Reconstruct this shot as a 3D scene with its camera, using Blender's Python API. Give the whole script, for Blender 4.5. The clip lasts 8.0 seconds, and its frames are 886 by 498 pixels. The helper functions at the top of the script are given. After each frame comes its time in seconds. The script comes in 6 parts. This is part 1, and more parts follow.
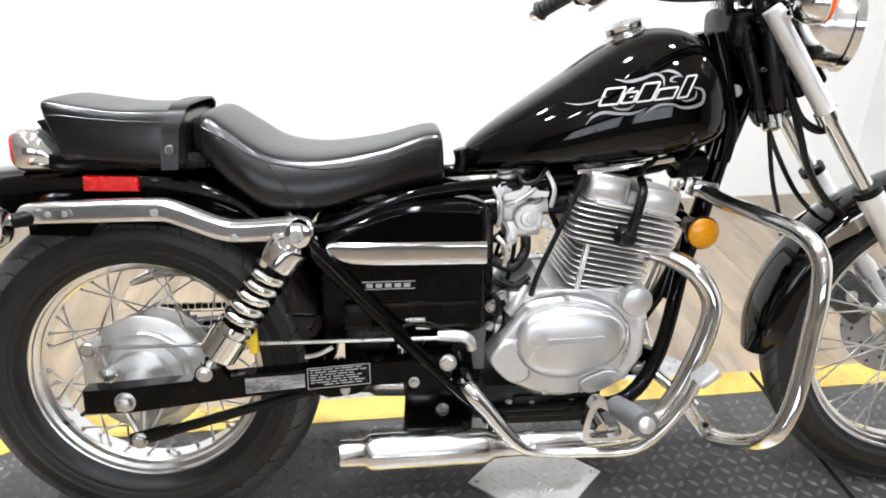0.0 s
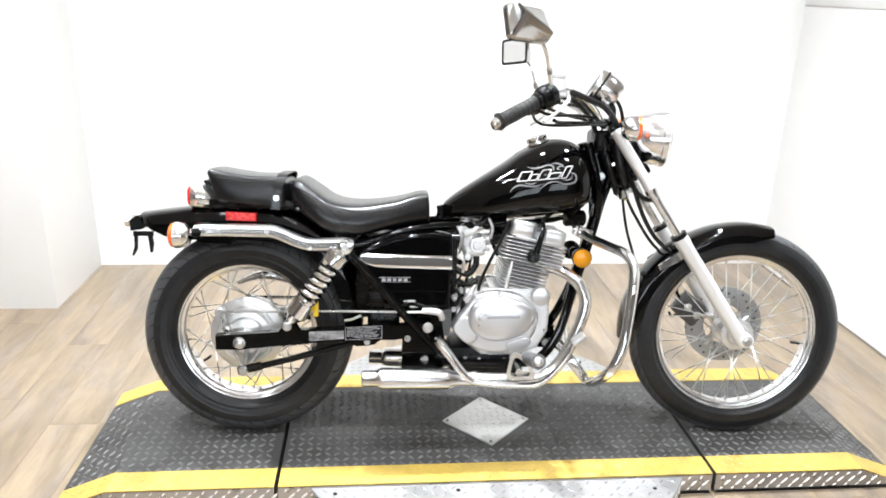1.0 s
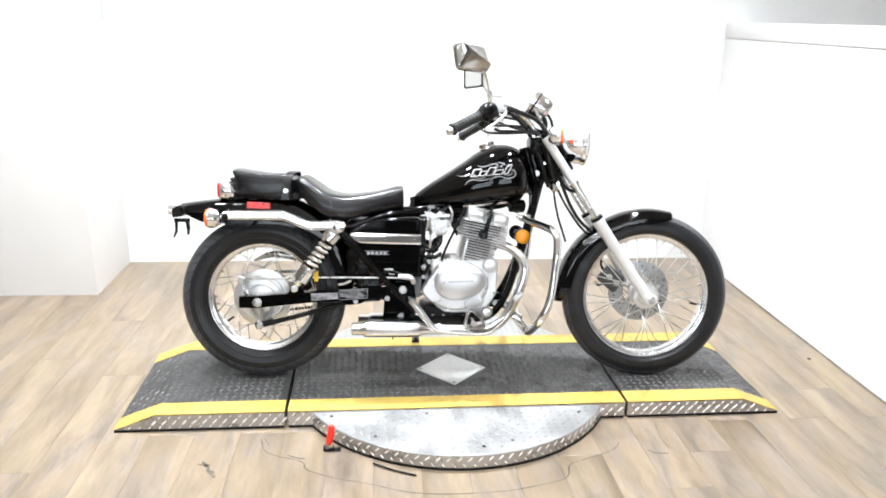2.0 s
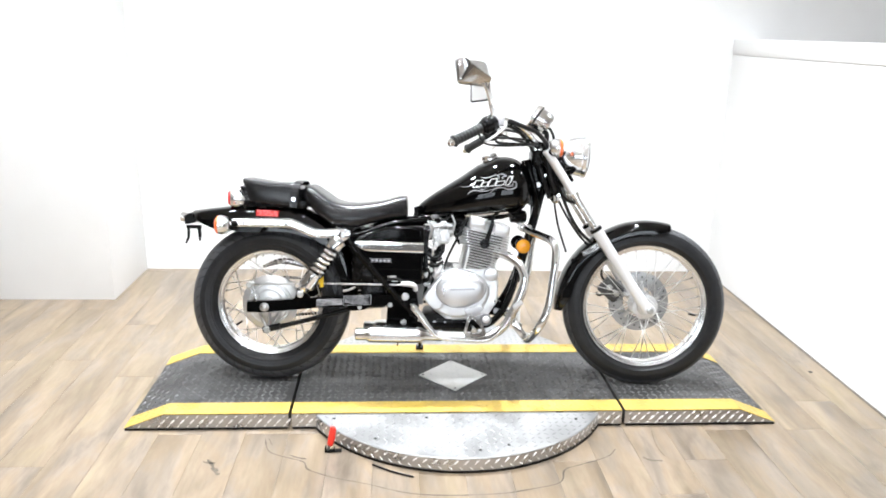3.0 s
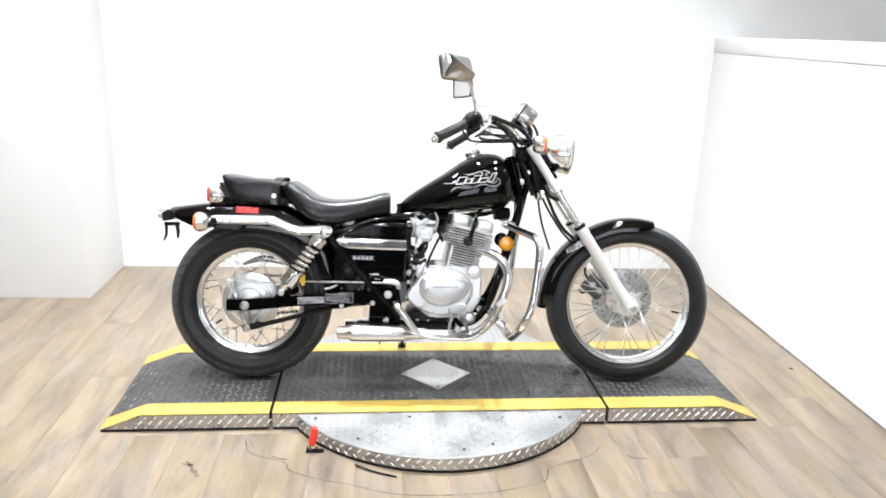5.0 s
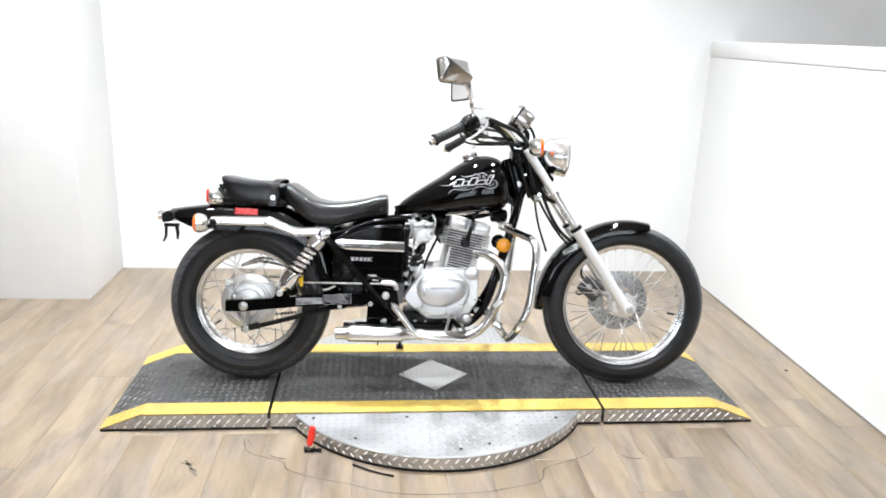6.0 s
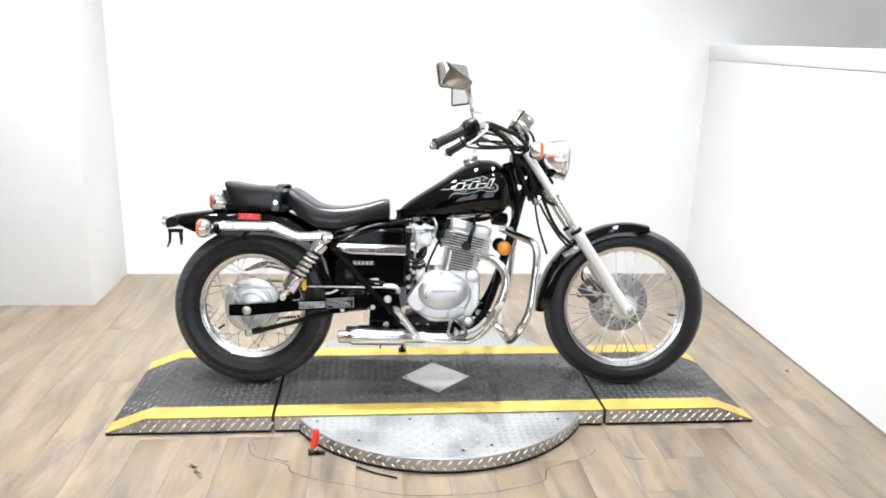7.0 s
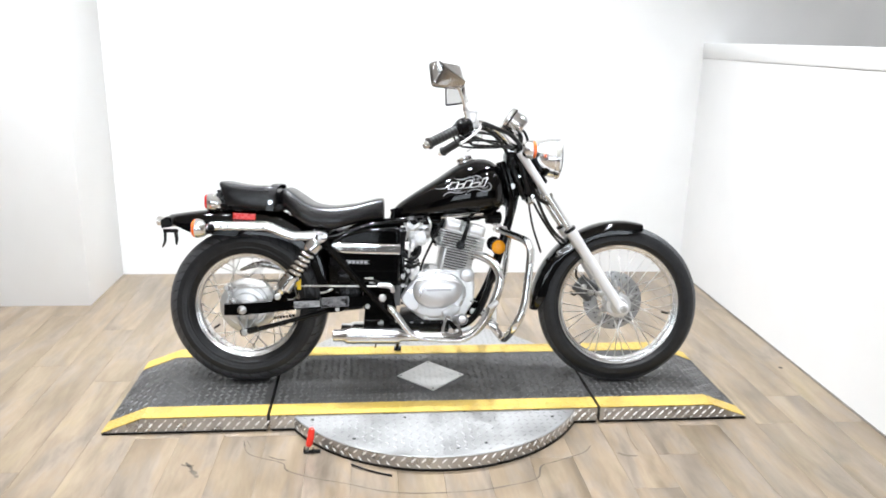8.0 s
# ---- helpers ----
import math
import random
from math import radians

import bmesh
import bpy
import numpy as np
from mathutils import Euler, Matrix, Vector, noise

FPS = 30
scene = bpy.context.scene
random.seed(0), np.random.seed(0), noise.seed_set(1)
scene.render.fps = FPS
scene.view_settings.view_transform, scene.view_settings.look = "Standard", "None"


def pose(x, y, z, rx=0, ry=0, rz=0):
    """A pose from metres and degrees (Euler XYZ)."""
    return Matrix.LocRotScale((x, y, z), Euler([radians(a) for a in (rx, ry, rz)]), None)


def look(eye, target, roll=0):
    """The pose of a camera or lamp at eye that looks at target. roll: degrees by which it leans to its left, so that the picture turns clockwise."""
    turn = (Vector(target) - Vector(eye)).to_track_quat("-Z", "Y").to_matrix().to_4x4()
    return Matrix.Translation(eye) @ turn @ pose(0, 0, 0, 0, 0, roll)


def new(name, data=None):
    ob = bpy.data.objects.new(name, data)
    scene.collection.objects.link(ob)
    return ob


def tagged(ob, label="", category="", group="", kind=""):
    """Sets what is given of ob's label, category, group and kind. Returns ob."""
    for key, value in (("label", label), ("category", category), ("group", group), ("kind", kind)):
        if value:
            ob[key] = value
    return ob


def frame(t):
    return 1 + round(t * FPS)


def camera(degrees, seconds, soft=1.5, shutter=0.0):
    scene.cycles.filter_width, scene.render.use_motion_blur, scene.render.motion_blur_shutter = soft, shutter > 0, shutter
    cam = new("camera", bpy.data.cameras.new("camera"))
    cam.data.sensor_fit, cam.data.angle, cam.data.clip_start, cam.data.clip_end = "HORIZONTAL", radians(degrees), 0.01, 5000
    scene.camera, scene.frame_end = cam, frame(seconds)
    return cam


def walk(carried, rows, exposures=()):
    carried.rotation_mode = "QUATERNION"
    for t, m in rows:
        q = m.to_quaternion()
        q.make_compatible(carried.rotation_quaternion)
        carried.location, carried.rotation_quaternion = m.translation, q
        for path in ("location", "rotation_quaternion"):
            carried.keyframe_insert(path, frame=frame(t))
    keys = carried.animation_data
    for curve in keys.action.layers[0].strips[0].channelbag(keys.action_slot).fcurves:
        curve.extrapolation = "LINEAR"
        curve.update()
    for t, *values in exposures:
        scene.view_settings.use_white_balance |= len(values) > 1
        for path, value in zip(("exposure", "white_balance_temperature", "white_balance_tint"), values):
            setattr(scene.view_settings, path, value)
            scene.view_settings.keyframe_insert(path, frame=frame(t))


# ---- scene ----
from mathutils.bvhtree import BVHTree

cam = camera(61.3, 8.0, soft=1.8)
PATH = [
    (0, (0.376, -1.129, 1.145), (0.596, 0.654, 0.265), 0.4),
    (0.5, (0.376, -1.566, 1.239), (0.558, 0.249, 0.419), -0.5),
    (1, (0.364, -2.009, 1.336), (0.545, -0.13, 0.675), 1.7),
    (1.5, (0.388, -2.411, 1.378), (0.591, -0.507, 0.801), 1.0),
    (1.7, (0.382, -2.533, 1.386), (0.584, -0.637, 0.784), 1.1),
    (2.8, (0.457, -2.74, 1.39), (0.602, -0.826, 0.827), 1.6),
    (3, (0.457, -2.736, 1.391), (0.595, -0.821, 0.83), 1.5),
    (3.5, (0.457, -2.731, 1.385), (0.627, -0.824, 0.805), 1.2),
    (4, (0.45, -2.717, 1.387), (0.639, -0.808, 0.821), 1.8),
    (4.5, (0.444, -2.702, 1.385), (0.636, -0.794, 0.815), 1.9),
    (6, (0.45, -2.733, 1.384), (0.645, -0.822, 0.826), 2.1),
    (6.5, (0.45, -2.742, 1.385), (0.646, -0.831, 0.83), 1.8),
    (7, (0.451, -2.757, 1.384), (0.64, -0.842, 0.839), 1.6),
    (7.5, (0.461, -2.767, 1.389), (0.656, -0.853, 0.843), 1.1),
    (8, (0.463, -2.771, 1.387), (0.658, -0.857, 0.84), 1.4),
]
walk(cam, [(t, look(eye, target, roll)) for t, eye, target, roll in PATH], [(0, -0.36, 6370, 10), (0.5, -0.27, 6370, 10), (1.0, -0.14, 6370, 10), (1.6, -0.09, 6310, 10), (3.5, -0.08, 6260, 10), (4.7, -0.14, 6260, 10), (6.0, -0.27, 6260, 10), (8, -0.31, 6260, 10)])

# ---- world and lamps ----
world = bpy.data.worlds.new("world")
world.use_nodes = True
world.node_tree.nodes["Background"].inputs["Color"].default_value = (0.9, 0.95, 1.0, 1)
world.node_tree.nodes["Background"].inputs["Strength"].default_value = 0.05
scene.world = world

CEILING = 3.1
# rows of lamps: y, watts, spread in degrees, x of each lamp
# the x 3.3 lamp and rows past y -3 are added unseen fill
LAMPS = ((0.45, 46.0, 104, (-0.85, 0.3, 1.55)), (0.2, 24.0, 122, (3.3,)), (-0.9, 25.0, 122, (-1.1, 0.2, 1.5)), (-2.2, 14.0, 122, (-1.1, 0.2, 1.5)), (-3.3, 12.0, 122, (-1.1, 0.2, 1.5)), (-4.2, 44.0, 122, (-2.2, 0.4, 3.0)), (-6.2, 44.0, 122, (-2.2, 0.4, 3.0)))
WINDOW_WATTS = 62.0


# ---- helpers for meshes ----
def part(name, bm, mat, parent=None, label="", angle=38, recalc=True):
    if recalc:
        bmesh.ops.recalc_face_normals(bm, faces=bm.faces)
    me = bpy.data.meshes.new(name)
    bm.to_mesh(me)
    bm.free()
    for p in me.polygons:
        p.use_smooth = True
    me.set_sharp_from_angle(angle=radians(angle))
    me.materials.append(mat)
    ob = new(name, me)
    if parent:
        ob.parent = parent
    if label:
        tagged(ob, label)
    return ob


def share(name, me, m, parent):
    ob = new(name, me)
    ob.parent = parent
    ob.matrix_local = m
    return ob


def curve_points(pts, res):
    """A smooth line through the points."""
    p = [Vector(q) for q in pts]
    if len(p) == 2 or res < 2:
        return p
    out = []
    for i in range(len(p) - 1):
        a, b, c, d = p[max(i - 1, 0)], p[i], p[i + 1], p[min(i + 2, len(p) - 1)]
        for k in range(res):
            t = k / res
            out.append(0.5 * (2 * b + (c - a) * t + (2 * a - 5 * b + 4 * c - d) * t * t + (3 * b - a - 3 * c + d) * t ** 3))
    return out + [p[-1]]


def rings(bm, loops, cap=True, closed=True):
    rows = [[bm.verts.new(q) for q in loop] for loop in loops]
    n = len(rows[0])
    for a, b in zip(rows, rows[1:]):
        for k in range(n if closed else n - 1):
            bm.faces.new((a[k], a[(k + 1) % n], b[(k + 1) % n], b[k]))
    if cap and closed:
        bm.faces.new(rows[0])
        bm.faces.new(rows[-1])
    return rows


def tube(bm, pts, r, seg=10, res=6):
    line = curve_points(pts, res)
    count = len(line)
    side = None
    loops = []
    for i, q in enumerate(line):
        d = (line[min(i + 1, count - 1)] - line[max(i - 1, 0)]).normalized()
        if side is None:
            side = d.orthogonal().normalized()
        side = (side - d * side.dot(d)).normalized()
        up = d.cross(side)
        if isinstance(r, (int, float)):
            rad = r
        else:
            f = i / (count - 1) * (len(r) - 1)
            k = min(int(f), len(r) - 2)
            rad = r[k] + (r[k + 1] - r[k]) * (f - k)
        loops.append([q + (side * math.cos(a) + up * math.sin(a)) * rad for a in (2 * math.pi * j / seg for j in range(seg))])
    rings(bm, loops)
    return bm


def lathe(bm, prof, at, axis, seg=24, closed=False):
    """Turns (distance along the axis, radius) round the axis through at."""
    d = Vector(axis).normalized()
    u = d.orthogonal().normalized()
    v = d.cross(u)
    at = Vector(at)
    loops = [[at + d * h + (u * math.cos(a) + v * math.sin(a)) * max(r, 1e-4) for a in (2 * math.pi * j / seg for j in range(seg))] for h, r in prof]
    if closed:
        loops.append(loops[0])
        rings(bm, loops, cap=False)
        bmesh.ops.remove_doubles(bm, verts=bm.verts, dist=1e-6)
    else:
        rings(bm, loops)
    return bm


def box(bm, lo, hi, bevel=0.0, m=None, seg=2):
    made = bmesh.ops.create_cube(bm, size=1)["verts"]
    lo, hi = Vector(lo), Vector(hi)
    for v in made:
        v.co = Vector([(lo[k] + hi[k]) / 2 + v.co[k] * (hi[k] - lo[k]) for k in range(3)])
    if bevel:
        edges = {e for v in made for e in v.link_edges}
        got = bmesh.ops.bevel(bm, geom=list(edges), offset=bevel, segments=seg, affect="EDGES", profile=0.5)
        made = list({v for f in got["faces"] for v in f.verts} | {v for v in made if v.is_valid})
    if m is not None:
        bmesh.ops.transform(bm, matrix=m, verts=made)
    return bm


def prism(bm, outline, y0, y1, bevel=0.004, steps=3):
    """An (x, z) outline drawn out from y0 to y1, with its y1 rim rounded."""
    cx = sum(p[0] for p in outline) / len(outline)
    cz = sum(p[1] for p in outline) / len(outline)
    size = max(math.hypot(x - cx, z - cz) for x, z in outline)
    s = 1 if y1 > y0 else -1
    loops = [[(x, y0, z) for x, z in outline]]
    for k in range(steps + 1):
        a = math.pi / 2 * k / steps
        f = 1 - bevel * (1 - math.cos(a)) / size
        y = y1 - s * bevel * (1 - math.sin(a))
        loops.append([(cx + (x - cx) * f, y, cz + (z - cz) * f) for x, z in outline])
    loops.append([(cx + (x - cx) * f * 0.97, y1, cz + (z - cz) * f * 0.97) for x, z in outline])
    rings(bm, loops)
    return bm


def closed_curve(pts, res=5):
    n = len(pts)
    out = []
    for i in range(n):
        a, b, c, d = (Vector(pts[(i + k - 1) % n]) for k in range(4))
        for k in range(res):
            t = k / res
            q = 0.5 * (2 * b + (c - a) * t + (2 * a - 5 * b + 4 * c - d) * t * t + (3 * b - a - 3 * c + d) * t ** 3)
            out.append(tuple(q))
    return out


def lug(bm, m, length=0.011, width=0.0042, high=0.0016):
    """One raised lens of a tread plate."""
    base = [(-length, 0), (-length * 0.45, -width), (length * 0.45, -width), (length, 0), (length * 0.45, width), (-length * 0.45, width)]
    low = [bm.verts.new(m @ Vector((x, y, 0))) for x, y in base]
    top = [bm.verts.new(m @ Vector((x, 0, high))) for x in (-length * 0.5, length * 0.5)]
    bm.faces.new((low[0], low[1], top[0]))
    bm.faces.new((low[1], low[2], top[1], top[0]))
    bm.faces.new((low[2], low[3], top[1]))
    bm.faces.new((low[3], low[4], top[1]))
    bm.faces.new((low[4], low[5], top[0], top[1]))
    bm.faces.new((low[5], low[0], top[0]))


# ---- materials ----
def surface(name, base, rough=0.5, metal=0.0, vary=0.12, grain=30.0, bump=0.0, bump_scale=200.0, coat=0.0, rough_vary=0.1, tint=None, each=0.0, stretch=(1, 1, 1), transmission=0.0, gloss=0.5):
    mat = bpy.data.materials.new(name)
    mat.use_nodes = True
    nt = mat.node_tree
    b = nt.nodes["Principled BSDF"]
    geo = nt.nodes.new("ShaderNodeTexCoord")
    mp = nt.nodes.new("ShaderNodeMapping")
    mp.inputs["Scale"].default_value = stretch
    nt.links.new(geo.outputs["Object"], mp.inputs["Vector"])
    big = nt.nodes.new("ShaderNodeTexNoise")
    big.inputs["Scale"].default_value = grain * 0.15
    big.inputs["Detail"].default_value = 4
    fine = nt.nodes.new("ShaderNodeTexNoise")
    fine.inputs["Scale"].default_value = grain
    fine.inputs["Detail"].default_value = 6
    for n in (big, fine):
        nt.links.new(mp.outputs["Vector"], n.inputs["Vector"])
    add = nt.nodes.new("ShaderNodeMath")
    add.operation = "MULTIPLY_ADD"
    add.inputs[1].default_value = 0.55
    nt.links.new(big.outputs["Fac"], add.inputs[0])
    half = nt.nodes.new("ShaderNodeMath")
    half.operation = "MULTIPLY"
    half.inputs[1].default_value = 0.45
    nt.links.new(fine.outputs["Fac"], half.inputs[0])
    nt.links.new(half.outputs[0], add.inputs[2])
    ramp = nt.nodes.new("ShaderNodeValToRGB")
    other = tint or tuple(c * (1 - vary * 1.5) for c in base)
    ramp.color_ramp.elements[0].position, ramp.color_ramp.elements[1].position = 0.36, 0.64
    ramp.color_ramp.elements[0].color = (*other, 1)
    ramp.color_ramp.elements[1].color = (*(min(c * (1 + vary * 0.5), 1) for c in base), 1)
    nt.links.new(add.outputs[0], ramp.inputs["Fac"])
    last = ramp.outputs["Color"]
    if each:
        info = nt.nodes.new("ShaderNodeObjectInfo")
        hsv = nt.nodes.new("ShaderNodeHueSaturation")
        span = nt.nodes.new("ShaderNodeMapRange")
        span.inputs["To Min"].default_value, span.inputs["To Max"].default_value = 1 - each, 1 + each
        nt.links.new(info.outputs["Random"], span.inputs["Value"])
        nt.links.new(span.outputs["Result"], hsv.inputs["Value"])
        nt.links.new(last, hsv.inputs["Color"])
        last = hsv.outputs["Color"]
    nt.links.new(last, b.inputs["Base Color"])
    rr = nt.nodes.new("ShaderNodeMapRange")
    rr.inputs["From Min"].default_value, rr.inputs["From Max"].default_value = 0.3, 0.7
    rr.inputs["To Min"].default_value, rr.inputs["To Max"].default_value = max(rough * (1 - rough_vary * 2), 0.01), min(rough * (1 + rough_vary * 2), 1)
    nt.links.new(fine.outputs["Fac"], rr.inputs["Value"])
    nt.links.new(rr.outputs["Result"], b.inputs["Roughness"])
    b.inputs["Metallic"].default_value = metal
    b.inputs["Specular IOR Level"].default_value = gloss
    b.inputs["Coat Weight"].default_value = coat
    b.inputs["Coat Roughness"].default_value = 0.03
    b.inputs["Transmission Weight"].default_value = transmission
    if bump:
        nz = nt.nodes.new("ShaderNodeTexNoise")
        nz.inputs["Scale"].default_value = bump_scale
        nz.inputs["Detail"].default_value = 5
        nt.links.new(mp.outputs["Vector"], nz.inputs["Vector"])
        bp = nt.nodes.new("ShaderNodeBump")
        bp.inputs["Strength"].default_value = bump
        bp.inputs["Distance"].default_value = 0.002
        nt.links.new(nz.outputs["Fac"], bp.inputs["Height"])
        nt.links.new(bp.outputs["Normal"], b.inputs["Normal"])
    return mat


M_PAINT = surface("black_gloss_paint", (0.001, 0.001, 0.0011), 0.035, vary=0.1, gloss=0.38)
M_COVER = surface("black_side_cover_paint", (0.0012, 0.0012, 0.0013), 0.05, vary=0.1, gloss=0.13)
M_FRAME = surface("black_frame_paint", (0.0012, 0.0012, 0.0012), 0.07, vary=0.2, gloss=0.17)
M_MATT = surface("black_matt_metal", (0.003, 0.003, 0.003), 0.36, vary=0.3, bump=0.15, gloss=0.2)
M_PLASTIC = surface("black_plastic", (0.002, 0.002, 0.0022), 0.26, vary=0.2, bump=0.1, gloss=0.2)
M_RUBBER = surface("tyre_rubber", (0.013, 0.0135, 0.0148), 0.36, vary=0.25, grain=60, bump=0.1, bump_scale=500, gloss=0.32, rough_vary=0.04)
M_GRIP = surface("grip_rubber", (0.012, 0.012, 0.012), 0.6, vary=0.2, bump=0.4, bump_scale=600)
M_VINYL = surface("black_vinyl", (0.004, 0.004, 0.0046), 0.27, vary=0.2, grain=80, gloss=0.54, rough_vary=0.0)
M_CHROME = surface("chrome", (0.88, 0.88, 0.88), 0.055, metal=1.0, vary=0.05, rough_vary=0.3)
M_BUCKET = surface("bucket_chrome", (0.88, 0.88, 0.885), 0.17, metal=1.0, vary=0.04, rough_vary=0.2)
M_CHROME_SOFT = surface("hazed_chrome", (0.78, 0.78, 0.775), 0.12, metal=1.0, vary=0.05, rough_vary=0.25)
M_RAIL = surface("polished_rail", (0.86, 0.86, 0.86), 0.10, metal=0.95, vary=0.06, grain=10, rough_vary=0.1, bump=0.015)
M_PEG = surface("grey_peg_rubber", (0.10, 0.10, 0.10), 0.5, vary=0.25)
M_SCUFFED = surface("scuffed_silver_decal", (0.33, 0.33, 0.34), 0.4, metal=0.4, vary=0.55, grain=120, stretch=(1, 1, 3))
M_LOZENGE = surface("bright_tread_plate", (0.72, 0.72, 0.71), 0.4, metal=0.5, vary=0.1, grain=9, bump=0.06)
M_MUFFLER = surface("brushed_chrome", (0.68, 0.68, 0.68), 0.19, metal=1.0, vary=0.06, rough_vary=0.2)
M_RIM = surface("rim_chrome", (0.86, 0.86, 0.865), 0.19, metal=1.0, vary=0.05, rough_vary=0.2)
M_MIRROR_SHELL = surface("mirror_shell_chrome", (0.62, 0.61, 0.60), 0.16, metal=1.0, vary=0.04, rough_vary=0.1)
M_DISC = surface("ground_brake_disc", (0.38, 0.38, 0.38), 0.32, metal=0.5, vary=0.1)
M_DRUM = surface("dull_drum_alloy", (0.66, 0.66, 0.655), 0.36, metal=0.75, vary=0.12, grain=40, bump=0.1, bump_scale=400)
M_CALIPER = surface("dark_cast_caliper", (0.10, 0.10, 0.10), 0.42, metal=0.6, vary=0.3, grain=60)
M_CHROME_WORN = surface("worn_chrome", (0.80, 0.795, 0.79), 0.14, metal=1.0, vary=0.1, rough_vary=0.3, bump=0.05)
M_ALLOY = surface("cast_alloy", (0.74, 0.74, 0.74), 0.34, metal=0.85, vary=0.12, grain=50, bump=0.25, bump_scale=700)
# base colour darkened so the gaps between the cylinder fins look shaded
M_BARREL = surface("dark_alloy_gap_shade", (0.085, 0.085, 0.085), 0.5, metal=0.7, vary=0.2, grain=50, bump=0.2, bump_scale=500)
M_ALLOY_SMOOTH = surface("polished_alloy", (0.66, 0.66, 0.665), 0.31, metal=0.9, vary=0.05, grain=14, bump=0.16, bump_scale=14, rough_vary=0.08)
M_FORK = surface("lacquered_fork_alloy", (0.78, 0.78, 0.78), 0.36, metal=0.45, vary=0.03, rough_vary=0.04)
M_STEEL = surface("zinc_steel", (0.55, 0.55, 0.54), 0.3, metal=0.9, vary=0.15)
M_RED = surface("red_lens", (0.62, 0.012, 0.012), 0.28, coat=0.15, vary=0.15, grain=150)
M_ORANGE = surface("orange_lens", (0.9, 0.13, 0.01), 0.12, coat=0.6, vary=0.1, grain=150)
M_AMBER = surface("amber_reflector", (0.62, 0.25, 0.003), 0.15, coat=0.3, vary=0.15, grain=200)
M_YELLOW_TAG = surface("yellow_tag", (0.8, 0.55, 0.02), 0.6)
M_SILVER_INK = surface("silver_ink", (0.42, 0.42, 0.44), 0.35, metal=0.5, vary=0.15)
M_FLAME = surface("flame_silver", (0.24, 0.24, 0.25), 0.55, metal=0.1, vary=0.15, gloss=0.25)
M_WHITE_INK = surface("white_ink", (0.5, 0.5, 0.5), 0.5)
M_PANE = surface("window_glass", (0.97, 0.98, 0.98), 0.02, transmission=1.0, vary=0.01)
M_GLASS = surface("headlight_glass", (0.95, 0.95, 0.95), 0.03, transmission=0.9, vary=0.02)
M_MIRROR = surface("mirror_glass", (0.9, 0.9, 0.9), 0.02, metal=1.0, vary=0.01)
M_DECK = surface("worn_black_tread_paint", (0.050, 0.049, 0.048), 0.48, vary=0.3, grain=16, bump=0.12, tint=(0.032, 0.031, 0.030), rough_vary=0.2, gloss=0.36)
M_YELLOW = surface("yellow_edge_paint", (0.44, 0.31, 0.06), 0.45, vary=0.2, grain=18, bump=0.1, tint=(0.33, 0.23, 0.055))
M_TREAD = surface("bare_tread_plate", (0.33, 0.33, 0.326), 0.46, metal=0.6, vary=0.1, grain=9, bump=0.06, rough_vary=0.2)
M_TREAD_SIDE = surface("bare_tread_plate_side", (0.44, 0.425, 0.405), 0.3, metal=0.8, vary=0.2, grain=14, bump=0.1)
M_WALL = surface("white_wall_paint", (0.80, 0.80, 0.79), 0.42, vary=0.03, grain=4, bump=0.05, bump_scale=120)
M_SHOP = surface("dark_shop_wall", (0.15, 0.147, 0.143), 0.7, vary=0.15, grain=2)
M_CEIL = surface("pale_ceiling", (0.78, 0.765, 0.75), 0.8, vary=0.08, grain=3)
M_SPOKE = surface("bright_spoke", (0.82, 0.82, 0.81), 0.32, metal=0.7, vary=0.08)
M_LUG = surface("worn_tread_lug", (0.104, 0.102, 0.099), 0.5, vary=0.2, grain=16, tint=(0.075, 0.074, 0.073), gloss=0.36)
M_SHOP_WEST = surface("beige_shop_wall", (0.48, 0.44, 0.40), 0.7, vary=0.2, grain=1.2)
M_SHOP_FAR = surface("pale_beige_wall", (0.62, 0.55, 0.50), 0.7, vary=0.12, grain=1.2)
M_STAIN = surface("dark_floor_stain", (0.13, 0.105, 0.08), 0.6, vary=0.4, grain=60)
M_BASE = surface("grey_foot_line", (0.22, 0.20, 0.18), 0.6, vary=0.3, grain=10)
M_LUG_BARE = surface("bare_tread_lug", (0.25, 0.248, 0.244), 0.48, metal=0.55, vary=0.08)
# side lugs near white: their bright reflection is put into the colour
M_LUG_SIDE = surface("lit_tread_lug", (0.93, 0.92, 0.90), 0.38, metal=0.4, vary=0.04)
# dusty tread, also lightened to carry its grey sheen in the colour
M_TREAD_RUBBER = surface("dusty_sheen_tread_rubber", (0.056, 0.057, 0.061), 0.45, vary=0.3, grain=50)
M_GAP = surface("brown_joint", (0.15, 0.122, 0.092), 0.8)
M_RED_GRIP = surface("red_vinyl_grip", (0.72, 0.03, 0.015), 0.4, vary=0.1)
M_CABLE = surface("black_cable", (0.004, 0.004, 0.004), 0.3, gloss=0.3)


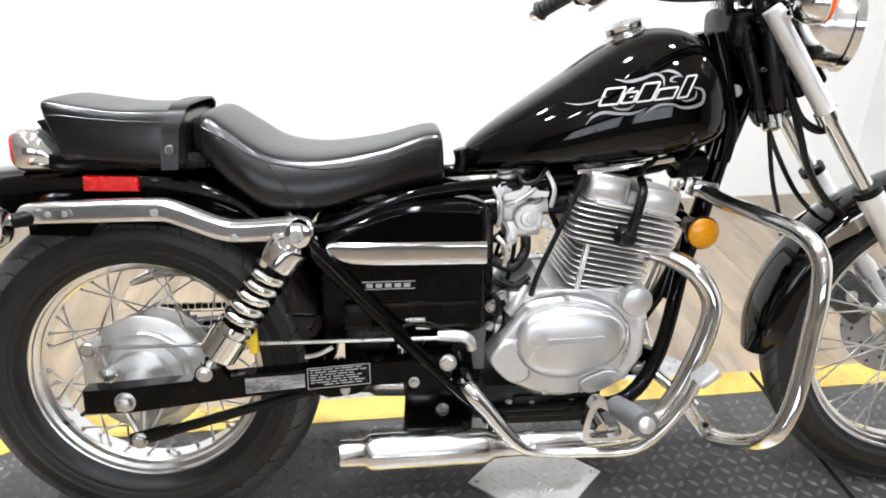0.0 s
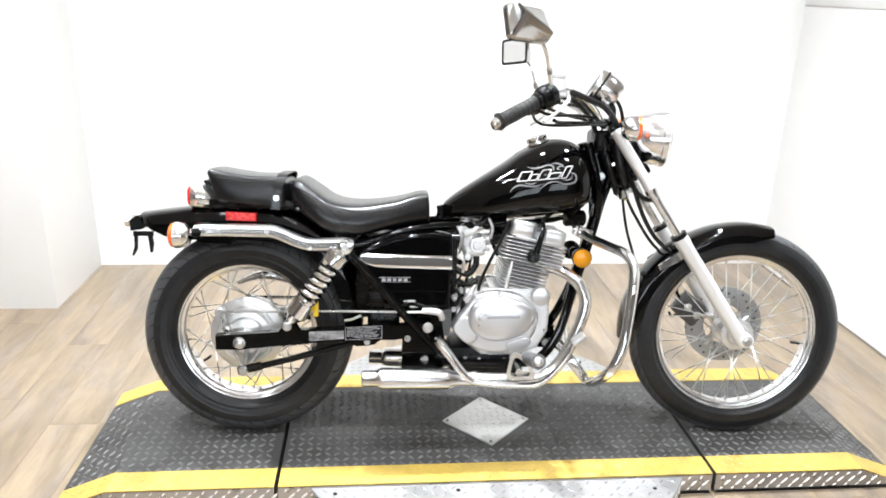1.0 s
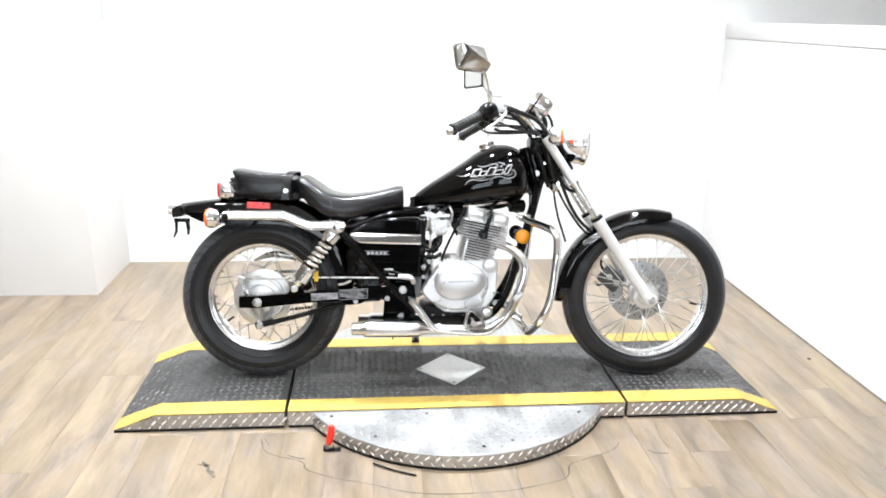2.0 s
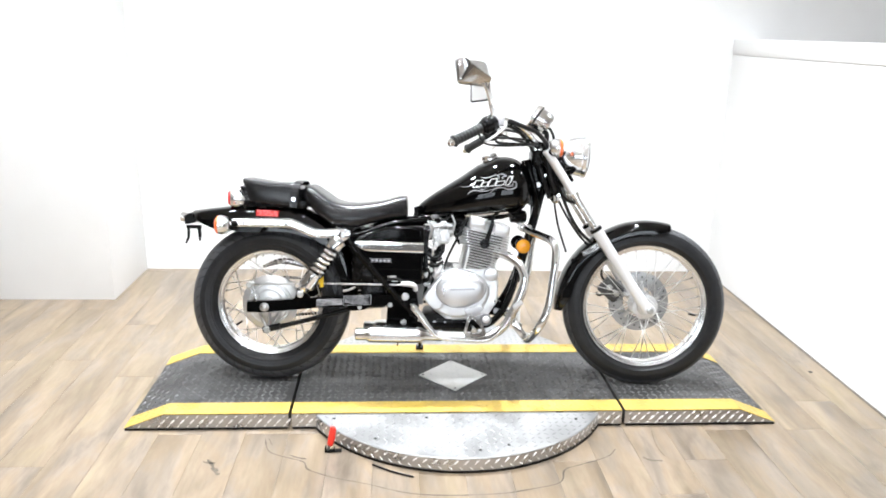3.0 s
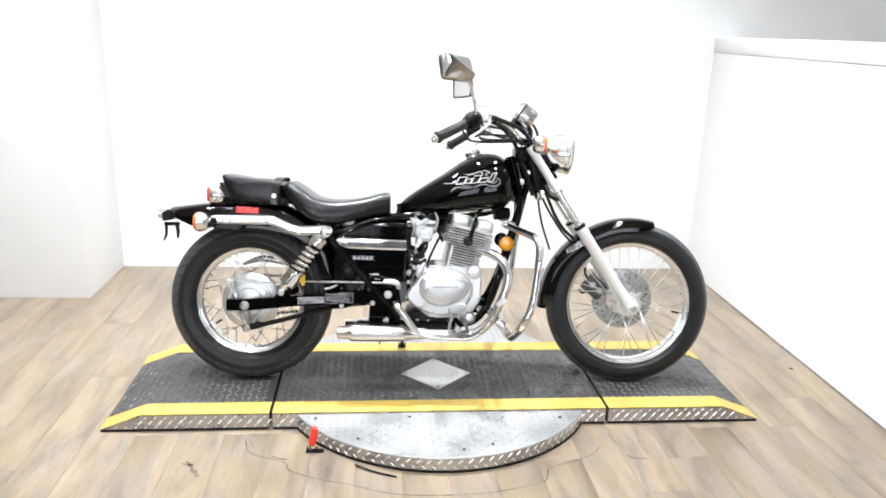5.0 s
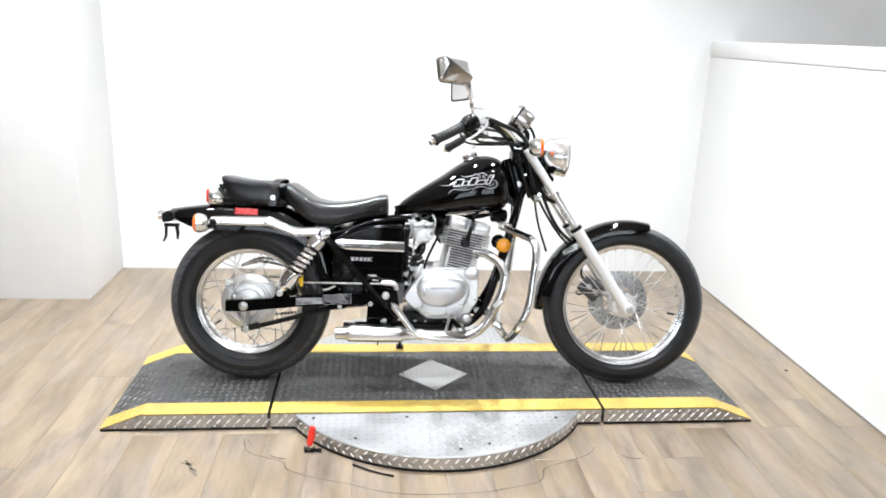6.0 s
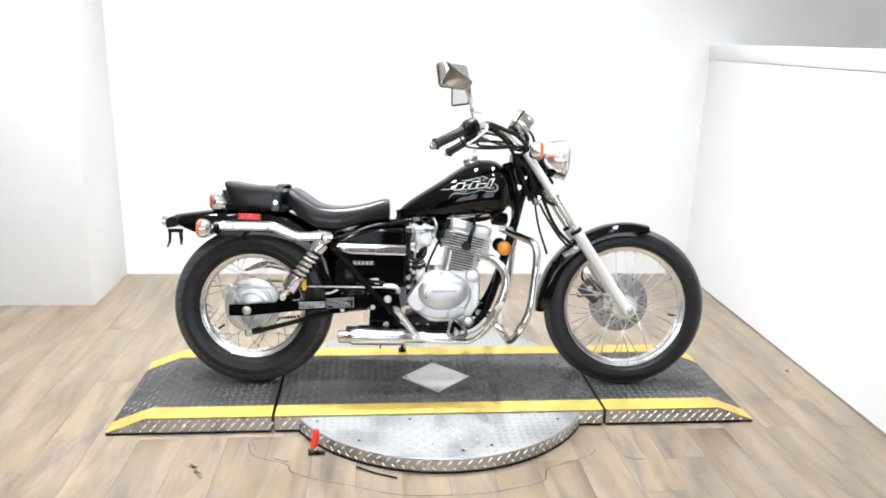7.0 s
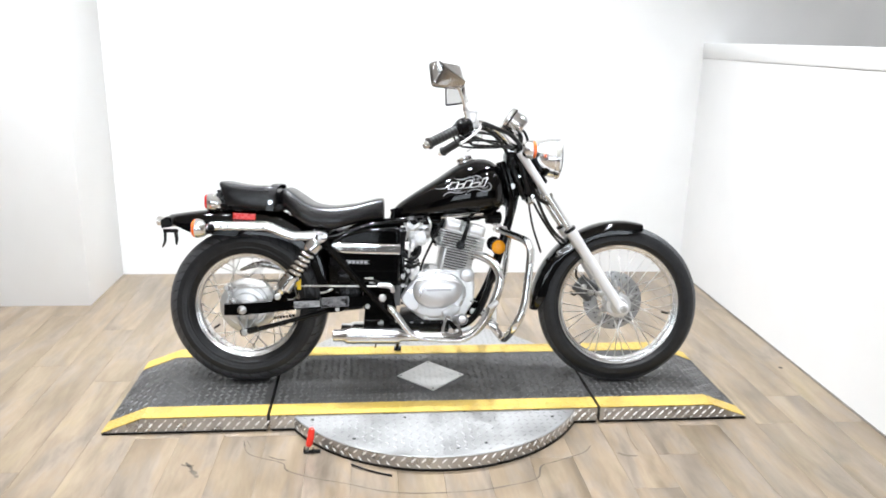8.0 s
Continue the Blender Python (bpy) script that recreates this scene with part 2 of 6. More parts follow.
def plank_material():
    """Printed oak planks: grain along the board, one tone for each board."""
    mat = bpy.data.materials.new("oak_plank")
    mat.use_nodes = True
    nt = mat.node_tree
    b = nt.nodes["Principled BSDF"]
    tc = nt.nodes.new("ShaderNodeTexCoord")
    info = nt.nodes.new("ShaderNodeObjectInfo")
    shift = nt.nodes.new("ShaderNodeVectorMath")
    shift.operation = "MULTIPLY_ADD"
    shift.inputs[1].default_value = (37.0, 91.0, 0)
    comb = nt.nodes.new("ShaderNodeCombineXYZ")
    geo = nt.nodes.new("ShaderNodeNewGeometry")
    both = nt.nodes.new("ShaderNodeMath")
    nt.links.new(info.outputs["Random"], both.inputs[0])
    nt.links.new(geo.outputs["Random Per Island"], both.inputs[1])
    for k in ("X", "Y"):
        nt.links.new(both.outputs[0], comb.inputs[k])
    nt.links.new(comb.outputs[0], shift.inputs[0])
    nt.links.new(tc.outputs["Object"], shift.inputs[2])
    mp = nt.nodes.new("ShaderNodeMapping")
    mp.inputs["Scale"].default_value = (1.0, 0.16, 1.0)
    nt.links.new(shift.outputs[0], mp.inputs["Vector"])
    coarse = nt.nodes.new("ShaderNodeTexNoise")
    coarse.inputs["Scale"].default_value, coarse.inputs["Detail"].default_value = 11, 4
    coarse.inputs["Distortion"].default_value = 0.8
    fine = nt.nodes.new("ShaderNodeTexNoise")
    fine.inputs["Scale"].default_value, fine.inputs["Detail"].default_value = 70, 5
    for n in (coarse, fine):
        nt.links.new(mp.outputs["Vector"], n.inputs["Vector"])
    ramp = nt.nodes.new("ShaderNodeValToRGB")
    e = ramp.color_ramp.elements
    e[0].position, e[0].color = 0.30, (0.150, 0.122, 0.089, 1)
    e[1].position, e[1].color = 0.70, (0.262, 0.214, 0.163, 1)
    mid = ramp.color_ramp.elements.new(0.5)
    mid.color = (0.207, 0.170, 0.128, 1)
    nt.links.new(coarse.outputs["Fac"], ramp.inputs["Fac"])
    long = nt.nodes.new("ShaderNodeMapping")
    long.inputs["Scale"].default_value = (1.0, 0.27, 1.0)
    nt.links.new(shift.outputs[0], long.inputs["Vector"])
    patch = nt.nodes.new("ShaderNodeTexNoise")
    patch.inputs["Scale"].default_value, patch.inputs["Detail"].default_value = 9.0, 5
    patch.inputs["Distortion"].default_value = 0.5
    patch.inputs["Roughness"].default_value = 0.62
    nt.links.new(long.outputs["Vector"], patch.inputs["Vector"])
    tone = nt.nodes.new("ShaderNodeValToRGB")
    te = tone.color_ramp.elements
    te[0].position, te[0].color = 0.32, (0.72, 0.70, 0.71, 1)
    te[1].position, te[1].color = 0.70, (1.12, 1.06, 0.86, 1)
    for at, shade in ((0.44, (0.97, 0.96, 0.97, 1)), (0.52, (1.0, 0.93, 0.84, 1)), (0.60, (1.10, 1.06, 0.98, 1))):
        tone.color_ramp.elements.new(at).color = shade
    nt.links.new(patch.outputs["Fac"], tone.inputs["Fac"])
    warm = nt.nodes.new("ShaderNodeMix")
    warm.data_type, warm.blend_type = "RGBA", "MULTIPLY"
    warm.inputs["Factor"].default_value = 1.0
    nt.links.new(ramp.outputs["Color"], warm.inputs["A"])
    nt.links.new(tone.outputs["Color"], warm.inputs["B"])
    ramp2 = nt.nodes.new("ShaderNodeValToRGB")
    ramp2.color_ramp.elements[0].position, ramp2.color_ramp.elements[0].color = 0.35, (0.72, 0.68, 0.64, 1)
    ramp2.color_ramp.elements[1].position, ramp2.color_ramp.elements[1].color = 0.6, (1, 1, 1, 1)
    nt.links.new(fine.outputs["Fac"], ramp2.inputs["Fac"])
    mul = nt.nodes.new("ShaderNodeMix")
    mul.data_type, mul.blend_type = "RGBA", "MULTIPLY"
    mul.inputs["Factor"].default_value = 0.35
    nt.links.new(warm.outputs["Result"], mul.inputs["A"])
    nt.links.new(ramp2.outputs["Color"], mul.inputs["B"])
    hsv = nt.nodes.new("ShaderNodeHueSaturation")
    span = nt.nodes.new("ShaderNodeMapRange")
    span.inputs["From Max"].default_value = 1.0
    span.inputs["To Min"].default_value, span.inputs["To Max"].default_value = 0.98, 1.025
    frac = nt.nodes.new("ShaderNodeMath")
    frac.operation = "FRACT"
    nt.links.new(both.outputs[0], frac.inputs[0])
    nt.links.new(frac.outputs[0], span.inputs["Value"])
    nt.links.new(span.outputs["Result"], hsv.inputs["Value"])
    nt.links.new(mul.outputs["Result"], hsv.inputs["Color"])
    nt.links.new(hsv.outputs["Color"], b.inputs["Base Color"])
    b.inputs["Roughness"].default_value = 0.30
    bp = nt.nodes.new("ShaderNodeBump")
    bp.inputs["Strength"].default_value, bp.inputs["Distance"].default_value = 0.12, 0.002
    nt.links.new(fine.outputs["Fac"], bp.inputs["Height"])
    nt.links.new(bp.outputs["Normal"], b.inputs["Normal"])
    return mat


M_PLANK = plank_material()

# ---- the room: turned a little against the platform ----
ROOM = pose(2.395, 1.55, 0, 0, 0, -0.3)   # corner of back wall and half wall; x along the back wall, y away


def room_box(name, lo, hi, mat, label, category, bevel=0.0, skew=0.0):
    bm = bmesh.new()
    box(bm, lo, hi, bevel)
    ob = part(name, bm, mat)
    ob.matrix_world = ROOM @ pose(0, 0, 0, 0, 0, skew)
    return tagged(ob, label, category, kind="structure")


room_box("wall_back", (-7.0, 0, -0.05), (4.0, 0.12, CEILING), M_WALL, "plain white painted back wall of the photo bay", "wall")
room_box("wall_pier", (-7.0, -0.53, -0.05), (-3.372, 0.05, CEILING), M_WALL, "white painted wall pier standing forward of the back wall", "wall", 0.004)
room_box("wall_half", (0, -2.6, -0.05), (0.12, 0.05, 1.2995), M_WALL, "white half-height partition wall beside the platform", "wall", 0.0, -0.7)
room_box("trim", (-0.004, -2.61, 1.3), (0.132, 0.05, 1.386), M_WALL, "white cap board on the half-height wall", "trim", 0.006, -0.7)
# added strip, no real board: it draws the dark line where wall meets floor
room_box("baseboard", (-0.006, -2.6, -0.01), (-0.0005, -0.03, 0.006), M_BASE, "thin grey strip drawn for the dark line at the half wall's foot", "baseboard", 0.0, -0.7)
room_box("wall_shop_east", (4.0, -9, -0.05), (4.12, 0.1, CEILING), M_SHOP_FAR, "pale beige shop wall beyond the partition", "wall")
room_box("wall_shop_west", (-7.12, -9, -0.05), (-7.0, 0.1, CEILING), M_SHOP_WEST, "grey-beige shop wall", "wall")
# the wall behind the camera has two shop windows
WINDOWS = ((-4.9, -2.45), (-1.75, 0.55))
SILL, HEAD = 1.30, 2.60
bm = bmesh.new()
for x0, x1, z0, z1 in [(-7.1, 4.1, -0.05, SILL), (-7.1, 4.1, HEAD, CEILING), (-7.1, WINDOWS[0][0], SILL, HEAD), (WINDOWS[0][1], WINDOWS[1][0], SILL, HEAD), (WINDOWS[1][1], 4.1, SILL, HEAD)]:
    box(bm, (x0, -9.12, z0), (x1, -9, z1))
ob = part("wall_shop_south", bm, M_SHOP)
ob.matrix_world = ROOM
tagged(ob, "dark grey shop wall with two windows behind the walkway", "wall", kind="structure")
for n, (x0, x1) in enumerate(WINDOWS):
    bm = bmesh.new()
    for lo, hi in (((x0, SILL), (x1, SILL + 0.06)), ((x0, HEAD - 0.06), (x1, HEAD)), ((x0, SILL + 0.06), (x0 + 0.06, HEAD - 0.06)), ((x1 - 0.06, SILL + 0.06), (x1, HEAD - 0.06)), (((x0 + x1) / 2 - 0.025, SILL + 0.06), ((x0 + x1) / 2 + 0.025, HEAD - 0.06))):
        box(bm, (lo[0], -9.09, lo[1]), (hi[0], -9.03, hi[1]), 0.004)
    win = part("window_%d" % (n + 1), bm, M_FRAME)
    win.matrix_world = ROOM
    tagged(win, "dark framed shop window with two panes", "window", kind="structure")
    for p0, p1 in ((x0 + 0.06, (x0 + x1) / 2 - 0.025), ((x0 + x1) / 2 + 0.025, x1 - 0.06)):
        bm = bmesh.new()
        box(bm, (p0, -9.063, SILL + 0.06), (p1, -9.057, HEAD - 0.06))
        pane = part("pane", bm, M_PANE, win)
        pane.visible_shadow = False
    sky = bpy.data.lights.new("daylight", "AREA")
    sky.shape, sky.size, sky.size_y, sky.energy = "RECTANGLE", x1 - x0, HEAD - SILL, WINDOW_WATTS
    sky.color = (0.90, 0.95, 1.0)
    ob = new("daylight", sky)
    ob.matrix_world = ROOM @ pose((x0 + x1) / 2, -9.16, (SILL + HEAD) / 2, 90, 0, 0)
room_box("ceiling", (-7.1, -9.1, CEILING), (4.1, 0.12, CEILING + 0.1), M_CEIL, "pale warm white ceiling over the photo bay", "ceiling")


def ceiling_light(x, y, watts, spread):
    top = new("ceiling_light")
    top.location = (x, y, CEILING - 0.004)
    bm = bmesh.new()
    lathe(bm, [(0, 0.16), (-0.03, 0.16), (-0.035, 0.155), (-0.035, 0.135), (-0.012, 0.13)], (0, 0, 0), (0, 0, 1), 32)
    part("housing", bm, M_WALL, top)
    tagged(top, "unseen round white ceiling lamp over the bay and shop", "ceiling lamp", group="ceiling lamps over the bay")
    lamp = bpy.data.lights.new("lamp", "AREA")
    lamp.shape, lamp.size, lamp.energy = "DISK", 0.15, watts
    lamp.color = (0.95, 0.975, 1.0)
    lamp.spread = radians(spread)
    ob = new("lamp", lamp)
    ob.location = (x, y, CEILING - 0.045)


for ly, watts, spread, lamp_xs in LAMPS:
    for lx in lamp_xs:
        ceiling_light(lx, ly, watts, spread)


# ---- turntable platform ----
H = 0.06
PIVOT = (0.707, 0.0)
HALF = 0.30
SEAM_A, SEAM_B = 0.098, 1.318


def deck_section(name, profile, lugs, label, group):
    """A run of deck: (x, z) of its top from one end to the other, with skirts, edge stripes and tread."""
    top = new(name)
    bm = bmesh.new()
    xs = [p[0] for p in profile]
    loop = lambda y: [(x, y, z) for x, z in profile] + [(xs[-1], y, 0.003), (xs[0], y, 0.003)]
    rings(bm, [loop(-HALF), loop(HALF)])
    bmesh.ops.remove_doubles(bm, verts=bm.verts, dist=1e-5)
    part("body", bm, M_DECK, top, angle=20)
    for y0, y1 in ((-HALF - 0.0015, -HALF + 0.08), (HALF - 0.08, HALF + 0.0015)):
        bm = bmesh.new()
        a = [(x, y0, z + 0.0022) for x, z in profile]
        b = [(x, y1, z + 0.0022) for x, z in profile]
        c = [(x, y1, z - 0.001) for x, z in profile]
        d = [(x, y0, z - 0.001) for x, z in profile]
        rings(bm, [[a[k], b[k], c[k], d[k]] for k in range(len(profile))])
        stripe = part("edge_stripe", bm, M_YELLOW, top, "yellow painted edge stripe", angle=20)
        bm = bmesh.new()
        for i in range(int((xs[-1] - xs[0] - 0.02) / 0.0265) + 1):
            for j in range(3):
                x, y = xs[0] + 0.016 + i * 0.0265, min(y0, y1) + 0.015 + j * 0.0265
                z = np.interp(x, xs, [p[1] for p in profile]) + 0.0022
                dz = np.interp(x + 0.005, xs, [p[1] for p in profile]) + 0.0022 - z
                lug(bm, Matrix.Translation((x, y, z)) @ pose(0, 0, 0, 0, -math.degrees(math.atan2(dz, 0.005)), 0) @ pose(0, 0, 0, 0, 0, 45 if (i + j) % 2 else -45), 0.0112, 0.0044, 0.0016)
        tagged(part("stripe_tread", bm, M_YELLOW, stripe), "yellow painted tread lugs", kind="stuff")
    for s in (-1, 1):
        bm = bmesh.new()
        yy = s * (HALF + 0.003)
        loop2 = [(x, max(z - 0.003, 0.0075)) for x, z in profile] + [(xs[-1], 0.007), (xs[0], 0.007)]
        keep = [loop2[0]]
        for q in loop2[1:]:
            if math.hypot(q[0] - keep[-1][0], q[1] - keep[-1][1]) > 0.004:
                keep.append(q)
        rings(bm, [[(x, yy - s * 0.0025, z) for x, z in keep], [(x, yy, z) for x, z in keep]])
        skirt = part("skirt", bm, M_TREAD_SIDE, top, "bare tread-plate skirt", angle=20)
        bm = bmesh.new()
        x = xs[0] + 0.02
        while x < xs[-1] - 0.015:
            zt = np.interp(x, xs, [p[1] for p in profile])
            # only the slant that catches light is built, the unlit one left out
            for row, (z, long) in enumerate(((0.0135, 0.0075), (0.031, 0.0145), (0.0495, 0.0075))):
                if z + long * 0.7 < zt - 0.002:
                    lug(bm, Matrix.Translation((x + (row % 2) * 0.015, yy, z)) @ pose(0, 0, 0, 90 if s < 0 else -90, 0, 0) @ pose(0, 0, 0, 0, 0, 46), long, long * 0.24, 0.0024)
            x += 0.034
        # black strip added as the shadow gap between skirt and floor
        strip = bmesh.new()
        box(strip, (xs[0] + 0.004, yy - 0.0035, 0.0), (xs[-1] - 0.004, yy + 0.0035, 0.0068), 0.0006)
        part("foot_strip", strip, M_MATT, skirt, "black strip drawn for the shadow line under the skirt")
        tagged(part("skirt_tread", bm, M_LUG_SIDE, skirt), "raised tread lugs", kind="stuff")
    bm = bmesh.new()
    step = 0.0265
    nx = int((xs[-1] - xs[0] - 0.03) / step)
    ny = int((2 * HALF - 0.18) / step)
    for i in range(nx + 1):
        for j in range(ny + 1):
            x = xs[0] + 0.018 + i * step
            y = -HALF + 0.09 + j * step
            if lugs and abs(x - PIVOT[0]) + abs(y - PIVOT[1]) < 0.155:
                continue
            z = np.interp(x, xs, [p[1] for p in profile])
            dz = np.interp(x + 0.005, xs, [p[1] for p in profile]) - z
            tilt = -math.degrees(math.atan2(dz, 0.005))
            lug(bm, Matrix.Translation((x, y, z)) @ pose(0, 0, 0, 0, tilt, 0) @ pose(0, 0, 0, 0, 0, 45 if (i + j) % 2 else -45), 0.0118, 0.0044, 0.0036)
    tagged(part("tread", bm, M_LUG, top), "raised black tread lugs", kind="stuff")
    return tagged(top, label, "platform", group=group)


deck_section("platform_deck", [(SEAM_A + 0.0055, H), (SEAM_B - 0.0055, H)], True, "black tread-plate turntable deck with yellow edge stripes", "")
deck_section("platform_ramp", [(-0.487, 0.006), (-0.345, H), (SEAM_A - 0.0055, H)], False, "black tread-plate end ramp with yellow edges, under the rear wheel", "platform end ramps")
deck_section("platform_ramp", [(SEAM_B + 0.0055, H), (1.762, H), (1.903, 0.006)], False, "black tread-plate end ramp with yellow edges, under the front wheel", "platform end ramps")

# bare lozenge in the middle of the deck
bm = bmesh.new()
D = 0.137
rings(bm, [[(PIVOT[0] + x * f, PIVOT[1] + y * f, H + z) for x, y in ((-D, 0), (0, -D), (D, 0), (0, D))] for f, z in ((1, 0), (1, 0.003), (0.985, 0.0038))])
loz = tagged(part("pivot_cover", bm, M_LOZENGE, None, angle=20), "bare steel tread-plate lozenge over the turntable pivot", "cover plate")
bm = bmesh.new()
for i in range(-6, 7):
    for j in range(-6, 7):
        x, y = i * 0.0215, j * 0.0215
        if abs(x) + abs(y) < D - 0.014:
            lug(bm, Matrix.Translation((PIVOT[0] + x, PIVOT[1] + y, H + 0.0038)) @ pose(0, 0, 0, 0, 0, 45 if (i + j) % 2 else -45), 0.009, 0.0035, 0.0014)
tagged(part("tread", bm, M_LOZENGE, loz), "raised tread lugs", kind="stuff")
for x, y in ((-D + 0.017, 0), (D - 0.017, 0), (0, D - 0.017), (0, -D + 0.017)):
    bm = bmesh.new()
    lathe(bm, [(0, 0.005), (0.0015, 0.005), (0.0022, 0.003)], (PIVOT[0] + x, PIVOT[1] + y, H + 0.0036), (0, 0, 1), 12)
    part("screw", bm, M_STEEL, loz)

# round base under the deck
R_DISC = 0.60
DISC_TOP = 0.054
disc = new("turntable_base")
bm = bmesh.new()
lathe(bm, [(DISC_TOP - 0.004, R_DISC - 0.002), (DISC_TOP - 0.003, R_DISC), (DISC_TOP, R_DISC - 0.003)], (*PIVOT, 0), (0, 0, 1), 128)
part("top_plate", bm, M_TREAD, disc, angle=30)
bm = bmesh.new()
lathe(bm, [(0.0075, R_DISC), (DISC_TOP - 0.0042, R_DISC)], (*PIVOT, 0), (0, 0, 1), 128)
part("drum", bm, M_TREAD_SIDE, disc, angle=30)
# black ring draws the shadow line under the drum
bm = bmesh.new()
lathe(bm, [(0.0, R_DISC + 0.003), (0.0070, R_DISC + 0.003)], (*PIVOT, 0), (0, 0, 1), 96)
part("base_ring", bm, M_MATT, disc)
bm = bmesh.new()
step = 0.0265
for i in range(-23, 24):
    for j in range(-23, 24):
        x, y = i * step, j * step
        if x * x + y * y < (R_DISC - 0.016) ** 2 and abs(y) > HALF + 0.012:
            lug(bm, Matrix.Translation((PIVOT[0] + x, PIVOT[1] + y, DISC_TOP)) @ pose(0, 0, 0, 0, 0, 45 if (i + j) % 2 else -45), 0.0112, 0.0034, 0.0012)
tagged(part("tread", bm, M_LUG_BARE, disc), "raised tread lugs", kind="stuff")
bm = bmesh.new()
for k in range(110):
    a = 2 * math.pi * k / 110
    for row in range(2):
        aa = a + row * math.pi / 110
        m = pose(*PIVOT, 0.016 + row * 0.022, 0, 0, math.degrees(aa)) @ Matrix.Translation((R_DISC, 0, 0)) @ pose(0, 0, 0, 90, 0, 90) @ pose(0, 0, 0, 0, 0, 44 if row else -44)
        lug(bm, m, 0.0125 if row else 0.0095, 0.0029 if row else 0.0022, 0.0018)
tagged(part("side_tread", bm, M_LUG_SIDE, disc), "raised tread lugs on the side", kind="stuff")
for x, y in ((-0.45, -0.33), (-0.12, -0.33), (0.15, -0.52), (0.42, -0.35), (-0.3, -0.47), (0.05, -0.55)):
    bm = bmesh.new()
    lathe(bm, [(0, 0.006), (0.0016, 0.006), (0.0026, 0.003)], (PIVOT[0] + x, PIVOT[1] + y, DISC_TOP - 0.0005), (0, 0, 1), 12)
    part("rivet", bm, M_MATT, disc)
tagged(disc, "round bare tread-plate turntable base on the floor", "turntable")

# ---- toggle clamp and loose rod on the floor ----
clamp = new("toggle_clamp")
bm = bmesh.new()
box(bm, (0.235, -0.468, 0.001), (0.292, -0.447, 0.005), 0.0015)
box(bm, (0.235, -0.47, 0.005), (0.240, -0.45, 0.018), 0.001)
box(bm, (0.265, -0.47, 0.005), (0.270, -0.45, 0.016), 0.001)
part("base", bm, M_MATT, clamp)
bm = bmesh.new()
tube(bm, [(0.30, -0.43, 0.012), (0.335, -0.40, 0.022)], 0.005, 8)
part("arm", bm, M_STEEL, clamp)
bm = bmesh.new()
tube(bm, [(0.245, -0.455, 0.004), (0.252, -0.458, 0.03)], 0.005, 8)
part("link", bm, M_STEEL, clamp)
bm = bmesh.new()
tube(bm, [(0.252, -0.458, 0.024), (0.258, -0.453, 0.050), (0.263, -0.448, 0.082)], [0.009, 0.012, 0.012, 0.0105], 14, 4)
lathe(bm, [(0, 0.0105), (0.004, 0.009), (0.007, 0.004)], (0.263, -0.448, 0.082), (0.15, 0.15, 1), 14)
part("grip", bm, M_RED_GRIP, clamp, "red vinyl-dipped grip")
tagged(clamp, "steel toggle clamp with upright red grip on the floor", "clamp")

bm = bmesh.new()
tube(bm, [(0.40, -0.552, 0.006), (0.46, -0.590, 0.005), (0.533, -0.622, 0.004)], 0.003, 8)
tagged(part("rod", bm, M_MATT), "thin dark metal rod lying beside the turntable base", "rod")

# ---- motorcycle: built upright, then leaned on its side stand ----
LEAN_DEG, YAW_DEG = 10.5, -2.86
bike = new("motorcycle")
bike.matrix_world = pose(-0.006, -0.007, H + 0.002, 0, 0, YAW_DEG) @ pose(0, 0, 0, -LEAN_DEG, 0, 0)
tagged(bike, "black cruiser motorcycle with chrome trim leaning on its side stand", "motorcycle")


def bolt(at, r=0.009, parent=bike, mat=None, axis=(0, -1, 0), name="bolt", deep=0.008):
    bm = bmesh.new()
    lathe(bm, [(-0.004, r * 1.3), (0.0008, r * 1.3), (0.0014, r * 1.22)], at, axis, 16)
    lathe(bm, [(0.0, r), (deep - 0.001, r), (deep, r * 0.88)], at, axis, 6)
    return part(name, bm, mat or M_STEEL, parent)


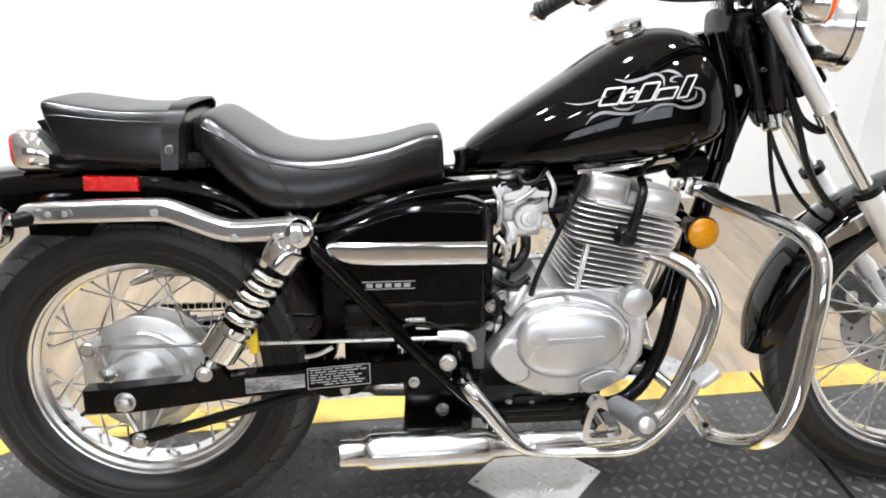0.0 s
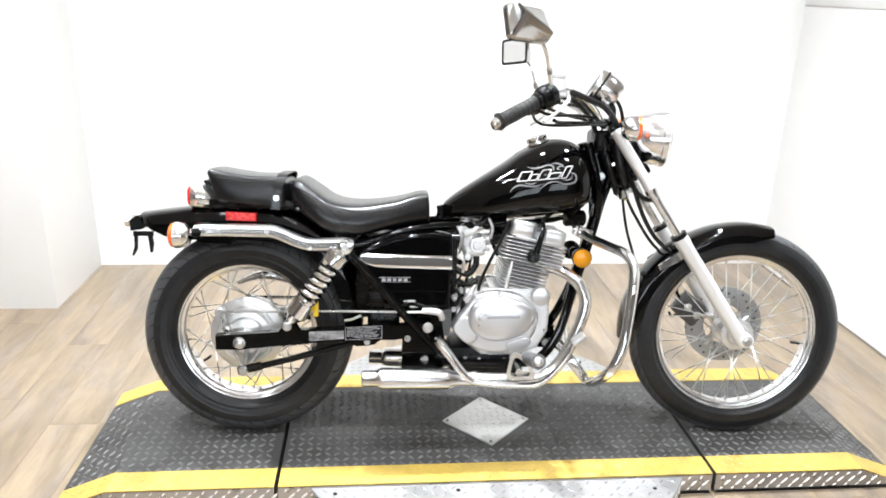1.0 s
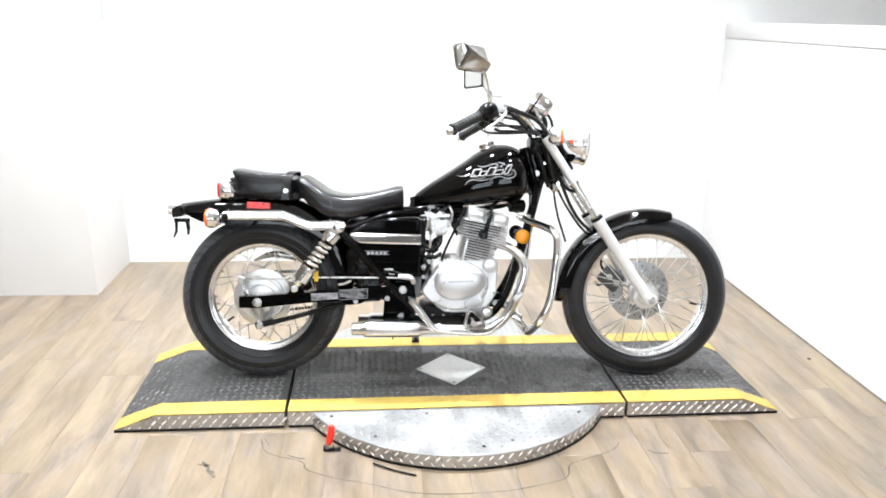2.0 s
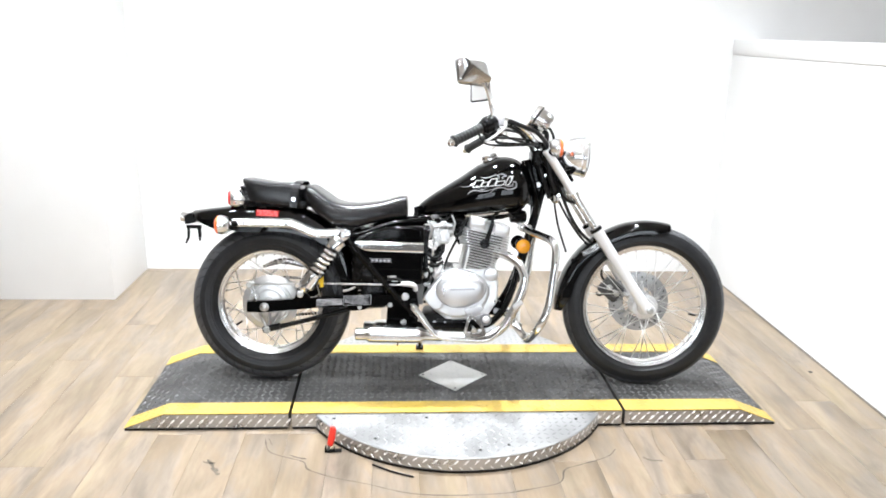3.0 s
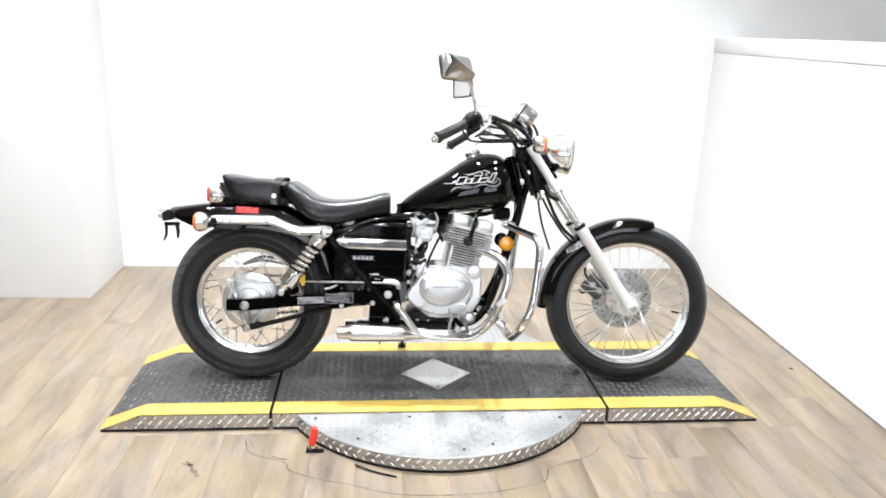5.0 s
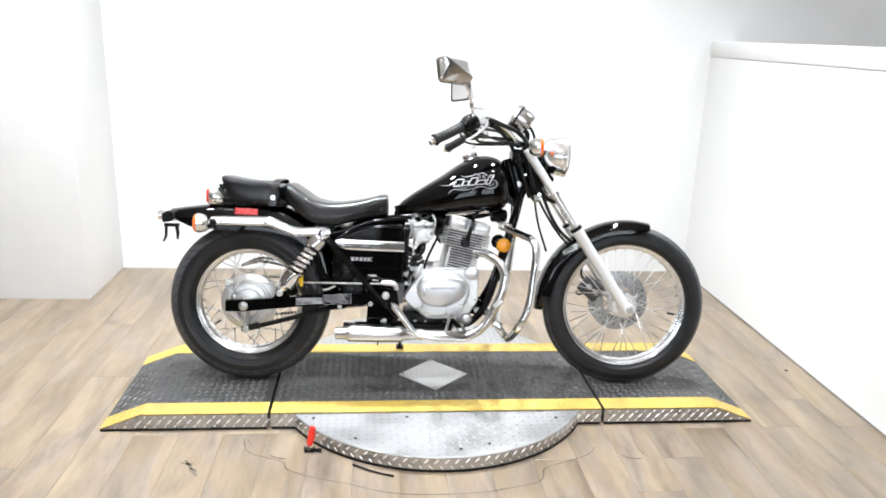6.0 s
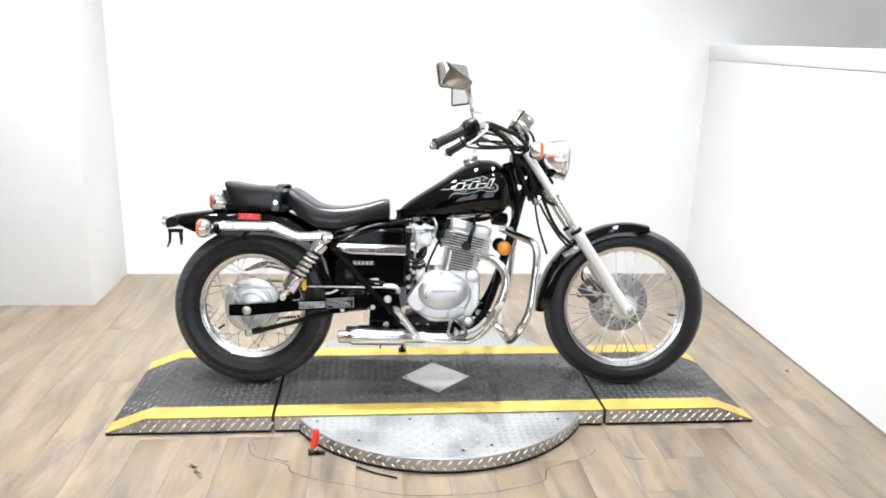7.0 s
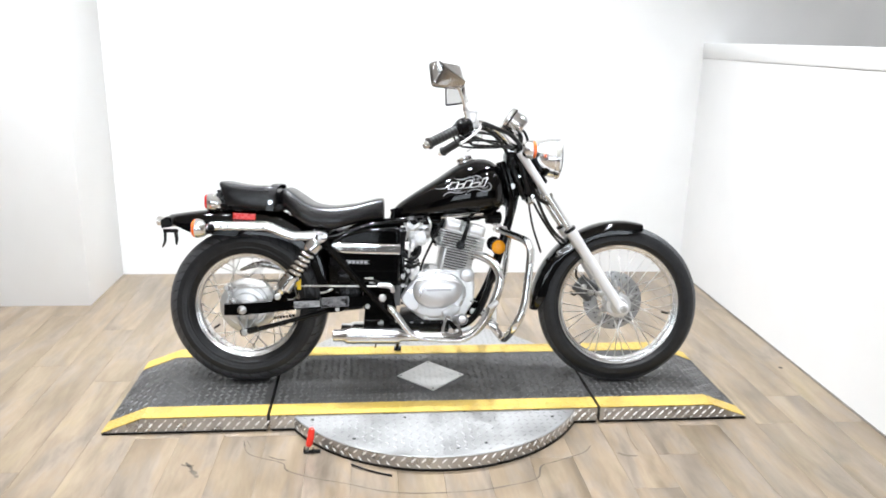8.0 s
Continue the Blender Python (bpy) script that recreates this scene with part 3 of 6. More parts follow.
# -- wheels --
def tyre_mesh(R, rim_r, w, segs, grooves, name, parent, deep):
    half = [(0.0, R), (0.22, R - 0.001), (0.42, R - 0.004), (0.6, R - 0.010), (0.75, R - 0.018), (0.88, R - 0.029), (0.97, R - 0.043), (1.0, R - 0.058),
            (0.995, rim_r + (R - rim_r) * 0.40), (0.975, rim_r + (R - rim_r) * 0.36), (0.96, rim_r + (R - rim_r) * 0.26), (0.93, rim_r + (R - rim_r) * 0.20), (0.95, rim_r + (R - rim_r) * 0.17), (0.9, rim_r + (R - rim_r) * 0.10), (0.78, rim_r + 0.002), (0.7, rim_r - 0.008)]
    dense = []
    for (a, ra), (b, rb) in zip(half, half[1:]):
        n = 3 if a < 0.9 else 2
        dense += [(a + (b - a) * k / n, ra + (rb - ra) * k / n) for k in range(n)]
    dense.append(half[-1])
    prof = [(-y, r) for y, r in reversed(dense)] + dense[1:]
    bm = bmesh.new()
    rows = []
    for i in range(segs):
        a = 2 * math.pi * i / segs
        row = []
        for y, r in prof:
            ay = abs(y)
            f = (i * grooves / segs + (0.5 if y > 0 else 0) + ay * 2.2 + 0.12 * math.sin(ay * 9)) % 1
            cut = 0.0010 if (0.2 < ay < 0.97 and r > R - deep and f < 0.0905) or ay < 0.05 else 0.0
            row.append(bm.verts.new(((r - cut) * math.cos(a), y * w, (r - cut) * math.sin(a))))
        rows.append(row)
    n = len(prof)
    for i in range(segs):
        a, b = rows[i], rows[(i + 1) % segs]
        for k in range(n - 1):
            face = bm.faces.new((a[k], a[k + 1], b[k + 1], b[k]))
            r = sum(math.hypot(v.co.x, v.co.z) for v in face.verts) / 4
            ay = abs(sum(v.co.y for v in face.verts) / 4) / w
            if r > R - deep - 0.004:
                f = ((i + 0.5) * grooves / segs + (0.5 if face.verts[0].co.y > 0 else 0) + ay * 2.2 + 0.12 * math.sin(ay * 9)) % 1
                # groove faces turn near black: shade in the shallow cuts is painted
                face.material_index = 2 if (0.2 < ay < 0.97 and f < 0.0905) or ay < 0.05 else 1
    ob = part(name, bm, M_RUBBER, parent, "black rubber tyre with cut tread", angle=50)
    ob.data.materials.append(M_TREAD_RUBBER)
    ob.data.materials.append(M_CABLE)
    return ob


def spoke_wheel(name, centre, R, rim_r, tyre_w, rim_w, hub, flange, segs, grooves, label, metal):
    """hub: the profile of its barrel; flange: (y, radius) of the two spoke rings."""
    bm = bmesh.new()
    lathe(bm, hub, (0, 0, 0), (0, 1, 0), 40)
    wheel = part(name, bm, metal, bike, label)
    wheel.location = centre
    tyre_mesh(R, rim_r, tyre_w, segs, grooves, "tyre", wheel, 0.036 if R < 0.31 else 0.013)
    bm = bmesh.new()
    w = rim_w
    side = [(1.0, -0.003), (1.02, 0.001), (1.0, 0.005), (0.93, 0.006), (0.86, -0.010), (0.55, -0.013), (0.35, -0.020)]
    inner = [(0.36, -0.026), (0.42, -0.0215), (0.64, -0.0195), (0.70, -0.0125), (0.88, -0.0105), (0.92, -0.006)]
    prof = [(-w * y, rim_r + r) for y, r in side] + [(w * y, rim_r + r) for y, r in reversed(side)]
    prof += [(w * y, rim_r + r) for y, r in reversed(inner)] + [(-w * y, rim_r + r) for y, r in inner]
    lathe(bm, prof, (0, 0, 0), (0, 1, 0), 96, closed=True)
    part("rim", bm, M_RIM, wheel, "chrome rim", angle=28)
    bm = bmesh.new()
    tube(bm, [(0, 0, 0), (0, 0, 1)], 0.0017, 6)
    spoke = bm_mesh("spoke", bm, M_SPOKE)
    bm = bmesh.new()
    lathe(bm, [(0, 0.0035), (0.012, 0.003), (0.013, 0.002)], (0, 0, 0), (0, 0, 1), 6)
    nipple = bm_mesh("spoke_nipple", bm, M_CHROME_WORN)
    for k in range(36):
        side = k % 2
        y, r = flange[side]
        a = 2 * math.pi * k / 36
        turn = radians(42) * (1 if (k // 2) % 2 else -1)
        p = Vector((r * math.cos(a + turn), y, r * math.sin(a + turn)))
        q = Vector(((rim_r - 0.021) * math.cos(a), (0.006 if side else -0.006), (rim_r - 0.021) * math.sin(a)))
        d = q - p
        m = Matrix.Translation(p) @ d.to_track_quat("Z", "Y").to_matrix().to_4x4()
        share("spoke", spoke, m @ Matrix.Diagonal((1, 1, d.length, 1)), wheel)
        share("spoke_nipple", nipple, Matrix.Translation(q) @ (-d).to_track_quat("Z", "Y").to_matrix().to_4x4(), wheel)
    return wheel


def bm_mesh(name, bm, mat):
    bmesh.ops.recalc_face_normals(bm, faces=bm.faces)
    me = bpy.data.meshes.new(name)
    bm.to_mesh(me)
    bm.free()
    for p in me.polygons:
        p.use_smooth = True
    me.materials.append(mat)
    return me


REAR, FRONT = (0.0, 0.0, 0.305), (1.453, 0.0, 0.315)
rear_wheel = spoke_wheel("rear_wheel", REAR, 0.305, 0.209, 0.062, 0.045,
                         [(-0.062, 0.02), (-0.06, 0.07), (-0.05, 0.088), (-0.0485, 0.104), (-0.046, 0.107), (-0.039, 0.107), (-0.036, 0.08), (0.03, 0.075), (0.036, 0.092), (0.044, 0.092), (0.05, 0.06), (0.07, 0.03)],
                         ((-0.044, 0.100), (0.040, 0.088)), 495, 45, "spoked rear wheel with polished drum hub", M_DRUM)
front_wheel = spoke_wheel("front_wheel", FRONT, 0.317, 0.247, 0.043, 0.031,
                          [(-0.062, 0.018), (-0.058, 0.03), (-0.045, 0.034), (-0.042, 0.048), (-0.036, 0.048), (-0.033, 0.034), (0.033, 0.034), (0.036, 0.05), (0.042, 0.05), (0.06, 0.03)],
                          ((-0.039, 0.043), (0.039, 0.045)), 638, 58, "spoked front wheel with alloy hub", M_ALLOY)

# brake disc on the far side of the front wheel
bm = bmesh.new()
lathe(bm, [(0.074, 0.062), (0.074, 0.118), (0.0745, 0.12), (0.0785, 0.12), (0.079, 0.118), (0.079, 0.062)], (0, 0, 0), (0, 1, 0), 64, closed=True)
part("brake_disc", bm, M_DISC, front_wheel, "drilled steel brake disc")
for k in range(5):
    bm = bmesh.new()
    a = 2 * math.pi * k / 5
    tube(bm, [(0.04 * math.cos(a), 0.060, 0.04 * math.sin(a)), (0.082 * math.cos(a + 0.25), 0.074, 0.082 * math.sin(a + 0.25))], 0.009, 8, 1)
    part("disc_arm", bm, M_DRUM, front_wheel)
bm = bmesh.new()
for k in range(30):
    a = 2 * math.pi * k / 30
    r = 0.09 + 0.009 * (k % 3)
    lathe(bm, [(0.0732, 0.004), (0.0738, 0.004)], (r * math.cos(a), 0, r * math.sin(a)), (0, 1, 0), 8)
part("vent_holes", bm, M_BARREL, front_wheel)
# tyre valves
for wheel, r in ((rear_wheel, 0.172), (front_wheel, 0.212)):
    bm = bmesh.new()
    a = radians(215 if wheel is rear_wheel else -10)
    tube(bm, [(r * math.cos(a), 0, r * math.sin(a)), ((r - 0.028) * math.cos(a), -0.003, (r - 0.028) * math.sin(a))], [0.004, 0.003, 0.004], 8, 1)
    part("tyre_valve", bm, M_MATT, wheel)

# rear brake plate, ribs, arm; sprocket on the far side
bm = bmesh.new()
lathe(bm, [(-0.05, 0.084), (-0.061, 0.084), (-0.064, 0.081), (-0.064, 0.074), (-0.070, 0.071), (-0.072, 0.055), (-0.079, 0.050), (-0.083, 0.027), (-0.11, 0.018)], (0, 0, 0), (0, 1, 0), 40)
part("brake_plate", bm, M_DRUM, rear_wheel, "cast alloy drum brake plate", angle=30)
bm = bmesh.new()
prism(bm, [(-0.071, 0.080), (-0.058, 0.082), (-0.046, 0.034), (-0.030, 0.020), (-0.046, 0.012), (-0.064, 0.022)], -0.088, -0.098, 0.003)
lathe(bm, [(-0.082, 0.0125), (-0.118, 0.0125), (-0.121, 0.009)], (-0.064, 0, 0.078), (0, 1, 0), 16)
lathe(bm, [(-0.060, 0.013), (-0.104, 0.013), (-0.107, 0.008)], (-0.046, 0, 0.024), (0, 1, 0), 16)
part("brake_cam_arm", bm, M_STEEL, rear_wheel)
bm = bmesh.new()
n = 33
out = []
for k in range(n * 4):
    a = 2 * math.pi * k / (n * 4)
    r = 0.088 if k % 4 in (0, 1) else 0.081
    out.append((r * math.cos(a), r * math.sin(a)))
prism(bm, out, 0.075, 0.081, 0.0008, 1)
part("sprocket", bm, M_STEEL, rear_wheel)

# -- swing arm with decals --
PRINT = (0.016, 0.007, 0.021, 0.010, 0.013, 0.005, 0.018)
for s in (-1, 1):
    y0, y1 = (-0.125, -0.155) if s < 0 else (0.125, 0.155)
    bm = bmesh.new()
    prism(bm, [(-0.066, 0.286), (0.0, 0.286), (0.20, 0.308), (0.46, 0.322), (0.53, 0.325), (0.53, 0.368), (0.46, 0.362), (0.20, 0.346), (0.0, 0.330), (-0.066, 0.327)], y0, y1, 0.004)
    arm = part("swing_arm", bm, M_FRAME, bike)
    if s < 0:
        bm = bmesh.new()
        prism(bm, [(0.192, 0.313), (0.288, 0.321), (0.288, 0.344), (0.192, 0.340)], -0.1545, -0.1562, 0.0004, 1)
        part("decal", bm, M_SCUFFED, arm, "silver decal")
        bm = bmesh.new()
        prism(bm, [(0.292, 0.317), (0.394, 0.324), (0.394, 0.360), (0.292, 0.354)], -0.1545, -0.1562, 0.0004, 1)
        lab = part("warning_label", bm, M_PLASTIC, arm, "black label with rows of small white print")
        for q in ([(0.292, 0.317), (0.394, 0.324), (0.394, 0.3252), (0.292, 0.3182)], [(0.292, 0.3528), (0.394, 0.3588), (0.394, 0.360), (0.292, 0.354)], [(0.292, 0.317), (0.2934, 0.317), (0.2934, 0.354), (0.292, 0.354)], [(0.3926, 0.324), (0.394, 0.324), (0.394, 0.360), (0.3926, 0.360)]):
            bm = bmesh.new()
            prism(bm, q, -0.156, -0.1567, 0.0002, 1)
            part("label_edge", bm, M_SILVER_INK, lab)
        for row in range(7):
            bm = bmesh.new()
            z = 0.3225 + row * 0.0044
            x0 = 0.297 if row else 0.318
            for word in (PRINT * 2)[row:row + 8]:
                if x0 + word > 0.390:
                    break
                prism(bm, [(x0, z + (x0 - 0.294) * 0.065), (x0 + word, z + (x0 + word - 0.294) * 0.065), (x0 + word, z + (x0 + word - 0.294) * 0.065 + 0.0019), (x0, z + (x0 - 0.294) * 0.065 + 0.0019)], -0.156, -0.1568, 0.0002, 1)
                x0 += word + 0.0028
            part("print_row", bm, M_SILVER_INK, lab)
        bm = bmesh.new()
        prism(bm, [(0.300, 0.322), (0.306, 0.304), (0.325, 0.297), (0.372, 0.303), (0.400, 0.325)], -0.128, -0.150, 0.003)
        part("arm_tab", bm, M_FRAME, arm)
        bolt((0.352, -0.150, 0.311), 0.0065, arm, M_STEEL, (0, -1, 0), "tab_bolt", 0.004)
    # axle nut and adjuster
    b = bolt((0, s * 0.155, 0.306), 0.013, bike, M_STEEL, (0, s, 0), "axle_nut", 0.014)
bm = bmesh.new()
lathe(bm, [(-0.15, 0.017), (0.15, 0.017)], (0.515, 0, 0.345), (0, 1, 0), 16)
part("swing_arm_pivot", bm, M_FRAME, bike)
bm = bmesh.new()
tube(bm, [(-0.002, -0.105, 0.212), (0.12, -0.105, 0.243), (0.33, -0.105, 0.302)], 0.009, 10, 2)
tube(bm, [(-0.015, -0.105, 0.210), (0.05, -0.105, 0.226)], 0.0125, 8, 1)
part("torque_rod", bm, M_MATT, bike, "black torque rod")
bolt((0.0, -0.115, 0.213), 0.011, bike)
bm = bmesh.new()
for x in (-0.034, 0.004, 0.042):
    tube(bm, [(x, -0.086, 0.272), (0.002 + x * 0.15, -0.102, 0.214)], [0.0062, 0.0048], 8, 1)
part("torque_stay", bm, M_DRUM, bike, "cast alloy stay in three ribs")

# drive chain and guard on the far side
bm = bmesh.new()
for k in range(52):
    for z0, z1 in ((0.385, 0.385), (0.225, 0.305)):
        x = 0.0 + k * 0.0125
        z = z0 + (z1 - z0) * k / 52
        box(bm, (x, 0.074, z - 0.005), (x + 0.010, 0.082 if k % 2 else 0.079, z + 0.005), 0.0)
tagged(part("chain", bm, M_MATT, bike, "oily drive chain"), kind="stuff")
bm = bmesh.new()
tube(bm, [(-0.06, 0.10, 0.425), (0.02, 0.10, 0.45), (0.12, 0.10, 0.435), (0.3, 0.10, 0.415)], [0.006, 0.014, 0.014, 0.010], 10)
part("chain_guard", bm, M_CHROME, bike, "chrome chain guard")

# -- shock absorbers --
def shock(s):
    y = s * 0.168
    top, low = Vector((0.293, y, 0.583)), Vector((0.136, y, 0.362))
    d = (low - top).normalized()
    L = (low - top).length
    bm = bmesh.new()
    lathe(bm, [(0.012, 0.012), (0.018, 0.019), (L * 0.085, 0.023), (L * 0.09, 0.030), (L * 0.10, 0.031), (L * 0.215, 0.031), (L * 0.225, 0.028), (L * 0.23, 0.016)], top, d, 28)
    lathe(bm, [(-0.017, 0.017), (-0.016, 0.020), (0.016, 0.020), (0.017, 0.017)], top, (0, 1, 0), 24)
    body = part("shock_absorber", bm, M_CHROME, bike, "chrome shock absorber with exposed spring", angle=30)
    bm = bmesh.new()
    lathe(bm, [(L * 0.645, 0.018), (L * 0.65, 0.029), (L * 0.675, 0.030), (L * 0.68, 0.027), (L * 0.70, 0.027), (L * 0.705, 0.031), (L * 0.865, 0.031), (L * 0.885, 0.024), (L * 0.93, 0.017), (L * 0.97, 0.012)], top, d, 28)
    part("lower_can", bm, M_CHROME, body, angle=30)
    bm = bmesh.new()
    lathe(bm, [(L * 0.22, 0.0135), (L * 0.65, 0.0135)], top, d, 14)
    part("damper_rod", bm, M_MATT, body)
    u = d.orthogonal().normalized()
    v = d.cross(u)
    pts = []
    turns = 5.7
    for k in range(int(turns * 16) + 1):
        a = 2 * math.pi * k / 16
        h = L * 0.235 + L * 0.42 * k / (turns * 16)
        pts.append(top + d * h + (u * math.cos(a) + v * math.sin(a)) * 0.0225)
    bm = bmesh.new()
    tube(bm, pts, 0.0078, 10, 1)
    part("spring", bm, M_CHROME, body, "chrome coil spring")
    bolt(tuple(top + Vector((0, s * 0.014, 0))), 0.011, body, M_STEEL, (0, s, 0), "upper_nut")
    bm = bmesh.new()
    lathe(bm, [(-0.014, 0.015), (0.014, 0.015)], low, (0, 1, 0), 16)
    prism(bm, [(low.x - 0.03, 0.335), (low.x + 0.035, 0.34), (low.x + 0.012, low.z + 0.01), (low.x - 0.01, low.z + 0.01)], s * 0.14, s * 0.158, 0.002)
    part("lower_mount", bm, M_FRAME, body)
    bolt(tuple(low + Vector((0, s * 0.014, 0))), 0.010, body, M_STEEL, (0, s, 0), "lower_nut")


shock(-1)
shock(1)

# -- mudguards --
def mudguard(path, width, name, label):
    """path: x, z of the crown, depth of the sides; a rounded channel of thin sheet."""
    line = curve_points([(x, z, d) for x, z, d in path], 5)
    bm = bmesh.new()
    loops = []
    for i, q in enumerate(line):
        a, b = line[max(i - 1, 0)], line[min(i + 1, len(line) - 1)]
        t = Vector((b.x - a.x, b.y - a.y)).normalized()
        nrm = Vector((-t.y, t.x))
        d = q.z
        w = width * min(1.0, 0.55 + 6.0 * i / len(line)) if i < len(line) * 0.08 else width
        sec = [(-1.0, -d), (-1.0, -d * 0.6 - 0.006), (-0.985, -0.030), (-0.93, -0.017), (-0.8, -0.008), (-0.5, -0.002), (0, 0), (0.5, -0.002), (0.8, -0.008), (0.93, -0.017), (0.985, -0.030), (1.0, -d * 0.6 - 0.006), (1.0, -d)]
        sec = [(y, max(n, -d)) for y, n in sec]
        outer = [(q.x + nrm.x * n, y * w, q.y + nrm.y * n) for y, n in sec]
        inner = [(q.x + nrm.x * (n - (0.003 if 0 < k < len(sec) - 1 else 0)), y * (w - 0.003), q.y + nrm.y * (n - (0.003 if 0 < k < len(sec) - 1 else 0))) for k, (y, n) in enumerate(sec)]
        loops.append(outer + inner[::-1])
    rings(bm, loops)
    return part(name, bm, M_PAINT, bike, label, angle=60)


mudguard([(-0.297, 0.653, 0.022), (-0.25, 0.660, 0.056), (-0.2, 0.667, 0.082), (-0.1, 0.679, 0.097), (0, 0.684, 0.100), (0.1, 0.676, 0.100), (0.19, 0.643, 0.092), (0.255, 0.588, 0.082),
          (0.305, 0.51, 0.070), (0.328, 0.42, 0.060), (0.334, 0.33, 0.045)], 0.088, "rear_mudguard", "gloss black rear mudguard")
front_path = []
for k in range(11):
    a = radians(184 - 10.8 * k)
    r = 0.352 - 0.018 * min(k / 6, 1)
    front_path.append((1.453 + r * math.cos(a), 0.315 + r * math.sin(a), 0.052 if 0 < k < 10 else 0.025))
mudguard(front_path, 0.058, "front_mudguard", "gloss black front mudguard")

# chrome rails beside the rear mudguard
for s in (-1, 1):
    bm = bmesh.new()
    line = curve_points([(-0.117, 0.618, 0.009), (-0.104, 0.618, 0.0155), (-0.03, 0.6195, 0.0170), (0.07, 0.620, 0.0175), (0.103, 0.617, 0.0175), (0.172, 0.589, 0.0172), (0.205, 0.584, 0.0172), (0.262, 0.5855, 0.0182), (0.292, 0.5845, 0.0205), (0.310, 0.5835, 0.0150), (0.315, 0.5830, 0.0060)], 6)
    loops = []
    for i, q in enumerate(line):
        a, b = line[max(i - 1, 0)], line[min(i + 1, len(line) - 1)]
        t = Vector((b.x - a.x, b.y - a.y)).normalized()
        loop = []
        for k in range(15):
            u = -1 + k / 7
            loop.append((q.x - t.y * q.z * u, s * (0.152 + 0.0105 * (1 - abs(u) ** 7) ** 0.5), q.y + t.x * q.z * u))
        loops.append(loop + [(q.x - t.y * q.z * u, s * 0.146, q.y + t.x * q.z * u) for u in (1, -1)])
    rings(bm, loops)
    rail = part("mudguard_rail", bm, M_RAIL, bike, "polished fender rail", angle=50)
    for x, z in ((-0.072, 0.619), (-0.048, 0.619), (0.081, 0.618), (0.196, 0.576)):
        bolt((x, s * 0.162, z), 0.005, rail, M_STEEL, (0, s, 0), deep=0.004)
    bm = bmesh.new()
    prism(bm, [(-0.086, 0.616), (-0.081, 0.612), (-0.041, 0.612), (-0.036, 0.619), (-0.041, 0.626), (-0.081, 0.625), (-0.086, 0.621)], s * 0.1625, s * 0.1638, 0.0005, 1)
    part("rail_slot", bm, M_MUFFLER, rail, "dull recessed slot in the rail")
    bm = bmesh.new()
    prism(bm, [(-0.11, 0.585), (-0.02, 0.58), (0.0, 0.604), (-0.11, 0.606)], s * 0.09, s * 0.15, 0.003)
    part("rail_bracket", bm, M_FRAME, rail)

# red side reflectors
for s in (-1, 1):
    bm = bmesh.new()
    prism(bm, [(-0.044, 0.640), (0.040, 0.638), (0.041, 0.661), (-0.043, 0.664)], s * 0.080, s * 0.097, 0.003)
    part("side_reflector", bm, M_RED, bike, "red side reflector")

# tail lamp
bm = bmesh.new()
sec = []
for x, zb, zt, w in ((-0.138, 0.669, 0.740, 0.102), (-0.130, 0.667, 0.742, 0.104), (-0.112, 0.667, 0.741, 0.104), (-0.097, 0.667, 0.735, 0.100), (-0.078, 0.668, 0.705, 0.092), (-0.064, 0.669, 0.682, 0.085)):
    c, hh = (zb + zt) / 2, (zt - zb) / 2
    sec.append([(x, yy, zz) for yy, zz in ((w * math.copysign(abs(math.cos(a)) ** 0.45, math.cos(a)), c + hh * math.copysign(abs(math.sin(a)) ** 0.45, math.sin(a))) for a in (2 * math.pi * j / 24 for j in range(24)))])
rings(bm, sec)
tail = part("tail_lamp", bm, M_RAIL, bike, "chrome tail lamp housing", angle=50)
bm = bmesh.new()
sec = []
for x, f in ((-0.137, 1.0), (-0.145, 0.98), (-0.150, 0.9), (-0.152, 0.7)):
    sec.append([(x, f * 0.096 * math.copysign(abs(math.cos(a)) ** 0.45, math.cos(a)), 0.704 + f * 0.031 * math.copysign(abs(math.sin(a)) ** 0.45, math.sin(a))) for a in (2 * math.pi * j / 24 for j in range(24))])
rings(bm, sec)
part("lens", bm, M_RED, tail, "red lens", angle=50)

# rear bracket and its lamp
bm = bmesh.new()
prism(bm, [(-0.30, 0.645), (-0.325, 0.632), (-0.322, 0.60), (-0.29, 0.605), (-0.272, 0.62)], -0.05, 0.05, 0.002)
for y in (-0.02,):
    prism(bm, [(-0.322, 0.585), (-0.312, 0.585), (-0.314, 0.545), (-0.326, 0.524), (-0.33, 0.527), (-0.322, 0.55)], y - 0.004, y + 0.004, 0.001)
    prism(bm, [(-0.285, 0.588), (-0.272, 0.588), (-0.268, 0.56), (-0.272, 0.535), (-0.278, 0.535), (-0.28, 0.56)], y - 0.004, y + 0.004, 0.001)
    box(bm, (-0.325, y - 0.004, 0.582), (-0.268, y + 0.004, 0.596), 0.001)
part("tail_bracket", bm, M_MATT, bike, "black empty tail bracket")
bm = bmesh.new()
lathe(bm, [(0, 0.008), (0.006, 0.018), (0.03, 0.02), (0.036, 0.012)], (-0.312, -0.02, 0.625), (-1, 0, 0.1), 16)
part("bracket_lamp", bm, M_RAIL, bike)


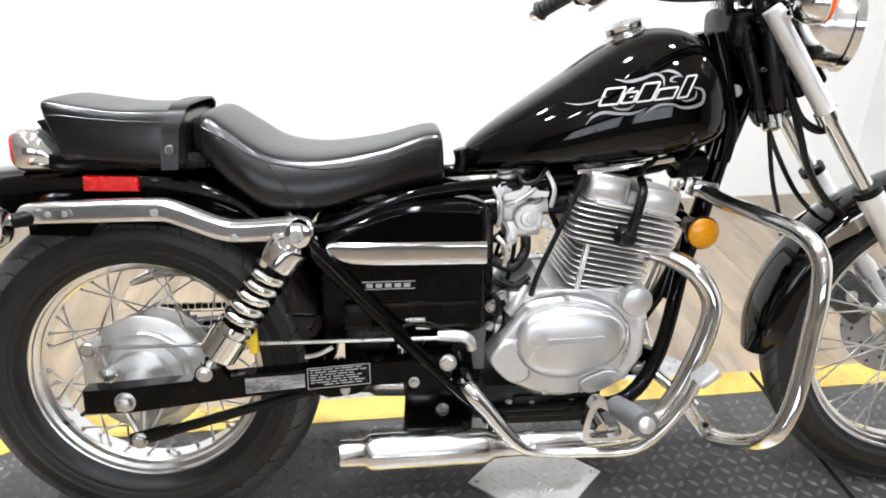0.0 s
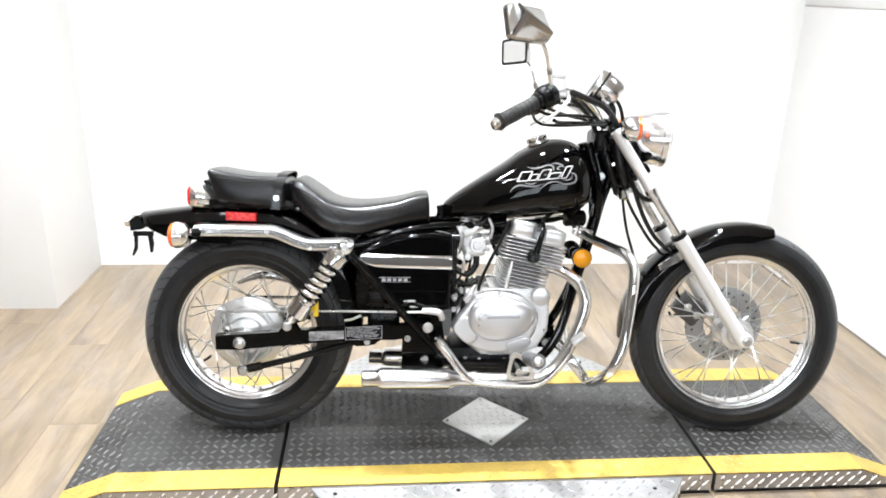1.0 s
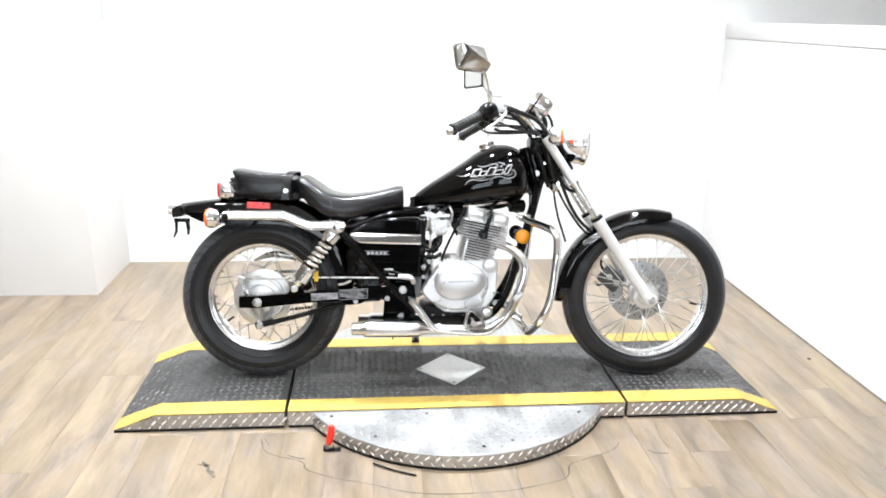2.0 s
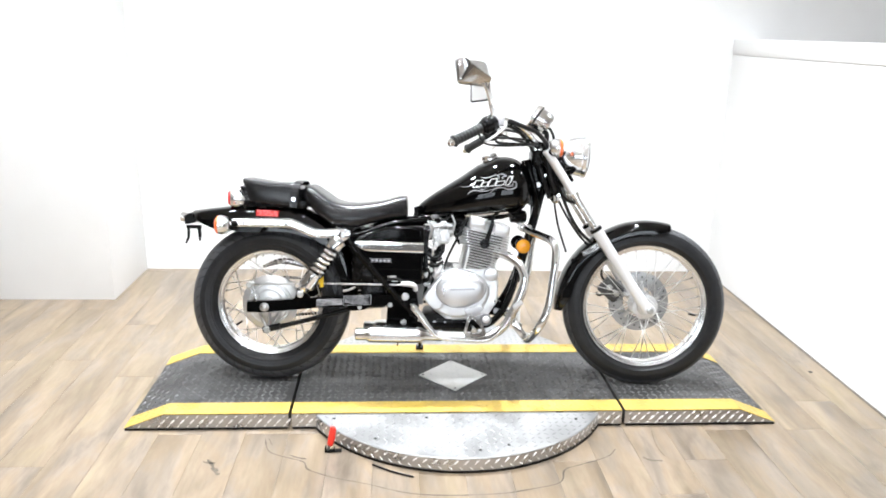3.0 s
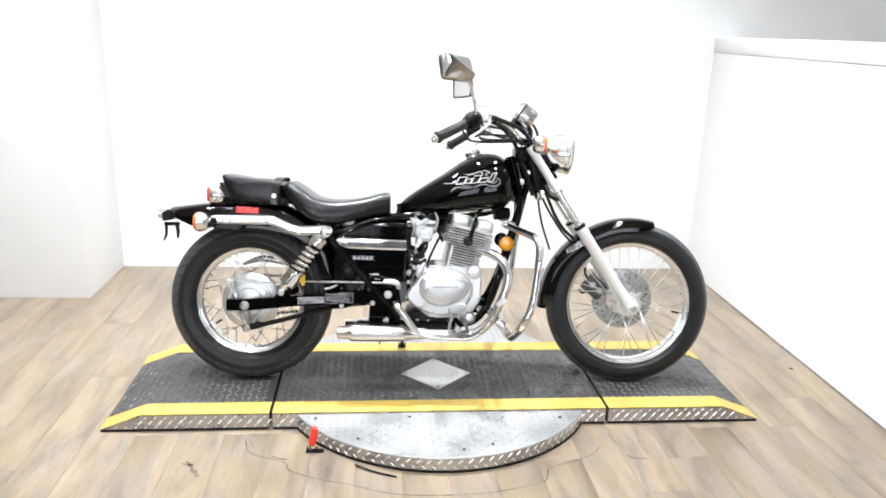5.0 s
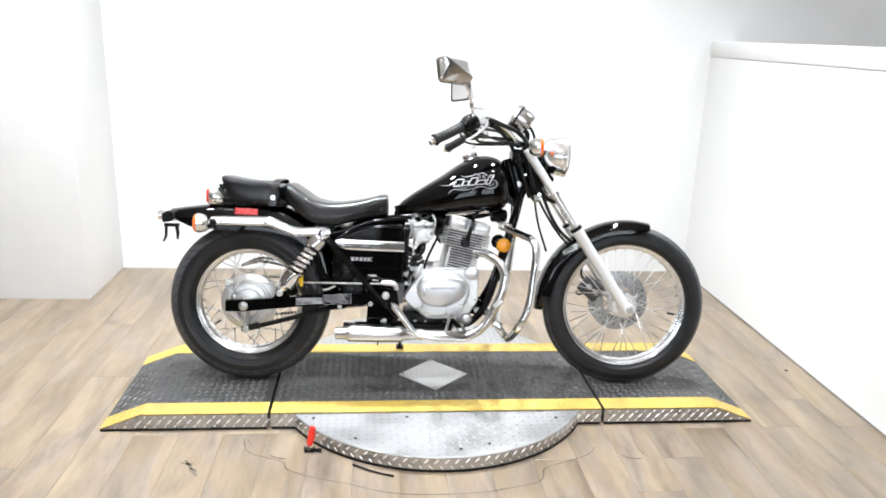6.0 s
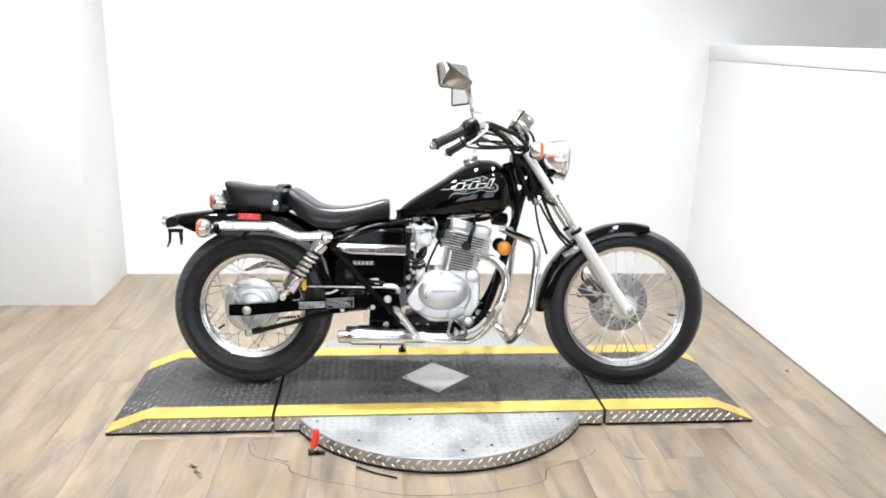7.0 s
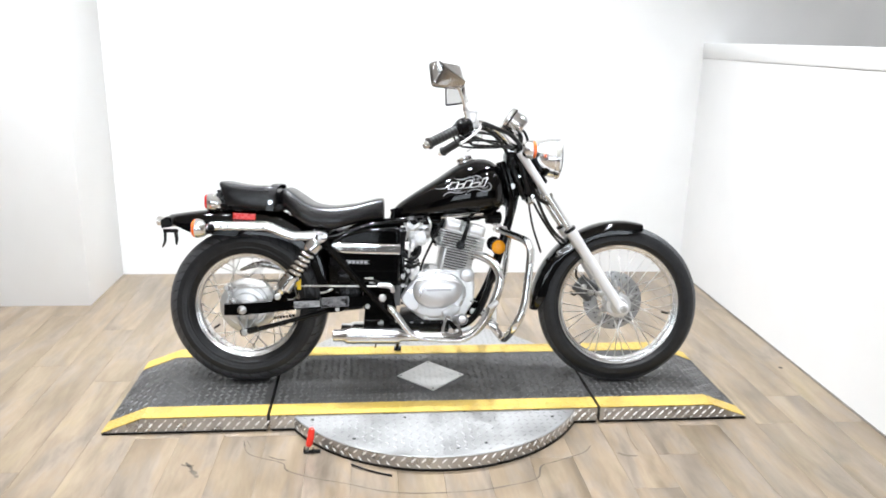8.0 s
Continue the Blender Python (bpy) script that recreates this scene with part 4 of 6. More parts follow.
def indicator(at, ahead, s, stalk, name):
    """A round chrome turn signal on a stalk."""
    bm = bmesh.new()
    ax = (ahead, 0, 0)
    lathe(bm, [(-0.030, 0.012), (-0.026, 0.023), (-0.014, 0.031), (0.0, 0.034), (0.010, 0.0345), (0.012, 0.033)], at, ax, 28)
    sig = part(name, bm, M_CHROME_SOFT, bike, "chrome turn signal with orange lens")
    bm = bmesh.new()
    lathe(bm, [(0.010, 0.0325), (0.018, 0.032), (0.023, 0.027), (0.026, 0.014)], at, ax, 28)
    part("lens", bm, M_ORANGE, sig, "orange lens")
    bm = bmesh.new()
    tube(bm, [at, stalk], [0.010, 0.008, 0.012], 12, 1)
    part("stalk", bm, M_CHROME if ahead > 0 else M_MATT, sig)


for s in (-1, 1):
    indicator((-0.138, s * 0.205, 0.612), -1, s, (-0.098, s * 0.150, 0.614), "rear_indicator")
    indicator((1.080, s * 0.165, 0.915), 1, s, (1.066, s * 0.095, 0.90), "front_indicator")

# -- seats --
trees = {}


def cushion(sections, name, label, shear=0.0, boxy=False):
    """sections: x, top, bottom, half width."""
    xs = np.array(sections)
    line = curve_points([(a, b, c) for a, b, c, d in sections], 5)
    wide = curve_points([(a, d, 0) for a, b, c, d in sections], 5)
    bm = bmesh.new()
    loops = []
    for q, wv in zip(line, wide):
        x, zt, zb, w = q.x, q.y, q.z, wv.y
        hgt = zt - zb
        sec = [(0.88, 0.0), (0.97, 0.12), (1.0, 0.33), (0.99, 0.56), (0.955, 0.75), (0.88, 0.885), (0.76, 0.955), (0.52, 0.99), (0.25, 0.998), (0, 1.0)]
        if boxy:
            sec = [(0.95, 0.0), (0.985, 0.05), (1.0, 0.3), (0.995, 0.6), (0.975, 0.82), (0.94, 0.915), (0.86, 0.965), (0.55, 0.99), (0.25, 0.998), (0, 1.0)]
        sec = [(v.x, v.y) for v in curve_points([(a, b, 0) for a, b in sec], 3)]
        k = shear * max(0.0, (0.02 - x) / 0.117)
        right = [(x + k * (1 - b), -w * a, zb + hgt * b) for a, b in sec]
        left = [(x + k * (1 - b), w * a, zb + hgt * b) for a, b in reversed(sec[:-1])]
        loops.append(right + left)
    rings(bm, loops)
    bmesh.ops.recalc_face_normals(bm, faces=bm.faces)
    trees[name] = BVHTree.FromBMesh(bm)
    return part(name, bm, M_VINYL, bike, label, angle=60)


seat = cushion([(0.128, 0.735, 0.712, 0.085), (0.136, 0.752, 0.70, 0.105), (0.160, 0.760, 0.678, 0.128), (0.205, 0.732, 0.640, 0.142), (0.252, 0.703, 0.612, 0.146), (0.325, 0.693, 0.606, 0.138), (0.42, 0.704, 0.628, 0.116),
                (0.484, 0.721, 0.638, 0.097), (0.509, 0.724, 0.640, 0.090), (0.519, 0.718, 0.642, 0.084), (0.522, 0.694, 0.646, 0.074)], "rider_seat", "black vinyl rider saddle")
pillion = cushion([(-0.096, 0.772, 0.715, 0.090), (-0.093, 0.779, 0.700, 0.099), (-0.083, 0.783, 0.690, 0.105), (-0.04, 0.776, 0.689, 0.110), (0.02, 0.768, 0.685, 0.112), (0.08, 0.767, 0.681, 0.112), (0.108, 0.764, 0.679, 0.108), (0.122, 0.750, 0.678, 0.10), (0.127, 0.73, 0.68, 0.088)],
                  "pillion_seat", "black vinyl pillion pad", 0.026, True)
def seam(owner, key, pts, s):
    """A stitched welt lying on the side of a cushion."""
    line = []
    for q in curve_points([(x, z, 0) for x, z in pts], 8):
        hit, nrm, _, _ = trees[key].ray_cast(Vector((q.x, s * 0.6, q.y)), Vector((0, -s, 0)))
        if hit is not None:
            line.append(hit)
    bm = bmesh.new()
    tube(bm, line, 0.0016, 6, 1)
    part("welt", bm, M_VINYL, owner)


for s in (-1, 1):
    seam(seat, "rider_seat", [(0.150, 0.740), (0.185, 0.723), (0.225, 0.698), (0.27, 0.682), (0.34, 0.674), (0.42, 0.682), (0.485, 0.700), (0.508, 0.700)], s)
    seam(seat, "rider_seat", [(0.205, 0.722), (0.245, 0.690), (0.275, 0.650), (0.292, 0.614)], s)
    seam(pillion, "pillion_seat", [(-0.086, 0.757), (-0.06, 0.758), (-0.02, 0.753), (0.04, 0.748), (0.118, 0.745)], s)
bm = bmesh.new()
loops = []
for k in range(15):
    f = k / 14
    a = math.pi * f
    y = -0.1145 * math.copysign(abs(math.cos(a)) ** 0.35, math.cos(a))
    z = 0.676 + 0.0945 * (abs(math.sin(a)) ** 0.35 if 0 < k < 14 else 0)
    x = 0.098 + 0.015 * min(math.sin(a) * 1.6, 1)
    w = 0.013
    n = Vector((0, y, z - 0.71)).normalized() * 0.005
    loops.append([(x - w, y, z), (x + w, y, z), (x + w, y + n.y, z + n.z), (x - w, y + n.y, z + n.z)])
rings(bm, loops)
strap = part("seat_strap", bm, M_VINYL, bike, "black strap with chrome stud across the pillion pad", angle=50)
bolt((0.100, -0.1185, 0.706), 0.006, strap, M_CHROME, name="stud", deep=0.003)
bm = bmesh.new()
box(bm, (-0.09, -0.10, 0.672), (0.15, 0.10, 0.70), 0.006)
box(bm, (-0.112, -0.05, 0.68), (-0.085, 0.05, 0.735), 0.004)
prism(bm, [(-0.108, 0.748), (-0.098, 0.750), (-0.062, 0.688), (-0.076, 0.686)], -0.075, 0.075, 0.002)
part("seat_pan", bm, M_PLASTIC, bike)
# mounting bracket between the seats
bm = bmesh.new()
box(bm, (0.125, -0.06, 0.70), (0.15, 0.06, 0.745), 0.006)
part("seat_bracket", bm, M_FRAME, bike)

# -- fuel tank --
TANK = [(0.561, 0.676, 0.652, 0.022), (0.567, 0.694, 0.648, 0.036), (0.604, 0.725, 0.650, 0.060), (0.66, 0.763, 0.653, 0.086), (0.72, 0.802, 0.658, 0.106), (0.79, 0.850, 0.665, 0.123),
        (0.85, 0.877, 0.671, 0.131), (0.90, 0.882, 0.678, 0.132), (0.94, 0.870, 0.686, 0.126), (0.968, 0.842, 0.697, 0.110), (0.985, 0.802, 0.712, 0.082), (0.990, 0.775, 0.728, 0.055)]
line = curve_points([(a, b, c) for a, b, c, d in TANK], 10)
wide = curve_points([(a, d, 0) for a, b, c, d in TANK], 10)
bm = bmesh.new()
loops = []
for q, wv in zip(line, wide):
    x, zt, zb, w = q.x, q.y, q.z, wv.y
    mid = zb + (zt - zb) * 0.36
    loop = []
    for j in range(72):
        a = 2 * math.pi * j / 72
        c, sn = math.cos(a), math.sin(a)
        e = 0.80 if sn > 0 else 0.5
        loop.append((x, w * math.copysign(abs(c) ** e, c), mid + ((zt - mid) if sn > 0 else (mid - zb)) * math.copysign(abs(sn) ** (0.92 if sn > 0 else 0.7), sn)))
    loops.append(loop)
rings(bm, loops)
bmesh.ops.recalc_face_normals(bm, faces=bm.faces)
tank_tree = BVHTree.FromBMesh(bm)
tank = part("fuel_tank", bm, M_PAINT, bike, "gloss black teardrop fuel tank with silver flame emblem", angle=70)


def on_tank(x, z, s, lift=0.0016):
    hit, nrm, _, _ = tank_tree.ray_cast(Vector((x, s * 1.0, z)), Vector((0, -s, 0)))
    if hit is None:
        hit = Vector((x, s * 0.1, z))
        nrm = Vector((0, s, 0))
    if nrm.y * s < 0:
        nrm = -nrm
    return hit + nrm * lift


def ribbon(bm, pts, widths, s, res=6):
    """A painted stroke on the tank's side: (x, z) points and half widths."""
    line = curve_points([(x, z, w) for (x, z), w in zip(pts, widths)], res)
    a, b = [], []
    for i, q in enumerate(line):
        p0, p1 = line[max(i - 1, 0)], line[min(i + 1, len(line) - 1)]
        t = Vector((p1.x - p0.x, p1.y - p0.y)).normalized()
        w = max(q.z, 0.0002)
        a.append(bm.verts.new(on_tank(q.x - t.y * w, q.y + t.x * w, s)))
        b.append(bm.verts.new(on_tank(q.x + t.y * w, q.y - t.x * w, s)))
    for i in range(len(line) - 1):
        bm.faces.new((a[i], b[i], b[i + 1], a[i + 1]))


# slanted outlined blocks: x, foot, width, height
EMBLEM = ((0.763, 0.763, 0.028, 0.025), (0.7945, 0.767, 0.019, 0.016), (0.817, 0.769, 0.024, 0.027), (0.845, 0.772, 0.029, 0.016), (0.880, 0.775, 0.016, 0.032))
FLAMES = (([(0.698, 0.751), (0.715, 0.7495), (0.738, 0.753), (0.760, 0.763)], (0.0003, 0.0012, 0.0013, 0.0010)),
          ([(0.727, 0.718), (0.738, 0.731), (0.755, 0.7385), (0.778, 0.737), (0.801, 0.738), (0.823, 0.746)], (0.0003, 0.0018, 0.0024, 0.0022, 0.0018, 0.0004)),
          ([(0.815, 0.731), (0.825, 0.7415), (0.842, 0.750), (0.863, 0.751), (0.880, 0.746), (0.900, 0.7475), (0.914, 0.755), (0.913, 0.771), (0.895, 0.777)], (0.0003, 0.0016, 0.0022, 0.0016, 0.0020, 0.0026, 0.0026, 0.0022, 0.0006)),
          ([(0.775, 0.788), (0.795, 0.785), (0.815, 0.789), (0.836, 0.796), (0.848, 0.791), (0.849, 0.779)], (0.0003, 0.0022, 0.0024, 0.0020, 0.0022, 0.0006)),
          ([(0.842, 0.798), (0.858, 0.801), (0.872, 0.797), (0.880, 0.791)], (0.0004, 0.0020, 0.0020, 0.0004)),
          ([(0.879, 0.793), (0.866, 0.792), (0.860, 0.786), (0.870, 0.784)], (0.0004, 0.0016, 0.0018, 0.0004)),
          ([(0.767, 0.750), (0.775, 0.744), (0.792, 0.744), (0.803, 0.751)], (0.0004, 0.0014, 0.0016, 0.0004)),
          ([(0.875, 0.760), (0.886, 0.756), (0.900, 0.761), (0.902, 0.771)], (0.0004, 0.0016, 0.0018, 0.0004)))
for s in (-1, 1):
    bm = bmesh.new()
    for pts, ws in FLAMES:
        ribbon(bm, [(x + 0.0175 - (x - 0.698) * 0.044, z + 0.0145) for x, z in pts], ws, s, 12)
    part("flame_emblem", bm, M_FLAME, tank, "silver flame strokes", recalc=False)
    for x, z0, w, tall in EMBLEM:
        bm = bmesh.new()
        sl = 0.52
        corners = [(x, z0), (x + w, z0 + w * 0.12), (x + w + tall * sl, z0 + tall + w * 0.12), (x + tall * sl, z0 + tall)]
        for a, c in zip(corners, corners[1:] + corners[:1]):
            ribbon(bm, [a, c], (0.0015, 0.0015), s, 2)
        part("emblem_block", bm, M_WHITE_INK, tank, "white outlined slanted emblem block", recalc=False)

bm = bmesh.new()
ax = (-0.35, 0, 1)
lathe(bm, [(-0.01, 0.036), (0.006, 0.036), (0.009, 0.03), (0.012, 0.032), (0.022, 0.032), (0.026, 0.026), (0.028, 0.01)], (0.835, 0, 0.866), ax, 32)
part("fuel_cap", bm, M_BUCKET, tank, "chrome fuel cap")
bm = bmesh.new()
tube(bm, [(0.556, 0, 0.684), (0.560, 0, 0.664), (0.555, 0, 0.645)], 0.014, 12, 3)
part("tank_rubber", bm, M_PLASTIC, tank)
# chrome strip below the tank
bm = bmesh.new()
tube(bm, [(0.74, -0.085, 0.655), (0.82, -0.09, 0.662), (0.90, -0.085, 0.672)], 0.005, 8, 3)
part("fuel_line_cover", bm, M_CHROME, tank)

# -- frame --
PLATE_BOLTS = ((0.521, 0.156, 0.355, 0.011), (0.465, 0.156, 0.323, 0.007), (0.514, 0.116, 0.251, 0.009), (0.532, 0.116, 0.238, 0.006))
bm = bmesh.new()
tube(bm, [(1.045, 0, 0.80), (1.01, 0, 0.64), (0.972, 0, 0.50), (0.945, 0, 0.40)], 0.0175, 14, 4)
part("down_tube", bm, M_FRAME, bike)
for s in (-1, 1):
    bm = bmesh.new()
    tube(bm, [(0.972, 0, 0.52), (0.945, s * 0.03, 0.42), (0.905, s * 0.07, 0.32), (0.85, s * 0.095, 0.255), (0.78, s * 0.10, 0.238), (0.6, s * 0.10, 0.238), (0.50, s * 0.105, 0.245)], 0.0135, 12, 5)
    part("cradle_tube", bm, M_FRAME, bike)
    bm = bmesh.new()
    tube(bm, [(0.297, s * 0.135, 0.575), (0.315, s * 0.148, 0.548), (0.437, s * 0.150, 0.412), (0.565, s * 0.145, 0.272)], 0.0135, 12, 4)
    part("rear_stay", bm, M_FRAME, bike)
    bm = bmesh.new()
    tube(bm, [(0.99, s * 0.03, 0.79), (0.93, s * 0.05, 0.672), (0.70, s * 0.075, 0.640), (0.56, s * 0.085, 0.632), (0.45, s * 0.10, 0.618), (0.30, s * 0.122, 0.575), (0.12, s * 0.115, 0.60), (-0.05, s * 0.10, 0.615)], 0.012, 12, 4)
    part("upper_rail", bm, M_FRAME, bike)
    bm = bmesh.new()
    prism(bm, [(0.445, 0.206), (0.564, 0.200), (0.572, 0.30), (0.56, 0.375), (0.50, 0.385), (0.455, 0.33)], s * 0.100, s * 0.116, 0.003)
    plate = part("footrest_plate", bm, M_FRAME, bike)
    for x, y, z, r in PLATE_BOLTS:
        bolt((x, s * y, z), r, plate, M_STEEL, (0, s, 0))
bm = bmesh.new()
prism(bm, [(0.985, 0.70), (1.03, 0.69), (1.06, 0.78), (1.035, 0.87), (0.985, 0.86), (0.965, 0.80)], -0.03, 0.03, 0.008)
lathe(bm, [(-0.11, 0.032), (-0.10, 0.035), (0.055, 0.035), (0.065, 0.032)], (1.045, 0, 0.822), (-0.56, 0, 0.83), 20)
part("steering_head", bm, M_FRAME, bike)
for s in (-1, 1):
    bm = bmesh.new()
    tube(bm, [(0.972, s * 0.040, 0.872), (0.992, s * 0.044, 0.80), (1.012, s * 0.040, 0.72), (1.012, s * 0.022, 0.66)], 0.0135, 12, 4)
    tube(bm, [(1.048, s * 0.040, 0.80), (1.030, s * 0.040, 0.735), (1.012, s * 0.030, 0.675)], 0.0085, 10, 4)
    part("head_gusset", bm, M_FRAME, bike)
bm = bmesh.new()
box(bm, (0.988, -0.062, 0.845), (1.066, 0.062, 0.914), 0.016, seg=3)
part("yoke_cover", bm, M_PLASTIC, bike)
bm = bmesh.new()
tube(bm, [(0.835, -0.235, 0.930), (0.86, -0.205, 0.925), (0.95, -0.13, 0.927), (1.03, -0.07, 0.930), (1.065, -0.045, 0.925)], 0.0052, 8, 5)
part("upper_hose", bm, M_CABLE, bike)
bolt((1.018, -0.034, 0.778), 0.0085, bike, M_STEEL, name="tank_bolt")
bm = bmesh.new()
lathe(bm, [(-0.03, 0.02), (-0.027, 0.024), (0.027, 0.024), (0.03, 0.02)], (0.945, -0.03, 0.655), (1, 0.2, 0), 16)
tube(bm, [(0.93, -0.03, 0.66), (0.90, -0.07, 0.672), (0.86, -0.09, 0.668), (0.84, -0.10, 0.655)], 0.0055, 8, 5)
part("ignition_coil", bm, M_PLASTIC, bike)
# amber reflector on the down tube
for s in (-1, 1):
    bm = bmesh.new()
    lathe(bm, [(0, 0.016), (0.05, 0.016), (0.055, 0.029), (0.062, 0.029)], (0.962, s * 0.02, 0.545), (0, s, 0), 24)
    mount = part("reflector_mount", bm, M_PLASTIC, bike)
    bm = bmesh.new()
    lathe(bm, [(0.061, 0.0265), (0.067, 0.0265), (0.070, 0.022), (0.0715, 0.01)], (0.962, s * 0.02, 0.545), (0, s, 0), 28)
    part("reflector", bm, M_AMBER, mount, "round amber reflector")

# -- engine --
ENG = Matrix.Translation((0.80, 0, 0.448)) @ Matrix.Rotation(radians(12), 4, "Y")


def rounded(x0, x1, y0, y1, r, n=4):
    out = []
    for cx, cy, a0 in ((x1 - r, y1 - r, 0), (x0 + r, y1 - r, 90), (x0 + r, y0 + r, 180), (x1 - r, y0 + r, 270)):
        out += [(cx + r * math.cos(radians(a0 + 90 * k / n)), cy + r * math.sin(radians(a0 + 90 * k / n))) for k in range(n + 1)]
    return out


def slab(bm, outline, z0, z1, ease=0.0015):
    cx = sum(p[0] for p in outline) / len(outline)
    cy = sum(p[1] for p in outline) / len(outline)
    loops = []
    for z, f in ((z0, 1 - ease * 12), (z0 + ease, 1), (z1 - ease, 1), (z1, 1 - ease * 12)):
        loops.append([(cx + (x - cx) * f, cy + (y - cy) * f, z) for x, y in outline])
    rings(bm, loops)
    return bm


def crank_outline(pts):
    return closed_curve([(x, z) for x, z in pts], 5)


bm = bmesh.new()
CASE = [(0.622, 0.300), (0.618, 0.372), (0.650, 0.415), (0.690, 0.440), (0.700, 0.455), (0.862, 0.452), (0.872, 0.400), (0.868, 0.330), (0.840, 0.285), (0.790, 0.262), (0.680, 0.258)]
prism(bm, CASE, 0.0, -0.095, 0.006)
prism(bm, CASE, 0.0, 0.095, 0.006)
crank = part("crankcase", bm, M_ALLOY, bike, "cast alloy crankcase")
for s in (-1, 1):
    bm = bmesh.new()
    box(bm, (0.672, min(s * 0.090, s * 0.104), 0.4505), (0.862, max(s * 0.090, s * 0.104), 0.4585), 0.002)
    part("gasket_ledge", bm, M_ALLOY, crank)
    bm = bmesh.new()
    box(bm, (0.604, min(s * 0.06, s * 0.10), 0.33), (0.628, max(s * 0.06, s * 0.10), 0.40), 0.006)
    tube(bm, [(0.632, s * 0.096, 0.418), (0.648, s * 0.104, 0.432), (0.668, s * 0.106, 0.446)], [0.012, 0.009, 0.011], 10, 3)
    part("case_fitting", bm, M_ALLOY, crank)
    bm = bmesh.new()
    tube(bm, [(0.612, s * 0.092, 0.445), (0.622, s * 0.106, 0.425), (0.618, s * 0.110, 0.395), (0.606, s * 0.100, 0.37)], 0.0055, 8, 4)
    tube(bm, [(0.600, s * 0.085, 0.47), (0.640, s * 0.098, 0.462), (0.660, s * 0.10, 0.475)], 0.005, 8, 4)
    part("case_hose", bm, M_CABLE, crank)
for s in (-1, 1):
    bm = bmesh.new()
    prism(bm, crank_outline([(0.590, 0.345), (0.600, 0.372), (0.632, 0.415), (0.66, 0.446), (0.72, 0.456), (0.79, 0.438), (0.832, 0.395), (0.830, 0.345), (0.803, 0.305), (0.75, 0.278), (0.69, 0.276), (0.625, 0.305)]), s * 0.09, s * 0.132, 0.012)
    cover = part("engine_cover", bm, M_ALLOY_SMOOTH, crank, "polished alloy clutch cover", angle=40)
    bm = bmesh.new()
    out = crank_outline([(0.634, 0.378), (0.650, 0.424), (0.700, 0.448), (0.762, 0.444), (0.812, 0.418), (0.822, 0.378), (0.798, 0.334), (0.745, 0.306), (0.690, 0.306), (0.648, 0.334)])
    loops = []
    for f, y in ((1.0, 0.125), (1.0, 0.138), (0.985, 0.1425), (0.95, 0.1465), (0.90, 0.149), (0.75, 0.152), (0.55, 0.1545), (0.3, 0.1558), (0.08, 0.156)):
        loops.append([(0.729 + (x - 0.729) * f, s * y, 0.379 + (z - 0.378) * f * 0.87) for x, z in out])
    rings(bm, loops)
    dome = part("clutch_dome", bm, M_ALLOY_SMOOTH, crank, angle=50)
    bm = bmesh.new()
    prism(bm, [(0.686, 0.3815), (0.778, 0.385), (0.778, 0.393), (0.686, 0.3895)], s * 0.155, s * 0.1572, 0.0006, 1)
    part("cover_badge", bm, M_SILVER_INK, dome, "plain raised badge bar")
    bm = bmesh.new()
    prism(bm, crank_outline([(0.592, 0.345), (0.606, 0.375), (0.632, 0.382), (0.655, 0.345), (0.660, 0.315), (0.628, 0.306)]), s * 0.128, s * 0.140, 0.006)
    part("cover_boss", bm, M_ALLOY_SMOOTH, crank)
    bm = bmesh.new()
    prism(bm, crank_outline([(0.745, 0.305), (0.79, 0.325), (0.815, 0.315), (0.80, 0.295), (0.76, 0.283)]), s * 0.128, s * 0.142, 0.006)
    part("cover_boss", bm, M_ALLOY_SMOOTH, crank)
    for x, z in ((0.612, 0.36), (0.628, 0.318), (0.688, 0.284), (0.752, 0.286), (0.806, 0.312), (0.824, 0.35), (0.822, 0.40), (0.655, 0.436), (0.72, 0.452)):
        bolt((x, s * 0.131, z), 0.0045, crank, M_STEEL, (0, s, 0), "cover_screw", 0.004)
    bm = bmesh.new()
    lathe(bm, [(0.07, 0.02), (0.10, 0.026), (0.128, 0.0265), (0.132, 0.024), (0.134, 0.015)], (0.840, 0, 0.441), (0, s, 0), 24)
    part("cam_cap", bm, M_ALLOY_SMOOTH, crank)
    # engine mount bolt, lower front
    bolt((0.868, s * 0.055, 0.292), 0.012, bike, M_STEEL, (0, s, 0), "mount_bolt", 0.022)
    bm = bmesh.new()
    prism(bm, [(0.84, 0.275), (0.90, 0.27), (0.915, 0.315), (0.875, 0.33), (0.84, 0.325)], s * 0.035, s * 0.058, 0.003)
    part("engine_mount", bm, M_FRAME, bike)
for x, z, r in ((0.600, 0.430, 0.009), (0.596, 0.395, 0.006), (0.662, 0.462, 0.008), (0.615, 0.45, 0.007)):
    bolt((x, -0.10, z), r, crank, M_STEEL)

